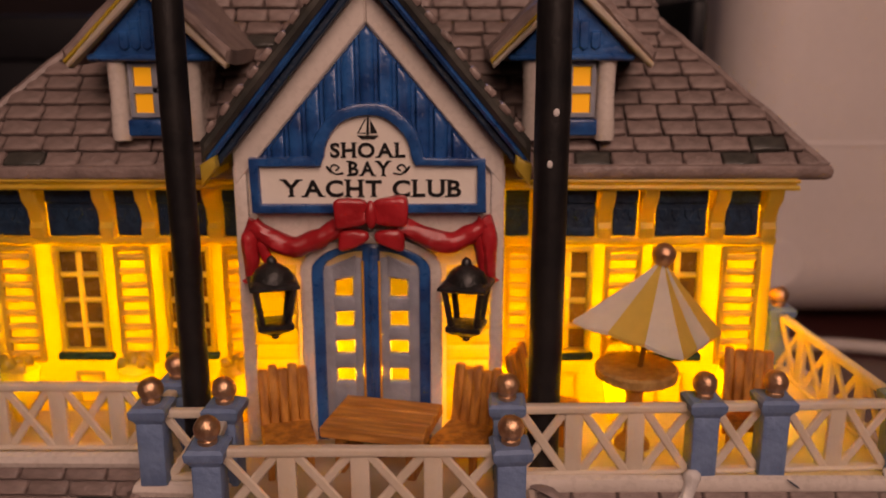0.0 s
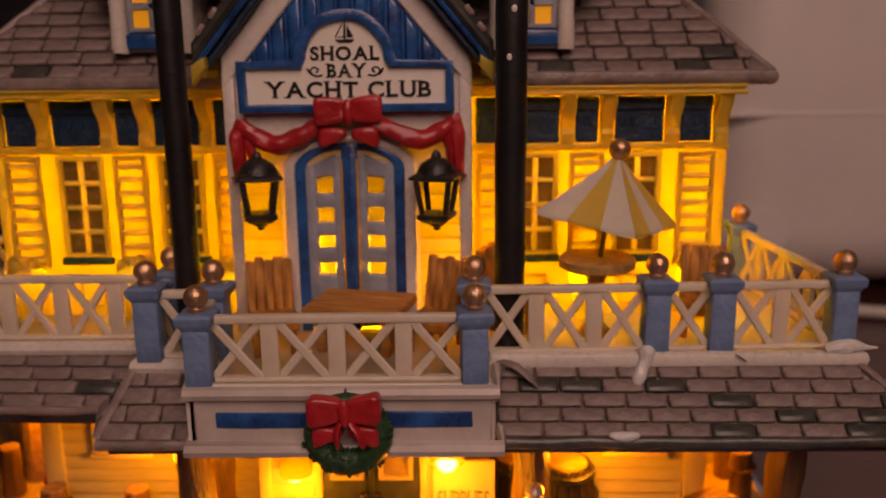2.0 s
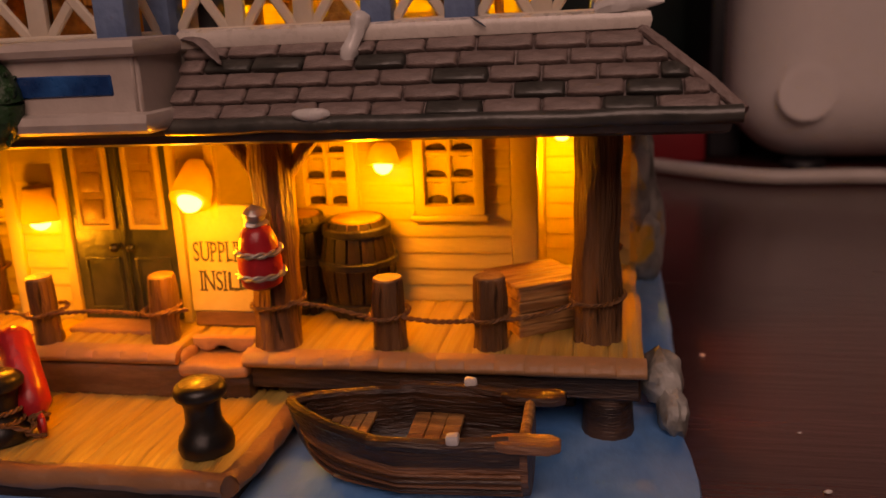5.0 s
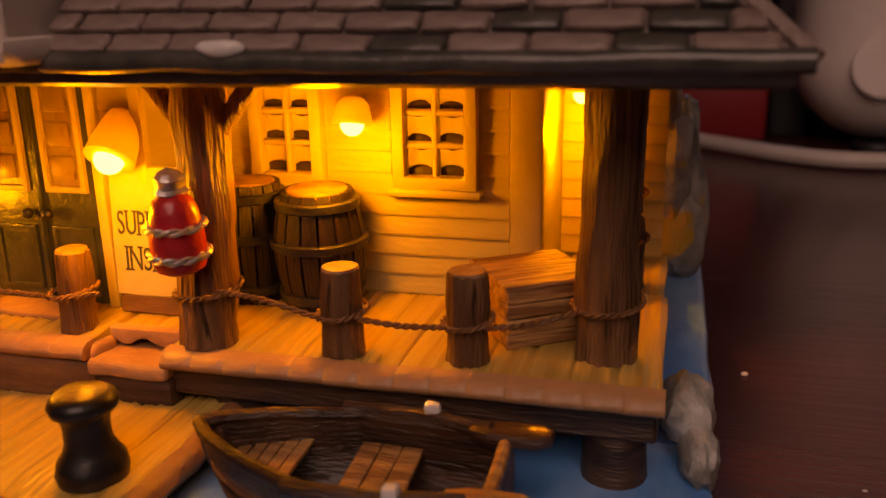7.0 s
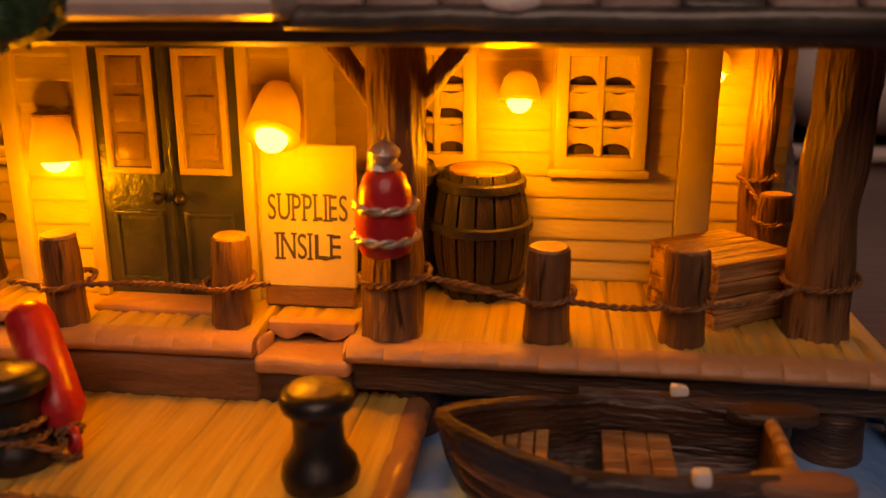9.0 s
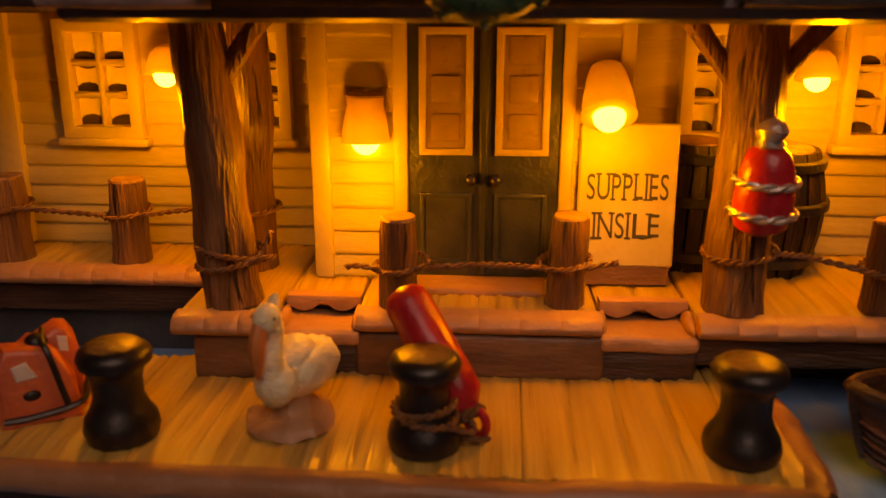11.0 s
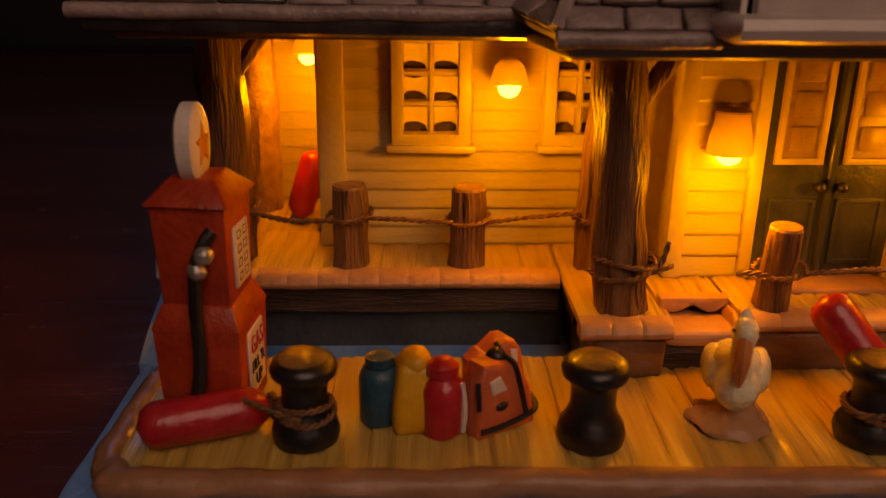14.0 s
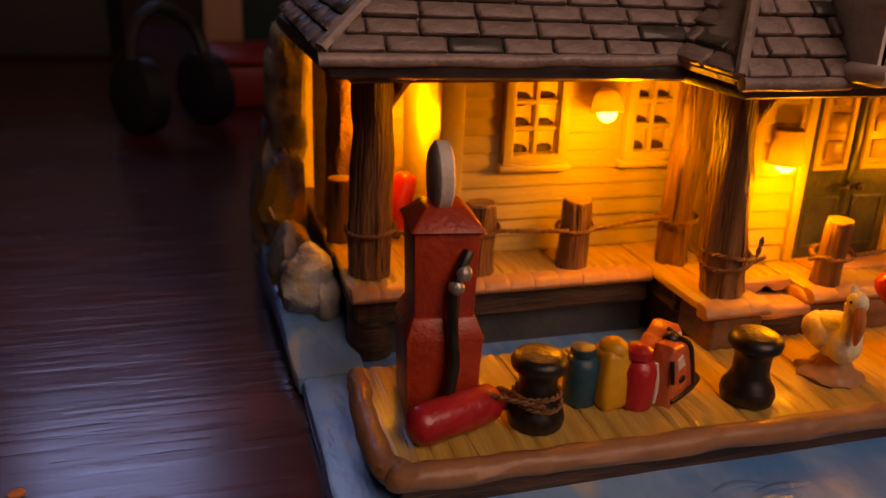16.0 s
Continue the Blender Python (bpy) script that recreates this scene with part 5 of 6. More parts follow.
bow = thing("ribbon_bow", label="red ribbon bow fixed over the arched door", category="bow")
ribbon_bow(bow, 0.05, -0.60, 11.13, 1.20, 0.78)
wreath = thing("wreath", label="dark green holly wreath with a red bow on the balcony", category="wreath")
bm = bmesh.new()
for k in range(150):
    a, b, rr = random.uniform(0, 2 * math.pi), random.uniform(0, 2 * math.pi), 0.20 + random.uniform(0, 0.05)
    c = Vector((0.20 + (0.52 + rr * math.cos(b)) * math.cos(a), -3.17 + 0.8 * rr * math.sin(b), 6.06 + (0.50 + rr * math.cos(b)) * math.sin(a)))
    m = Matrix.Translation(c) @ Euler((random.uniform(0, 6), random.uniform(0, 6), random.uniform(0, 6))).to_matrix().to_4x4()
    bmesh.ops.create_icosphere(bm, subdivisions=1, radius=1.0, matrix=m @ Matrix.Diagonal((0.08, 0.05, 0.035, 1)))
part("leaves", bm, GREEN, wreath, kind="stuff")
part("hoop", noisy(tube([(0.20 + 0.52 * math.cos(k * math.pi / 12), -3.15, 6.06 + 0.50 * math.sin(k * math.pi / 12)) for k in range(25)], 0.235, 10), 0.03, 4), GREEN, wreath)
ribbon_bow(wreath, 0.18, -3.40, 6.50, 1.16, 0.76)
for pts in ([(0.12, -3.44, 6.42), (0.03, -3.47, 6.18), (0.06, -3.43, 5.92)], [(0.26, -3.44, 6.42), (0.42, -3.48, 6.20), (0.50, -3.43, 5.94)]):
    part("ribbon_end", noisy(tube(curve(pts, 9), [0.05, 0.08, 0.10, 0.11, 0.115, 0.115, 0.11, 0.09, 0.05], 9, None, 0.5), 0.025, 4), RED, wreath)


# ---- balcony furniture
def chair(x, y, z, rz, lab):
    c = thing("chair", x, y, z, rz, lab, "chair", "balcony chairs")
    part("seat", noisy(box(-0.44, 0.44, -0.60, 0.36, 0.46, 0.66, 0.04, 1), 0.015, 2, x), CHAIR, c)
    for k in range(5):
        u = -0.43 + k * 0.172
        bm = box(u, u + 0.171, -0.07, 0.07, 0.55, 1.60 + 0.03 * math.sin(3 * k + x), 0.03, 1)
        for v in bm.verts:
            v.co.y += 0.34 + 0.22 * (v.co.z - 0.6)
        part("back_slat", noisy(bm, 0.012, 3, x + k), CHAIR, c)
    for u in (-0.33, 0.33):
        for w in (-0.48, 0.28):
            part("leg", box(u - 0.06, u + 0.06, w - 0.06, w + 0.06, 0, 0.48, 0.02), CHAIR, c)


chair(-1.42, -1.12, 6.86, 16, "orange pine slatted chair with a tall back by the board table")
chair(1.66, -1.12, 6.86, -24, "orange pine slatted chair by the end of the board table")
chair(6.80, -0.25, 6.86, -14, "orange pine slatted chair beside the umbrella table")
chair(3.10, 0.05, 6.86, 66, "orange pine chair turned sideways behind the black pole")
tab = thing("board_table", 0.23, -1.10, 6.86, -13, "low pine board table in front of the arched door", "table")
for k in range(3):
    part("top_board", noisy(box(-0.90, 0.90, -0.70 + k * 0.467, -0.70 + (k + 1) * 0.467 - 0.006, 0.72, 0.92, 0.03, 1), 0.012, 2, k), TABLE, tab)
for u in (-0.62, 0.62):
    part("trestle", box(u - 0.09, u + 0.09, -0.5, 0.5, 0, 0.73, 0.03), TABLE, tab)
rt = thing("round_table", 4.70, -0.36, 6.86, 0, "round cork-topped table under the parasol", "table")
part("top", noisy(lathe([(0.66, 1.32), (0.73, 1.36), (0.74, 1.50), (0.70, 1.54), (0.05, 1.55)], 24), 0.02, 2), CORK, rt)
part("pedestal", noisy(lathe([(0.34, 0.0), (0.30, 0.1), (0.16, 0.25), (0.15, 1.0), (0.26, 1.34)], 12), 0.015, 2), CORK, rt)
um = thing("parasol", 4.54, -0.40, 6.86, 0, "yellow and white striped tilted square parasol with a brown ball", "parasol", rx=1, ry=8)
part("pole", tube([(0, 0, 1.45), (0, 0, 3.3)], 0.05, 8), LOG, um)
part("ball", ball(0, 0, 3.64, 0.205, u=18, v=12), COPPER, um, "brown wooden ball")
for k in range(12):
    side, third = k // 3, k % 3
    c0 = Vector((math.cos(math.pi / 2 * side + 0.18), math.sin(math.pi / 2 * side + 0.18)))
    c1 = Vector((math.cos(math.pi / 2 * (side + 1) + 0.18), math.sin(math.pi / 2 * (side + 1) + 0.18)))
    bm = bmesh.new()
    rows = []
    for j in range(7):
        t = j / 6
        row = []
        for i in range(4):
            q = c0.lerp(c1, (third + i / 3) / 3)
            r = 0.07 + 1.33 * t
            row.append(bm.verts.new((r * q.x, r * q.y, 3.50 - 1.16 * t ** 0.92 - 0.03 * math.sin(math.pi * i / 3) * t)))
        rows.append(row)
    for p, q in zip(rows, rows[1:]):
        for i in range(3):
            bm.faces.new((p[i], p[i + 1], q[i + 1], q[i]))
    g = bmesh.ops.extrude_face_region(bm, geom=bm.faces[:])["geom"]
    bmesh.ops.translate(bm, vec=(0, 0, -0.06), verts=[v for v in g if isinstance(v, bmesh.types.BMVert)])
    part("gore", bm, (CANOPYW, CANOPYY)[k % 2], um, ("white gore", "yellow gore")[k % 2])

drip = thing("glue_drip", 5.30, -1.70, 6.72, 12, "white glue drip hanging on the roof ledge", "glue drip")
part("blob", noisy(tube(curve([(0.12, 0.02, 0.32), (0.10, -0.05, 0.12), (-0.02, -0.12, -0.10), (-0.10, -0.20, -0.34)], 10), [0.08, 0.14, 0.14, 0.12, 0.12, 0.11, 0.12, 0.13, 0.11, 0.06], 9), 0.03, 4), GLUE, drip)
drip = thing("glue_drip", 4.90, -2.60, 5.74, 0, "flat white glue patch stuck to grey tiles", "glue drip")
part("blob", noisy(ball(0, 0, 0, 0.24, None, 1.2, 0.4, 0.42), 0.03, 3), GLUE, drip)
drip = thing("glue_drip", 9.15, -1.55, 6.90, 0, "white glue thread stuck to a blue railing post", "glue drip")
part("blob", noisy(tube(curve([(-0.45, 0, 0.02), (-0.1, -0.05, 0.12), (0.15, -0.05, 0.08), (0.42, -0.1, 0.10)], 12), [0.1, 0.13, 0.14, 0.14, 0.13, 0.12, 0.11, 0.09, 0.06, 0.04, 0.03, 0.015], 8), 0.03, 4), GLUE, drip)
scrap = thing("paint_scrap", 2.99, -1.86, 6.74, 0, "dark curled scrap of dried paint stuck to the roof edge", "paint scrap")
part("curl", noisy(tube(curve([(-0.28, 0.10, 0.06), (0.0, 0.02, 0.05), (0.22, -0.12, -0.08), (0.36, -0.20, -0.20), (0.46, -0.26, -0.30)], 14), [0.05, 0.08, 0.10, 0.12, 0.13, 0.13, 0.12, 0.11, 0.10, 0.085, 0.07, 0.055, 0.04, 0.02], 9, None, 0.40), 0.03, 4), JOINT, scrap)
mark = thing("paint_mark", 7.10, -1.765, 6.86, 0, "thin dark blue paint streak on the cream roof ledge", "paint mark")
part("streak", noisy(tube(curve([(-0.11, 0.02, 0.07), (0.0, -0.005, 0.0), (0.11, -0.01, -0.08)], 10), [0.005, 0.009, 0.013, 0.015, 0.016, 0.016, 0.015, 0.013, 0.009, 0.005], 6), 0.006, 6), NAVY, mark)


# ---- veranda posts, rope posts and ropes
def log(name, x, y, z0, z1, r, lean=(0, 0), lab="", group="", braces=(), bent=0.018, wood=None):
    p = thing(name, x, y, z0, 0, lab, "post", group)
    n = 12
    pts = [(lean[0] * k / n + bent * math.sin(2.3 * k / n * 3 + x), lean[1] * k / n + bent * 0.5 * math.sin(k / n * 5 + y), (z1 - z0) * k / n) for k in range(n + 1)]
    bm = tube(pts, [r * (1.08 - 0.14 * k / n + 0.04 * math.sin(k * 1.7 + x)) for k in range(n + 1)], 22)
    for v in bm.verts:
        a = math.atan2(v.co.y, v.co.x)
        rr = 1 + 0.05 * math.sin(9 * a + 2 * math.sin(1.3 * v.co.z)) + 0.03 * math.sin(17 * a + 1.7 * v.co.z)
        v.co.x *= rr
        v.co.y *= rr
    part("trunk", noisy(bm, 0.03, 1.3, x), wood or LOG, p)
    for s in braces:
        h = z1 - z0
        part("brace", noisy(tube(curve([(s * r * 0.55 + lean[0] * 0.8, lean[1] * 0.8, h - 0.95), (s * (r + 0.12) + lean[0] * 0.9, lean[1], h - 0.55), (s * (r + 0.48) + lean[0], lean[1], h - 0.08)], 8), [0.10, 0.11, 0.115, 0.12, 0.125, 0.13, 0.14, 0.15], 9), 0.025, 3), LOG, p)
    return p


V = "veranda posts"
log("veranda_post", 8.67, -0.24, 1.74, 5.45, 0.36, (0.02, 0.0), "weathered dark log post at the deck corner", V, ())
log("veranda_post", 3.42, -0.88, 1.74, 5.45, 0.36, (0.05, 0.25), "weathered log post carrying a red float", V, (-1, 1))
log("veranda_post", -3.00, -1.00, 1.74, 5.45, 0.35, (-0.28, 0.05), "grooved log post on a square deck corner", V, (1,))
log("veranda_post", -3.10, 0.50, 1.74, 5.45, 0.28, (0.05, 0.0), "slimmer log post behind the grooved one", V, ())
log("veranda_post", -8.75, 0.95, 1.74, 5.55, 0.34, (0.02, 0.0), "grooved log post behind the fuel pump", V, (1,))
# the next post's paler wood puts the porch lamp's light into its colour
log("veranda_post", -8.72, 3.60, 1.74, 5.55, 0.34, (0.0, 0.0), "rear side-porch log post, coloured pale for the lamp's light", V, (), wood=LOGEND)


def stub(x, y, z0, z1, r=0.27, lean=(0, 0)):
    p = thing("rope_post", x, y, z0, random.uniform(0, 360), "short log rope post on the deck edge", "post", "rope posts")
    n, h = 6, z1 - z0
    bm = tube([(lean[0] * k / n, lean[1] * k / n, h * k / n) for k in range(n + 1)], [r * (1.06, 1.0, 0.98, 1.0, 1.02, 1.0, 0.94)[k] for k in range(n + 1)], 16)
    for v in bm.verts:
        a = math.atan2(v.co.y, v.co.x)
        rr = 1 + 0.045 * math.sin(7 * a + x) + 0.025 * math.sin(13 * a)
        v.co.x, v.co.y = v.co.x * rr, v.co.y * rr
    part("trunk", noisy(bm, 0.025, 2, x), LOG, p)
    part("cut_end", noisy(lathe([(r * 0.93, h - 0.01), (r * 0.88, h + 0.03), (0.02, h + 0.035)], 16, None, Matrix.Translation((lean[0], lean[1], 0))), 0.015, 3, x), LOGEND, p)


stub(-0.87, -1.00, 1.74, 2.92, 0.235, (0.08, 0))
stub(1.28, -0.82, 1.74, 2.90, 0.245, (-0.05, 0))
stub(5.33, -0.82, 1.74, 2.90, 0.27)
stub(6.98, -0.72, 1.74, 2.92, 0.27)
stub(-5.07, 0.66, 1.74, 2.97, 0.27, (0.03, 0))
stub(-6.88, 0.66, 1.74, 3.00, 0.28)
stub(-8.95, 2.75, 1.74, 2.95, 0.26)
stub(8.78, 2.5, 1.74, 2.92, 0.26)
log("veranda_post", 8.72, 3.6, 1.74, 5.45, 0.24, (0.0, 0.0), "slim log post at the rear of the side porch", V, ())


def loop(x, y, z, r, tilt=0.05):
    return rope([(x + r * math.cos(a), y + r * math.sin(a), z + tilt * math.sin(a + 1)) for a in [2 * math.pi * k / 12 for k in range(13)]], 0.036, 4.6)


def rope_line(lab, pts_list, loops):
    t = thing("rope", label=lab, category="rope", group="deck ropes")
    for pts in pts_list:
        part("line", rope(pts, 0.036, 4.6), ROPE, t)
    for l in loops:
        part("loop", loop(*l), ROPE, t)


rope_line("brown twisted rope strung between the short posts and the corner log", [
    [(3.75, -1.15, 2.58), (4.3, -1.1, 2.50), (5.1, -1.08, 2.30)], [(5.60, -1.02, 2.30), (6.2, -1.0, 2.24), (6.75, -0.98, 2.26)],
    [(7.24, -0.95, 2.27), (7.8, -0.84, 2.33), (8.36, -0.58, 2.45)]],
    [(5.33, -0.82, 2.32, 0.33), (6.98, -0.72, 2.28, 0.32), (8.68, -0.24, 2.47, 0.44), (3.44, -0.86, 2.52, 0.44)])
rope_line("brown twisted rope tied between two posts before the door", [
    [(-1.50, -1.22, 2.32), (-1.30, -1.30, 2.36), (-1.05, -1.28, 2.30)], [(-0.60, -1.28, 2.34), (0.3, -1.28, 2.40), (1.0, -1.12, 2.32)], [(1.5, -1.1, 2.32), (1.75, -1.12, 2.38), (1.9, -1.1, 2.40)]],
    [(-0.83, -1.0, 2.31, 0.34), (1.26, -0.82, 2.33, 0.33)])
rope_line("brown twisted rope along the set-back deck edge", [
    [(-8.42, 0.76, 2.56), (-7.8, 0.52, 2.50), (-7.15, 0.40, 2.54)], [(-6.62, 0.40, 2.58), (-6.0, 0.38, 2.56), (-5.3, 0.40, 2.50)], [(-4.82, 0.42, 2.50), (-4.1, 0.40, 2.60), (-3.4, 0.34, 2.68)]],
    [(-6.88, 0.66, 2.56, 0.34), (-5.06, 0.66, 2.50, 0.33), (-3.1, 0.5, 2.62, 0.36), (-8.74, 0.95, 2.58, 0.42)])
rope_line("rope tied low on the rear porch post", [[(8.45, 3.4, 3.0), (8.6, 3.0, 2.75), (8.75, 2.65, 2.6)]], [(8.72, 3.6, 3.02, 0.30), (8.78, 2.5, 2.55, 0.31)])
rope_line("knotted rope collar on the grooved log", [[(-2.72, -1.25, 2.38), (-2.55, -1.2, 2.45), (-2.45, -1.15, 2.75)], [(-2.75, -1.3, 2.36), (-2.5, -1.3, 2.44), (-2.4, -1.2, 2.42)]],
          [(-3.02, -1.0, 2.36, 0.43, 0.10), (-3.02, -1.0, 2.44, 0.42, -0.08)])


# ---- lamps on the lower walls
def wall_lamp(x, y, z, r, h, tilt, power, lab, top=0.5, bz=0.0, shade=None):
    l = thing("wall_lamp", x, y, z, 0, lab, "wall lamp", "wall lamps", rx=tilt[0], ry=tilt[1])
    part("shade", lathe([(r, 0.0), (r * 0.97, 0.05), (r * 0.90, h * 0.4), (r * 0.74, h * 0.8), (r * top, h), (r * top * 0.9, h - 0.03), (r * 0.68, h * 0.78), (r * 0.84, h * 0.4), (r * 0.92, 0.04)], 24), shade or SHADE, l, "amber translucent shade")
    part("bulb", ball(0, 0, bz, r * 0.58, None, 1, 1, 1.0, 18, 12), BULB, l, "glowing bulb")
    part("collar", lathe([(r * top * 1.02, h - 0.02), (r * top * 0.8, h + 0.03), (r * 0.2, h + 0.05)], 16), MIDBROWN if shade else TRIM, l)
    part("arm", tube(curve([(0, 0, h), (0, 0.15, h + 0.03), (0, 0.42, h - 0.05)], 8), 0.06, 7), TRIM, l)
    # unseen point light set in the air before the shade, to reach the pier
    m = l.matrix_world.translation + Vector((0, -0.95, -0.34 - 0.3 * r)) * CM
    lamp("POINT", "wall_lamp_light", m, 1.34 * power, AMBER, 0.22 * CM)


wall_lamp(1.79, -0.36, 4.12, 0.36, 0.72, (-42, 0), 0.027, "large bell-shaped amber lamp over the supplies sign", 0.62)
wall_lamp(-1.38, -0.06, 3.70, 0.33, 0.62, (-3, 0), 0.0215, "amber cup lamp beside the olive door", 0.80, 0.02, SHADE)
wall_lamp(4.86, 1.10, 4.46, 0.30, 0.38, (-14, 0), 0.031, "small amber wall lamp between two windows")
wall_lamp(-4.45, 1.04, 4.46, 0.30, 0.38, (-14, 0), 0.025, "small amber wall lamp between two windows")
wall_lamp(7.92, 3.72, 4.64, 0.28, 0.36, (-14, 0), 0.031, "small amber lamp in the side porch")
wall_lamp(-7.78, 3.60, 4.56, 0.28, 0.36, (-14, 0), 0.022, "small amber lamp in the side porch")

# ---- things on the veranda
sg = thing("standing_sign", 2.13, -0.12, 1.76, 0, "ivory board sign for supplies with worn lettering, leaning by the door", "sign", rx=-4)
part("board", noisy(fine(box(-0.655, 0.655, -0.05, 0.05, 0.28, 2.22, 0.025, 1), 2), 0.008, 2), CREAMBOARD, sg)
part("plinth", noisy(fine(box(-0.62, 0.62, -0.03, 0.12, 0.0, 0.30, 0.03), 2), 0.01, 3), MIDBROWN, sg, "brown plinth")
words("SUPPLIES", 0.50, 0.0, -0.052, 1.21, GREYINK, sg, 1.08)
words("INSI", 0.50, -0.20, -0.052, 0.68, GREYINK, sg, 0.48)
words("E", 0.46, 0.37, -0.052, 0.70, GREYINK, sg, 0.15)
part("worn_letter", prism([(0.09, 0.68), (0.23, 0.68), (0.23, 0.73), (0.14, 0.73), (0.14, 1.02), (0.09, 1.02)], -0.064, -0.05), GREYINK, sg)
part("worn_letter", noisy(ball(0.24, -0.055, 0.70, 0.05, None, 1.4, 0.2, 0.8), 0.02, 9), GREYINK, sg)


def barrel(x, y, r, h, rz, lab):
    b = thing("barrel", x, y, 1.75, rz, lab, "barrel", "barrels", rx=2)
    me = mesh_of("stave", barrel_stave(r, h), BARREL)
    for k in range(16):
        piece("stave", me, b, Matrix.Rotation(2 * math.pi * k / 16, 4, "Z"))
    for z in (0.14, 0.58, 0.90):
        rr = r * (0.80 + 0.24 * math.sin(math.pi * z)) + 0.035
        part("hoop", lathe([(rr * 0.97, z * h - 0.075), (rr * 1.03, z * h - 0.055), (rr * 1.03, z * h + 0.055), (rr * 0.97, z * h + 0.075)], 24), IRON, b)
    part("lid", noisy(lathe([(r * 0.74, h - 0.14), (r * 0.74, h - 0.04), (r * 0.66, h + 0.02), (0.02, h + 0.04)], 20), 0.012, 3), LOGEND, b)


def barrel_stave(r, h):
    bm = bmesh.new()
    rows = []
    for k in range(9):
        t = k / 8
        rr = r * (0.80 + 0.24 * math.sin(math.pi * t))
        a = math.pi / 16 * 0.86
        rows.append([bm.verts.new((q * math.cos(s * a), q * math.sin(s * a), t * h)) for s in (-1, 1) for q in (rr * 0.86, rr)])
    for p, q in zip(rows, rows[1:]):
        for i, j in ((0, 1), (1, 3), (3, 2), (2, 0)):
            bm.faces.new((p[i], p[j], q[j], q[i]))
    for p in (rows[0], rows[-1]):
        bm.faces.new((p[0], p[1], p[3], p[2]))
    return bm


barrel(4.36, 0.86, 0.66, 1.80, 10, "dark oak barrel with iron hoops against the boarded wall")
barrel(3.20, 0.96, 0.56, 1.86, 40, "dark oak barrel half hidden behind a log post")

crate = thing("crate", 7.62, 0.52, 1.75, 33, "rough plank crate beside the corner log", "crate")
for k in range(4):
    z = 0.01 + 0.205 * k
    part("side_board", noisy(fine(box(-0.66, 0.66, -0.66, -0.60, z, z + 0.195, 0.018), 1), 0.014, 3, k), CRATE, crate)
    part("side_board", noisy(fine(box(-0.66, 0.66, 0.60, 0.66, z, z + 0.195, 0.018), 1), 0.014, 3, k + 4), CRATE, crate)
    part("end_board", noisy(fine(box(-0.655, -0.59, -0.60, 0.60, z, z + 0.195, 0.018), 1), 0.014, 3, k + 8), CRATE, crate)
    part("end_board", noisy(fine(box(0.59, 0.655, -0.60, 0.60, z, z + 0.195, 0.018), 1), 0.014, 3, k + 12), CRATE, crate)
for k in range(6):
    part("lid_board", noisy(fine(box(-0.68, 0.68, -0.68 + k * 0.228, -0.68 + k * 0.228 + 0.218, 0.82, 0.89, 0.018), 1), 0.014, 3, k + 16), CRATE, crate)


def float_buoy(a, b, r, lab, bands=True):
    """A round-ended net float from its head a to its neck b."""
    A, B = Vector(a), Vector(b)
    L = (A - B).length
    t = thing("float", label=lab, category="float", group="net floats")
    t.matrix_world = Matrix.Translation(B * CM) @ (A - B).to_track_quat("Z", "Y").to_matrix().to_4x4()
    prof = [(r * 0.25, 0.0), (r * 0.55, 0.06), (r * 0.95, 0.2), (r, 0.4), (r, L - r * 0.9), (r * 0.92, L - r * 0.5), (r * 0.68, L - r * 0.2), (r * 0.35, L - 0.03), (0.03, L)]
    part("body", noisy(lathe(prof, 22), 0.012, 2), RED, t)
    part("neck_ring", rope([(r * 0.45 * math.cos(q), r * 0.45 * math.sin(q), -0.02) for q in [k * math.pi / 6 for k in range(13)]], 0.05, 3.2), ROPE, t)
    return t


fb = float_buoy((-0.74, -2.10, 2.36), (0.12, -2.85, 1.20), 0.27, "glossy red float with an eye ring leaning on a bollard")
part("eye_ring", tube([(0.0, 0.15 * math.cos(q), -0.12 + 0.15 * math.sin(q)) for q in [k * math.pi / 9 for k in range(19)]], 0.05, 8), RED, fb)
float_buoy((-9.10, -3.20, 1.19), (-7.62, -2.72, 1.21), 0.28, "red float lying at the foot of the fuel pump")
float_buoy((-7.62, 2.9, 3.0), (-7.95, 2.6, 1.85), 0.24, "red float propped in the side porch")
hb = thing("hanging_float", 3.46, -1.46, 2.94, 4, "red fender with silver bands hung on a log post", "fender", rx=4)
part("body", noisy(lathe([(0.20, 0.0), (0.30, 0.06), (0.34, 0.2), (0.34, 0.45), (0.30, 0.8), (0.24, 0.95), (0.15, 1.03)], 20), 0.015, 3), RED, hb)
for z, rr in ((0.25, 0.36), (0.62, 0.345)):
    part("band", rope([(rr * math.cos(q), rr * math.sin(q), z) for q in [k * math.pi / 8 for k in range(17)]], 0.045, 2.5), SILVER, hb, "silver cord")
part("head", noisy(lathe([(0.14, 0.98), (0.19, 1.04), (0.14, 1.10), (0.17, 1.16), (0.20, 1.22), (0.13, 1.30), (0.03, 1.36)], 12), 0.05, 5), SILVER, hb, "silver knotted head")


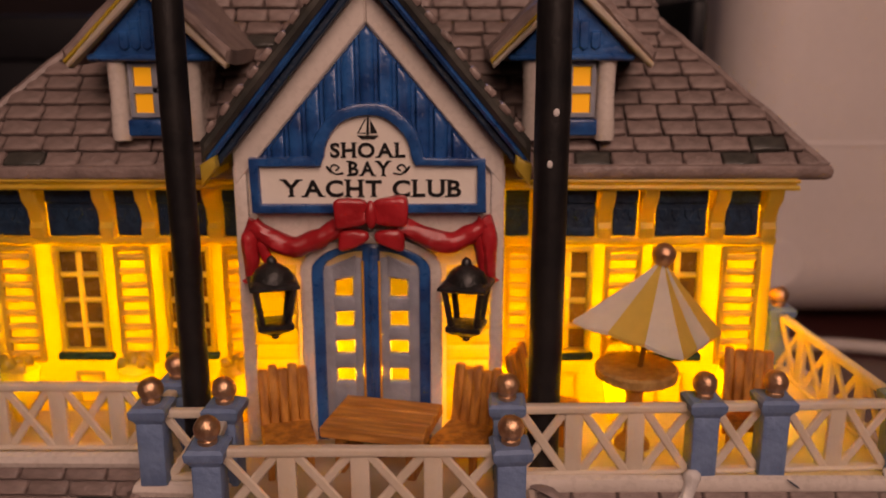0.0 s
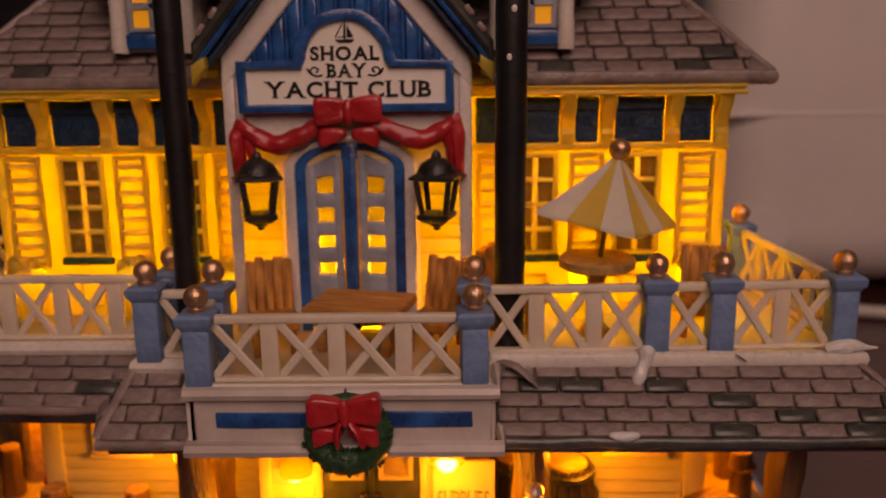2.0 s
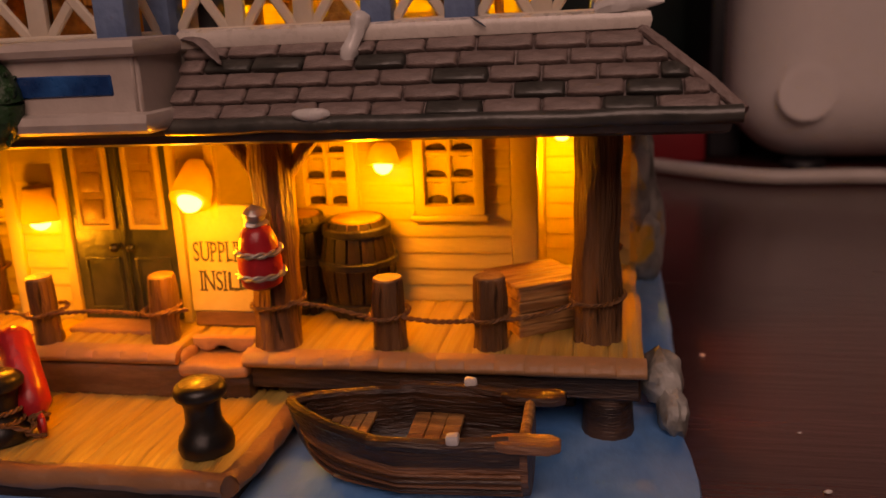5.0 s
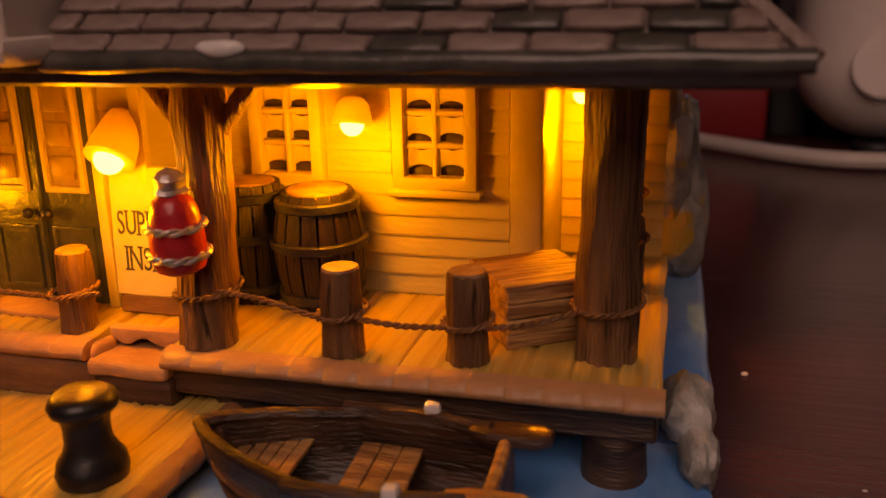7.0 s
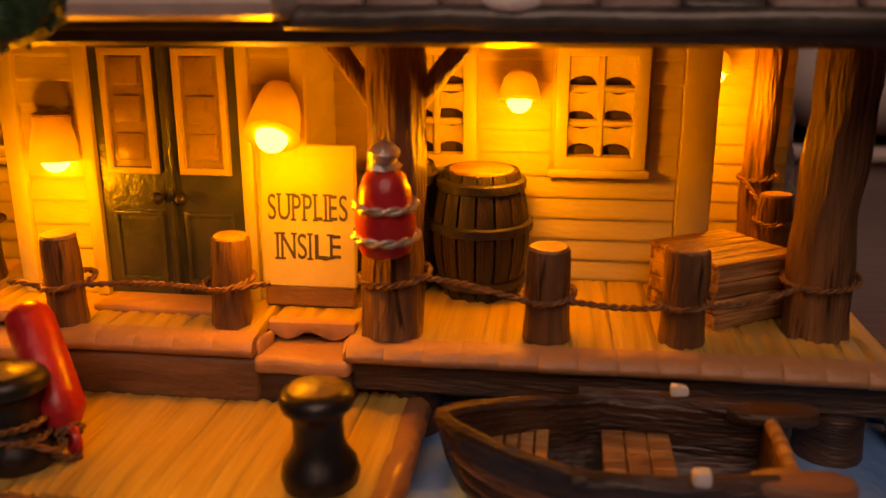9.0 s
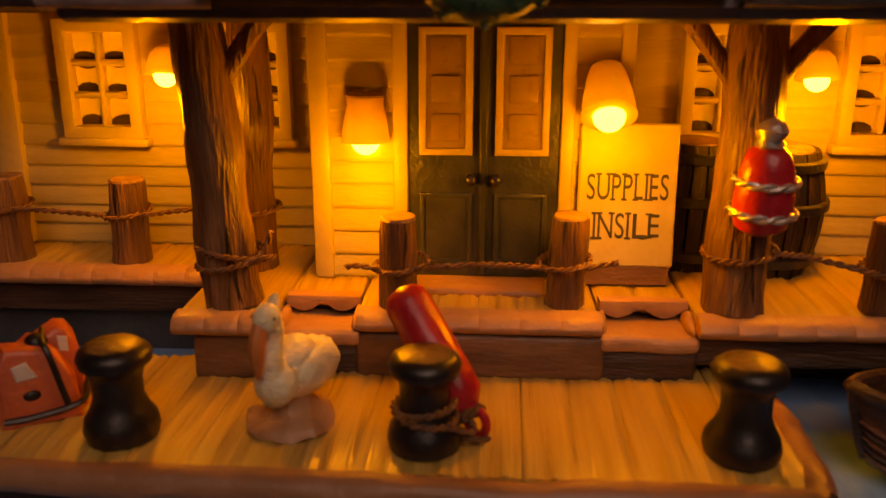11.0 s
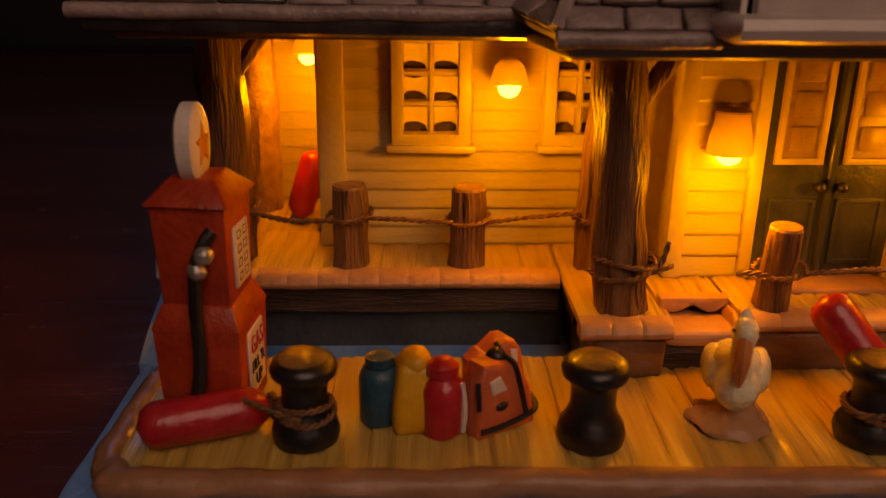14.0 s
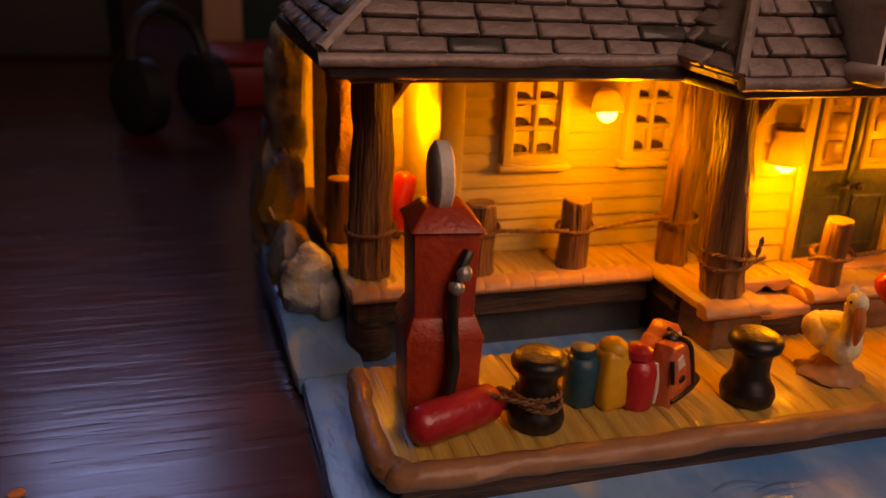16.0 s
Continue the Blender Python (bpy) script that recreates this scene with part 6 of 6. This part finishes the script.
# ---- on the pier
def bollard(x, y, tied, k=1.0):
    b = thing("bollard", x, y, 0.88, random.uniform(0, 360), "glossy black mooring bollard" + (" with a rope round it" if tied else " standing free on the pier"), "bollard", "pier bollards")
    part("body", noisy(lathe([(0.29, -0.02), (0.39, 0.03), (0.415, 0.14), (0.39, 0.26), (0.32, 0.36), (0.27, 0.50), (0.27, 0.72), (0.30, 0.84), (0.38, 0.90), (0.40, 0.98), (0.37, 1.05), (0.30, 1.10), (0.02, 1.13)], 26), 0.018, 2, x), BLACK, b)
    part("top_wear", noisy(lathe([(0.30, 1.10), (0.24, 1.125), (0.02, 1.14)], 20), 0.012, 3, x), WORN, b, "worn brown top")
    if tied:
        part("rope", loop(0, 0, 0.42, 0.34, 0.06), ROPE, b)
        part("rope", loop(0, 0, 0.49, 0.32, -0.05), ROPE, b)


bollard(-7.18, -2.94, True)
bollard(-3.75, -3.02, False)
bollard(-0.37, -3.05, True)
bollard(3.02, -3.05, False)
rope_line("rope from the lying float to the bollard", [[(-7.60, -2.72, 1.30), (-7.5, -2.9, 1.36), (-7.42, -3.1, 1.34)], [(-7.9, -2.95, 1.42), (-7.6, -3.15, 1.40), (-7.2, -3.30, 1.33)]], [])
rope_line("rope from the leaning float to the bollard", [[(0.12, -2.95, 1.15), (0.15, -3.15, 1.12), (-0.1, -3.32, 1.26)], [(0.0, -3.1, 1.05), (0.2, -3.1, 1.0), (0.32, -3.0, 0.98)]], [])

pel = bmesh.new()
ball(0, 0.14, 0.66, 0.40, pel, 0.92, 1.30, 0.84, 20, 13)
ball(0.27, 0.20, 0.68, 0.30, pel, 0.50, 1.40, 0.82, 14, 9)
ball(-0.27, 0.20, 0.68, 0.30, pel, 0.50, 1.40, 0.82, 14, 9)
ball(0, -0.26, 0.66, 0.26, pel, 1.0, 0.95, 1.15, 14, 9)
ball(0, 0.06, 0.84, 0.31, pel, 0.95, 1.15, 0.72, 14, 9)
tube(curve([(0, -0.28, 0.70), (0, -0.36, 0.98), (0, -0.30, 1.20), (0, -0.32, 1.40)], 10), [0.23, 0.19, 0.16, 0.14, 0.13, 0.125, 0.125, 0.135, 0.145, 0.11], 12, pel)
ball(0, -0.38, 1.44, 0.165, pel, 0.85, 1.25, 1.0, 14, 9)
tube([(0, -0.26, 1.52), (0, -0.20, 1.62), (0, -0.16, 1.66)], [0.09, 0.06, 0.02], 8, pel, 0.6)
tube([(0, 0.58, 0.62), (0, 0.86, 0.50)], [0.20, 0.06], 8, pel, 0.5)
rng = random.Random(5)
for k in range(120):
    a, b = rng.uniform(-1.6, 1.6), rng.uniform(0.15, 1.0)
    c = Vector((0.37 * math.sin(a) * (1 - 0.35 * b * b), 0.02 + 0.66 * b, 0.68 + 0.29 * math.cos(a) * (1 - 0.30 * b) - 0.05 * b))
    m = Matrix.Translation(c) @ Euler((-0.22, 0.7 * math.sin(a), 0.2 * a)).to_matrix().to_4x4() @ Matrix.Diagonal((0.05, 0.08, 0.026, 1))
    bmesh.ops.create_uvsphere(pel, u_segments=7, v_segments=5, radius=1.0, matrix=m)
noisy(pel, 0.025, 4)
nb, nv = len(pel.faces), len(pel.verts)
lathe([(0.44, 0.0), (0.50, 0.04), (0.49, 0.10), (0.42, 0.15), (0.30, 0.19), (0.22, 0.28), (0.18, 0.46)], 26, pel)
pel.verts.ensure_lookup_table()
for v in pel.verts[nv:]:
    v.co += 0.10 * noise.noise_vector(v.co * 4.0) + 0.05 * noise.noise_vector(v.co * 9.0)
nr = len(pel.faces)
tube(curve([(0, -0.50, 1.42), (0, -0.58, 1.24), (0, -0.60, 1.04), (0, -0.585, 0.82)], 9), [0.075, 0.085, 0.09, 0.092, 0.09, 0.08, 0.065, 0.045, 0.02], 8, pel)
ne = len(pel.faces)
for sx in (-1, 1):
    ball(sx * 0.125, -0.44, 1.47, 0.028, pel, 1, 1, 1, 8, 6)
pelican = tagged(new("bird_figurine", mesh_of("bird_figurine", pel, PELICAN)), "cream painted ceramic pelican figurine standing on the pier", "figurine")
pelican.data.materials.append(EDGE)
pelican.data.materials.append(BEAK)
pelican.data.materials.append(BLACK)
for i, f in enumerate(pelican.data.polygons):
    f.material_index = 0 if i < nb else 1 if i < nr else 2 if i < ne else 3
pelican.matrix_world = pose(-1.93 * CM, -2.66 * CM, 0.88 * CM, 0, 0, -18)

# a row of bags, cans and life vests
def soft(w, d, h, seed, taper=0.75):
    bm = fine(box(-w / 2, w / 2, -d / 2, d / 2, 0, h, 0.14, 3), 1)
    for v in bm.verts:
        t = v.co.z / h
        v.co.x *= 1 - (1 - taper) * t * t
        v.co.y *= 1 - (1 - taper) * t * t
    return noisy(bm, 0.04, 2, seed)


can = thing("canister", -6.30, -2.52, 0.88, 10, "dark teal ribbed canister among the baggage", "canister")
part("body", noisy(lathe([(0.20, 0), (0.27, 0.04), (0.27, 0.62), (0.22, 0.74), (0.14, 0.78)], 14), 0.02, 2), TEAL, can)
part("cap", noisy(lathe([(0.15, 0.76), (0.19, 0.80), (0.18, 0.90), (0.05, 0.93)], 12), 0.015, 3), TEAL, can)
bag = thing("duffel_bag", -5.88, -2.62, 0.88, 5, "mustard yellow bulging duffel bag", "bag")
part("body", soft(0.60, 0.66, 0.92, 3, 0.72), YELLOW, bag)
part("flap", noisy(ball(0.02, 0, 0.86, 0.21, None, 1, 1.1, 0.95), 0.03, 3), YELLOW, bag)
bot = thing("red_bottle", -5.54, -2.80, 0.88, 12, "bright red ribbed bottle with a white edge stripe", "bottle")
part("body", noisy(lathe([(0.18, 0), (0.25, 0.05), (0.26, 0.6), (0.22, 0.72), (0.15, 0.78)], 14, None, None, (1.0, 1.15)), 0.02, 3), RED, bot)
part("cap", noisy(lathe([(0.12, 0.74), (0.20, 0.80), (0.20, 0.92), (0.10, 1.0), (0.03, 1.01)], 10), 0.02, 5), RED, bot)
part("stripe", noisy(tube(curve([(0.22, -0.16, 0.06), (0.235, -0.17, 0.4), (0.20, -0.14, 0.72)], 8), 0.04, 6), 0.01, 4), WHITEPAINT, bot)
vest = thing("life_vest", -4.93, -2.50, 0.88, 32, "orange life vest with black straps and white patches", "life vest")


def foam(outline, y0, y1, seed):
    """A thick foam panel with soft edges that leans back."""
    bm = prism(outline, y0, y1, 0.075, seg=3)
    bmesh.ops.triangulate(bm, faces=[f for f in bm.faces if len(f.verts) > 4])
    for v in bm.verts:
        v.co.y += 0.10 * v.co.z
    return noisy(bm, 0.02, 2.4, seed)


def flat_patch(pts, y0, y1):
    bm = prism(pts, y0, y1, 0.012)
    for v in bm.verts:
        v.co.y += 0.09 * v.co.z
    return bm


part("front_panel", foam([(-0.46, 0.0), (0.40, 0.0), (0.38, 0.50), (0.20, 0.84), (0.02, 0.90), (-0.34, 0.94), (-0.46, 0.70)], -0.41, -0.06, 3), ORANGE, vest)
part("side_panel", foam([(0.04, 0.0), (0.50, 0.0), (0.50, 0.52), (0.44, 0.86), (0.36, 1.00), (0.24, 1.02), (0.10, 0.94), (-0.02, 0.86)], -0.14, 0.30, 9), ORANGE, vest)
part("back_panel", foam([(-0.24, 0.0), (0.20, 0.0), (0.20, 0.84), (-0.06, 0.88), (-0.22, 0.78)], -0.06, 0.30, 5), ORANGE, vest)
part("patch", flat_patch([(-0.28, 0.74), (-0.24, 0.56), (-0.02, 0.58), (-0.12, 0.78)], -0.425, -0.36), WHITEPAINT, vest)
part("patch", flat_patch([(0.24, 0.93), (0.25, 0.74), (0.35, 0.72), (0.35, 0.90)], -0.155, -0.10), WHITEPAINT, vest)
part("strap", noisy(tube(curve([(-0.42, -0.39, 0.13), (-0.1, -0.415, 0.13), (0.25, -0.415, 0.17), (0.42, -0.38, 0.22), (0.50, -0.12, 0.28), (0.52, 0.28, 0.36)], 20), 0.045, 7, None, 0.8), 0.008, 4), INK, vest)
part("strap", tube(curve([(0.10, 0.05, 1.00), (0.07, -0.18, 0.93), (0.11, -0.33, 0.86), (0.20, -0.385, 0.45), (0.26, -0.405, 0.16)], 14), 0.036, 7), INK, vest)
part("strap", tube(curve([(-0.44, -0.34, 0.78), (-0.46, -0.38, 0.62), (-0.46, -0.40, 0.44)], 8), 0.03, 7), INK, vest)
part("buckle", noisy(ball(-0.10, -0.375, 0.38, 0.075, None, 1.3, 0.5, 0.8), 0.01, 5), INK, vest)
part("collar_gap", noisy(ball(0.02, -0.06, 0.90, 0.13, None, 1.0, 1.0, 0.8), 0.02, 4), INK, vest)

pump = thing("fuel_pump", -8.41, -2.08, 0.88, -6, "brick-red old fuel pump with a white star disc and black hose", "fuel pump")


def hipped(w0, d0, w1, d1, z0, z1, b=0.03):
    bm = bmesh.new()
    lo = [bm.verts.new((s * w0, t * d0, z0)) for s, t in ((-1, -1), (1, -1), (1, 1), (-1, 1))]
    hi = [bm.verts.new((s * w1, t * d1, z1)) for s, t in ((-1, -1), (1, -1), (1, 1), (-1, 1))]
    bm.faces.new(lo[::-1]), bm.faces.new(hi)
    for k in range(4):
        bm.faces.new((lo[k], lo[(k + 1) % 4], hi[(k + 1) % 4], hi[k]))
    bmesh.ops.bevel(bm, geom=bm.edges[:], offset=b, segments=2, profile=0.5, affect="EDGES")
    return noisy(bm, 0.012, 2)


part("lower_body", hipped(0.49, 0.54, 0.53, 0.58, 0.0, 1.28), PUMPRED, pump)
part("shoulder", hipped(0.55, 0.60, 0.43, 0.47, 1.26, 1.58), PUMPRED, pump)
part("upper_body", hipped(0.41, 0.45, 0.45, 0.49, 1.54, 2.84), PUMPRED, pump)
part("roof", hipped(0.52, 0.56, 0.26, 0.26, 2.80, 3.08), PUMPRED, pump)
spin = Matrix.Translation((-0.04, 0.0, 3.42)) @ Matrix.Rotation(radians(4), 4, "Z")
rot = spin @ Matrix.Rotation(math.pi / 2, 4, "Y")
part("disc", noisy(lathe([(0.37, -0.12), (0.43, -0.08), (0.43, 0.08), (0.37, 0.12)], 26, None, rot, (1.12, 0.92)), 0.01, 2), WHITEPAINT, pump, "white round disc")
star = []
for k in range(10):
    a, r = math.pi / 2 + k * math.pi / 5, (0.27, 0.11)[k % 2]
    star.append((r * math.cos(a), r * math.sin(a)))
bm = prism(star, 0.115, 0.135, 0, "yz")
bmesh.ops.transform(bm, matrix=spin, verts=bm.verts)
part("star", noisy(bm, 0.02, 5), BEAK, pump, "orange star")
dial = part("dial_panel", box(0.42, 0.465, -0.26, 0.26, 1.72, 2.48, 0.015), WHITEPAINT, pump, "white dial panel")
for j in range(2):
    for i in range(4):
        part("dial_mark", ring([(-0.07, -0.055), (0.07, -0.055), (0.07, 0.055), (-0.07, 0.055)], 0.02, 0, 0.02), INK, dial).matrix_basis = Matrix.LocRotScale(Vector((0.468, -0.11 + 0.22 * j, 1.84 + 0.175 * i)) * CM, Euler((0, 0, math.pi / 2)), None)
lab_p = part("label_panel", box(0.515, 0.555, -0.30, 0.30, 0.28, 1.14, 0.015), WHITEPAINT, pump, "white panel with red and black bars")
turn = Matrix.Translation(Vector((0.558, 0, 0)) * CM) @ Matrix.Rotation(math.pi / 2, 4, "Z")
for text, size, z, w, m in (("GAS", 0.34, 0.82, 0.46, RED), ("FILL 'R", 0.22, 0.58, 0.48, INK), ("UP", 0.24, 0.36, 0.24, INK)):
    words(text, size, 0, 0, z, m, lab_p, w, serif=False).matrix_basis = turn
part("hose", noisy(tube(curve([(0.28, -0.50, 2.52), (0.18, -0.59, 2.36), (0.08, -0.62, 2.0), (0.08, -0.68, 1.45), (0.10, -0.74, 0.95), (0.0, -0.77, 0.45), (-0.25, -0.74, 0.18), (-0.46, -0.68, 0.10)], 26), 0.085, 9), 0.012, 3), BLACK, pump, "black hose")
for z, x in ((2.28, 0.20), (2.08, 0.12)):
    part("nozzle", noisy(ball(x, -0.62, z, 0.12), 0.02, 4), SILVER, pump, "silver nozzle")

# ---- the rowing boat
BY = -2.58
ROLL = Matrix.Translation(Vector((0, BY, 0.4)) * CM) @ Matrix.Rotation(radians(4.5), 4, "X") @ Matrix.Translation(Vector((0, -BY, -0.4)) * CM)
boat = thing("rowing_boat", label="dark brown clinker rowing boat with two oars on the painted water", category="boat")
boat.matrix_world = ROLL


def hull(k, inner=0.0):
    """A ring of points across the hull at station k of 0 to 1, from the port rail over the keel to the starboard rail."""
    w = 0.83 * min(1.0, (k * 2.0 + 0.003) ** 0.60) * (1 - 0.14 * max(0.0, k - 0.5) / 0.5) - inner
    w = max(w, 0.015)
    top = 1.52 - 0.20 * math.sin(min(1.0, k * 1.5) * math.pi / 2) + 0.03 * k
    keel = 0.31 + 0.30 * (max(0.0, 0.30 - k) / 0.30) ** 2 + inner
    out = []
    for j in range(-9, 10):
        u = abs(j) / 9
        yy = w * (0.92 + 0.08 * u) * min(1.0, 1.9 * u) ** 0.38
        x = 4.24 + 3.46 * k + 0.30 * (1 - u) * max(0.0, 1 - 5 * k)
        out.append(Vector((x, BY + math.copysign(yy, j) if j else BY, keel + (top - keel) * u ** 1.15)))
    return out


S = [k / 20 for k in range(21)]


def skin(inner):
    bm = bmesh.new()
    rows = [[bm.verts.new(p) for p in hull(k, inner)] for k in (S[1:] if inner else S)]
    for p, q in zip(rows, rows[1:]):
        for j in range(18):
            bm.faces.new((p[j], p[j + 1], q[j + 1], q[j]))
    return bm


part("hull", skin(0.0), HULL, boat, "brown planked hull", angle=25)
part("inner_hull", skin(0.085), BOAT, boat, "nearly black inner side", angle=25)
for s in (0, 18):
    side = -1 if s == 0 else 1
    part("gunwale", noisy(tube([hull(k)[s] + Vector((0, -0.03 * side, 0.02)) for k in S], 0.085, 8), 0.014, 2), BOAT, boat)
    bm = bmesh.new()
    rows = []
    for k in S:
        r = hull(k)[:3] if s == 0 else hull(k)[:15:-1]
        rows.append([bm.verts.new(p + Vector((-0.02 if k == 0 else 0, side * 0.03, 0))) for p in r])
    for p, q in zip(rows, rows[1:]):
        for j in range(2):
            bm.faces.new((p[j], p[j + 1], q[j + 1], q[j]))
    g = bmesh.ops.extrude_face_region(bm, geom=bm.faces[:])["geom"]
    bmesh.ops.translate(bm, vec=(0, -0.03 * side, 0), verts=[v for v in g if isinstance(v, bmesh.types.BMVert)])
    part("sheer_strake", noisy(bm, 0.012, 3), BOAT, boat, "dark upper strake")
    for j in (2.0, 3.0, 4.0, 5.0, 5.8):
        i, f = int(9 - j), (9 - j) % 1
        pts = []
        for k in S:
            r = hull(k) if s == 0 else hull(k)[::-1]
            pts.append(r[i].lerp(r[i + 1], f) + Vector((0, side * 0.012, 0)))
        part("strake_edge", noisy(tube(pts, 0.028, 5), 0.012, 2, j), BOAT if j in (3.0, 5.0) else HULL, boat)
bm = bmesh.new()
tr = [bm.verts.new(p) for p in hull(1.0)]
t2 = [bm.verts.new(p + Vector((0.10, 0, 0.02))) for p in hull(1.0)]
bm.faces.new(tr), bm.faces.new(t2[::-1])
for j in range(18):
    bm.faces.new((tr[j], tr[j + 1], t2[j + 1], t2[j]))
bm.faces.new((tr[18], tr[0], t2[0], t2[18]))
part("transom", bm, HULL, boat, flat=True)
part("transom_rail", noisy(tube([(7.74, BY - 0.72, 1.38), (7.75, BY, 1.40), (7.74, BY + 0.72, 1.38)], 0.08, 8), 0.014, 2), BOATFLOOR, boat, "pale worn stern rail")
part("stem", noisy(tube(curve([hull(0.0)[0] + Vector((0.01, 0, 0.06)), hull(0.0)[4] + Vector((0.0, 0, 0)), hull(0.0)[8] + Vector((0.02, 0, 0))], 8), 0.07, 7), 0.012, 3), BOAT, boat)
for i in range(5):
    k0, k1 = 0.10 + 0.048 * i, 0.10 + 0.048 * (i + 1) - 0.006
    a, b = hull(k0, 0.1), hull(k1, 0.1)
    z = 1.10
    part("bow_board", noisy(fine(prism([(a[0].x, a[2].y), (b[0].x, b[2].y), (b[0].x, b[16].y), (a[0].x, a[16].y)], z - 0.05, z + 0.02, 0.012, "xy"), 1), 0.018, 3, i), BOATFLOOR, boat)
for i in range(3):
    part("thwart", noisy(fine(box(5.98 + 0.25 * i, 6.225 + 0.25 * i, BY - 0.68, BY + 0.68, 0.98, 1.07, 0.025, 2), 1), 0.018, 3, i), BOATFLOOR, boat)
for i in range(4):
    part("floor_board", noisy(fine(box(4.9, 7.6, BY - 0.37 + 0.185 * i, BY - 0.19 + 0.185 * i, 0.52, 0.60, 0.02), 1), 0.012, 3, i), BOATFLOOR, boat)
for s, x0, yy, zz, yb in ((1, 5.72, BY + 0.82, 1.37, BY + 0.62), (-1, 5.62, BY - 0.80, 1.37, BY - 0.66)):
    o = thing("oar", 0, 0, 0, 0, "dark wooden oar resting on the boat's rail", "oar", "oars")
    o.matrix_world = ROLL
    part("shaft", noisy(tube([(x0, yy, zz + 0.05), (6.6, yy, zz + 0.05), (7.55, yb, zz + 0.06)], 0.095, 8), 0.012, 3), BOAT, o)
    bm = prism([(7.30, yb - 0.09), (7.55, yb - 0.17), (8.10, yb - 0.18), (8.26, yb - 0.08), (8.26, yb + 0.08), (8.10, yb + 0.18), (7.55, yb + 0.17), (7.30, yb + 0.09)], zz - 0.03, zz + 0.13, 0.05, "xy", seg=2)
    part("blade", noisy(bm, 0.014, 2), BOAT if s > 0 else HULL, o)
    part("rowlock", noisy(box(6.72, 6.92, yy - 0.08, yy + 0.08, zz + 0.08, zz + 0.24, 0.045, 2), 0.025, 4), GLUE, o, "white rowlock")

# ---- things round about on the table
ap = thing("white_appliance", 27.5, 36.5, 0.0, 0, "large white rounded appliance standing at the back of the table", "appliance")
part("body", box(-13.2, 14.0, -11.5, 12, 0.3, 30, 3.4, 8), APPLIANCE, ap)
part("seam", box(-13.24, 14.04, -11.54, 12.04, 9.1, 9.4, 0.08, 2), APPLIANCE, ap)
part("dimple", lathe([(1.20, -0.05), (1.2, 0.015), (0.95, 0.03), (0.75, 0.012), (0.05, 0.01)], 28, None, Matrix.Translation((-10.4, -11.5, 3.5)) @ Matrix.Rotation(math.pi / 2, 4, "X")), APPLIANCE, ap)
for u in (-10, 12):
    for w in (-9.5, 10):
        part("foot", lathe([(0.9, 0), (1.0, 0.15), (0.9, 0.34)], 14, None, Matrix.Translation((u, w, 0))), BOXBLACK, ap)
cb = thing("power_cable", label="pale flat cable lying along the table behind the house", category="cable")
part("cord", tube(curve([(9.5, 28, 0.3), (11.5, 25.6, 0.32), (15, 22.8, 0.32), (19, 22.6, 0.32), (24, 21.4, 0.32), (32, 20.5, 0.32)], 40), 0.3, 8), CABLE, cb)
for nm, b, m, lab in (("carton", (9.4, 13.4, 28.5, 34, 0.0, 4.2), BOXRED, "dark red carton behind the house"), ("carton", (-10.6, -6.5, 24.9, 30.5, 0.0, 2.2), BOXRED, "dark red carton behind the rocks"),
                      ("case", (13.6, 15.2, 30, 44, 0.0, 16), BOXBLACK, "black upright case beside the white appliance"), ("timber_upright", (20.0, 21.5, 46.6, 48.0, 0.0, 40), DOORWOOD, "tan timber upright behind the table things"),
                      ("timber_upright", (-10.6, -8.75, 31.2, 32.7, 0.0, 26), DOORWOOD, "tan timber upright at the table's back"), ("case", (-10.4, 2.0, 38, 46, 0.0, 30), BOXGREEN, "dark green case at the table's back"),
                      ("case", (4.0, 15.0, 49, 55, 0.0, 34), BOXGREEN, "dark green case at the table's back"), ("case", (-40, -15.5, 40, 52, 0.0, 15.5), BOXBLACK, "dark blue-black case at the table's back")):
    t = thing(nm, label=lab, category="box")
    if nm == "timber_upright":
        part("post", noisy(fine(box(*b, 0.12, 2), 3), 0.03, 0.5), m, t)
        continue
    lid = 0.82 * b[5]
    part("body", box(*b[:5], lid - 0.06, 0.25, 2), m, t)
    part("lid", box(b[0] - 0.08, b[1] + 0.08, b[2] - 0.08, b[3] + 0.08, lid - 0.05, b[5], 0.3, 3), m, t)
hp = thing("headphones", -12.1, 21.2, 0.0, 35, "black headphones lying at the back of the table", "headphones")
for u in (-1.4, 1.5):
    part("ear_cup", noisy(lathe([(1.0, -0.6), (1.35, -0.4), (1.35, 0.4), (0.8, 0.6)], 20, None, Matrix.Translation((u, 0, 1.36)) @ Matrix.Rotation(math.pi / 2, 4, "Y")), 0.05, 1), BOXBLACK, hp)
part("headband", tube(curve([(-1.6, 0, 2.0), (-1.2, 0.5, 3.6), (0.2, 0.8, 4.4), (1.5, 0.5, 3.6), (1.7, 0, 2.0)], 20), 0.25, 8), BOXBLACK, hp)
for x, y, r in ((10.77, 3.46, 0.06), (12.0, -1.78, 0.055), (-14.15, -1.8, 0.10), (11.99, 0.11, 0.03)):
    c = thing("crumb", x, y, 0.0, 0, "tiny pale crumb lying on the dark table", "crumb", "table crumbs")
    part("grain", noisy(ball(0, 0, 0.5 * r, r, None, 1.2, 0.8, 0.55, 10, 7), 0.3 * r, 9, x), BEAK if x < 0 else GLUE, c)
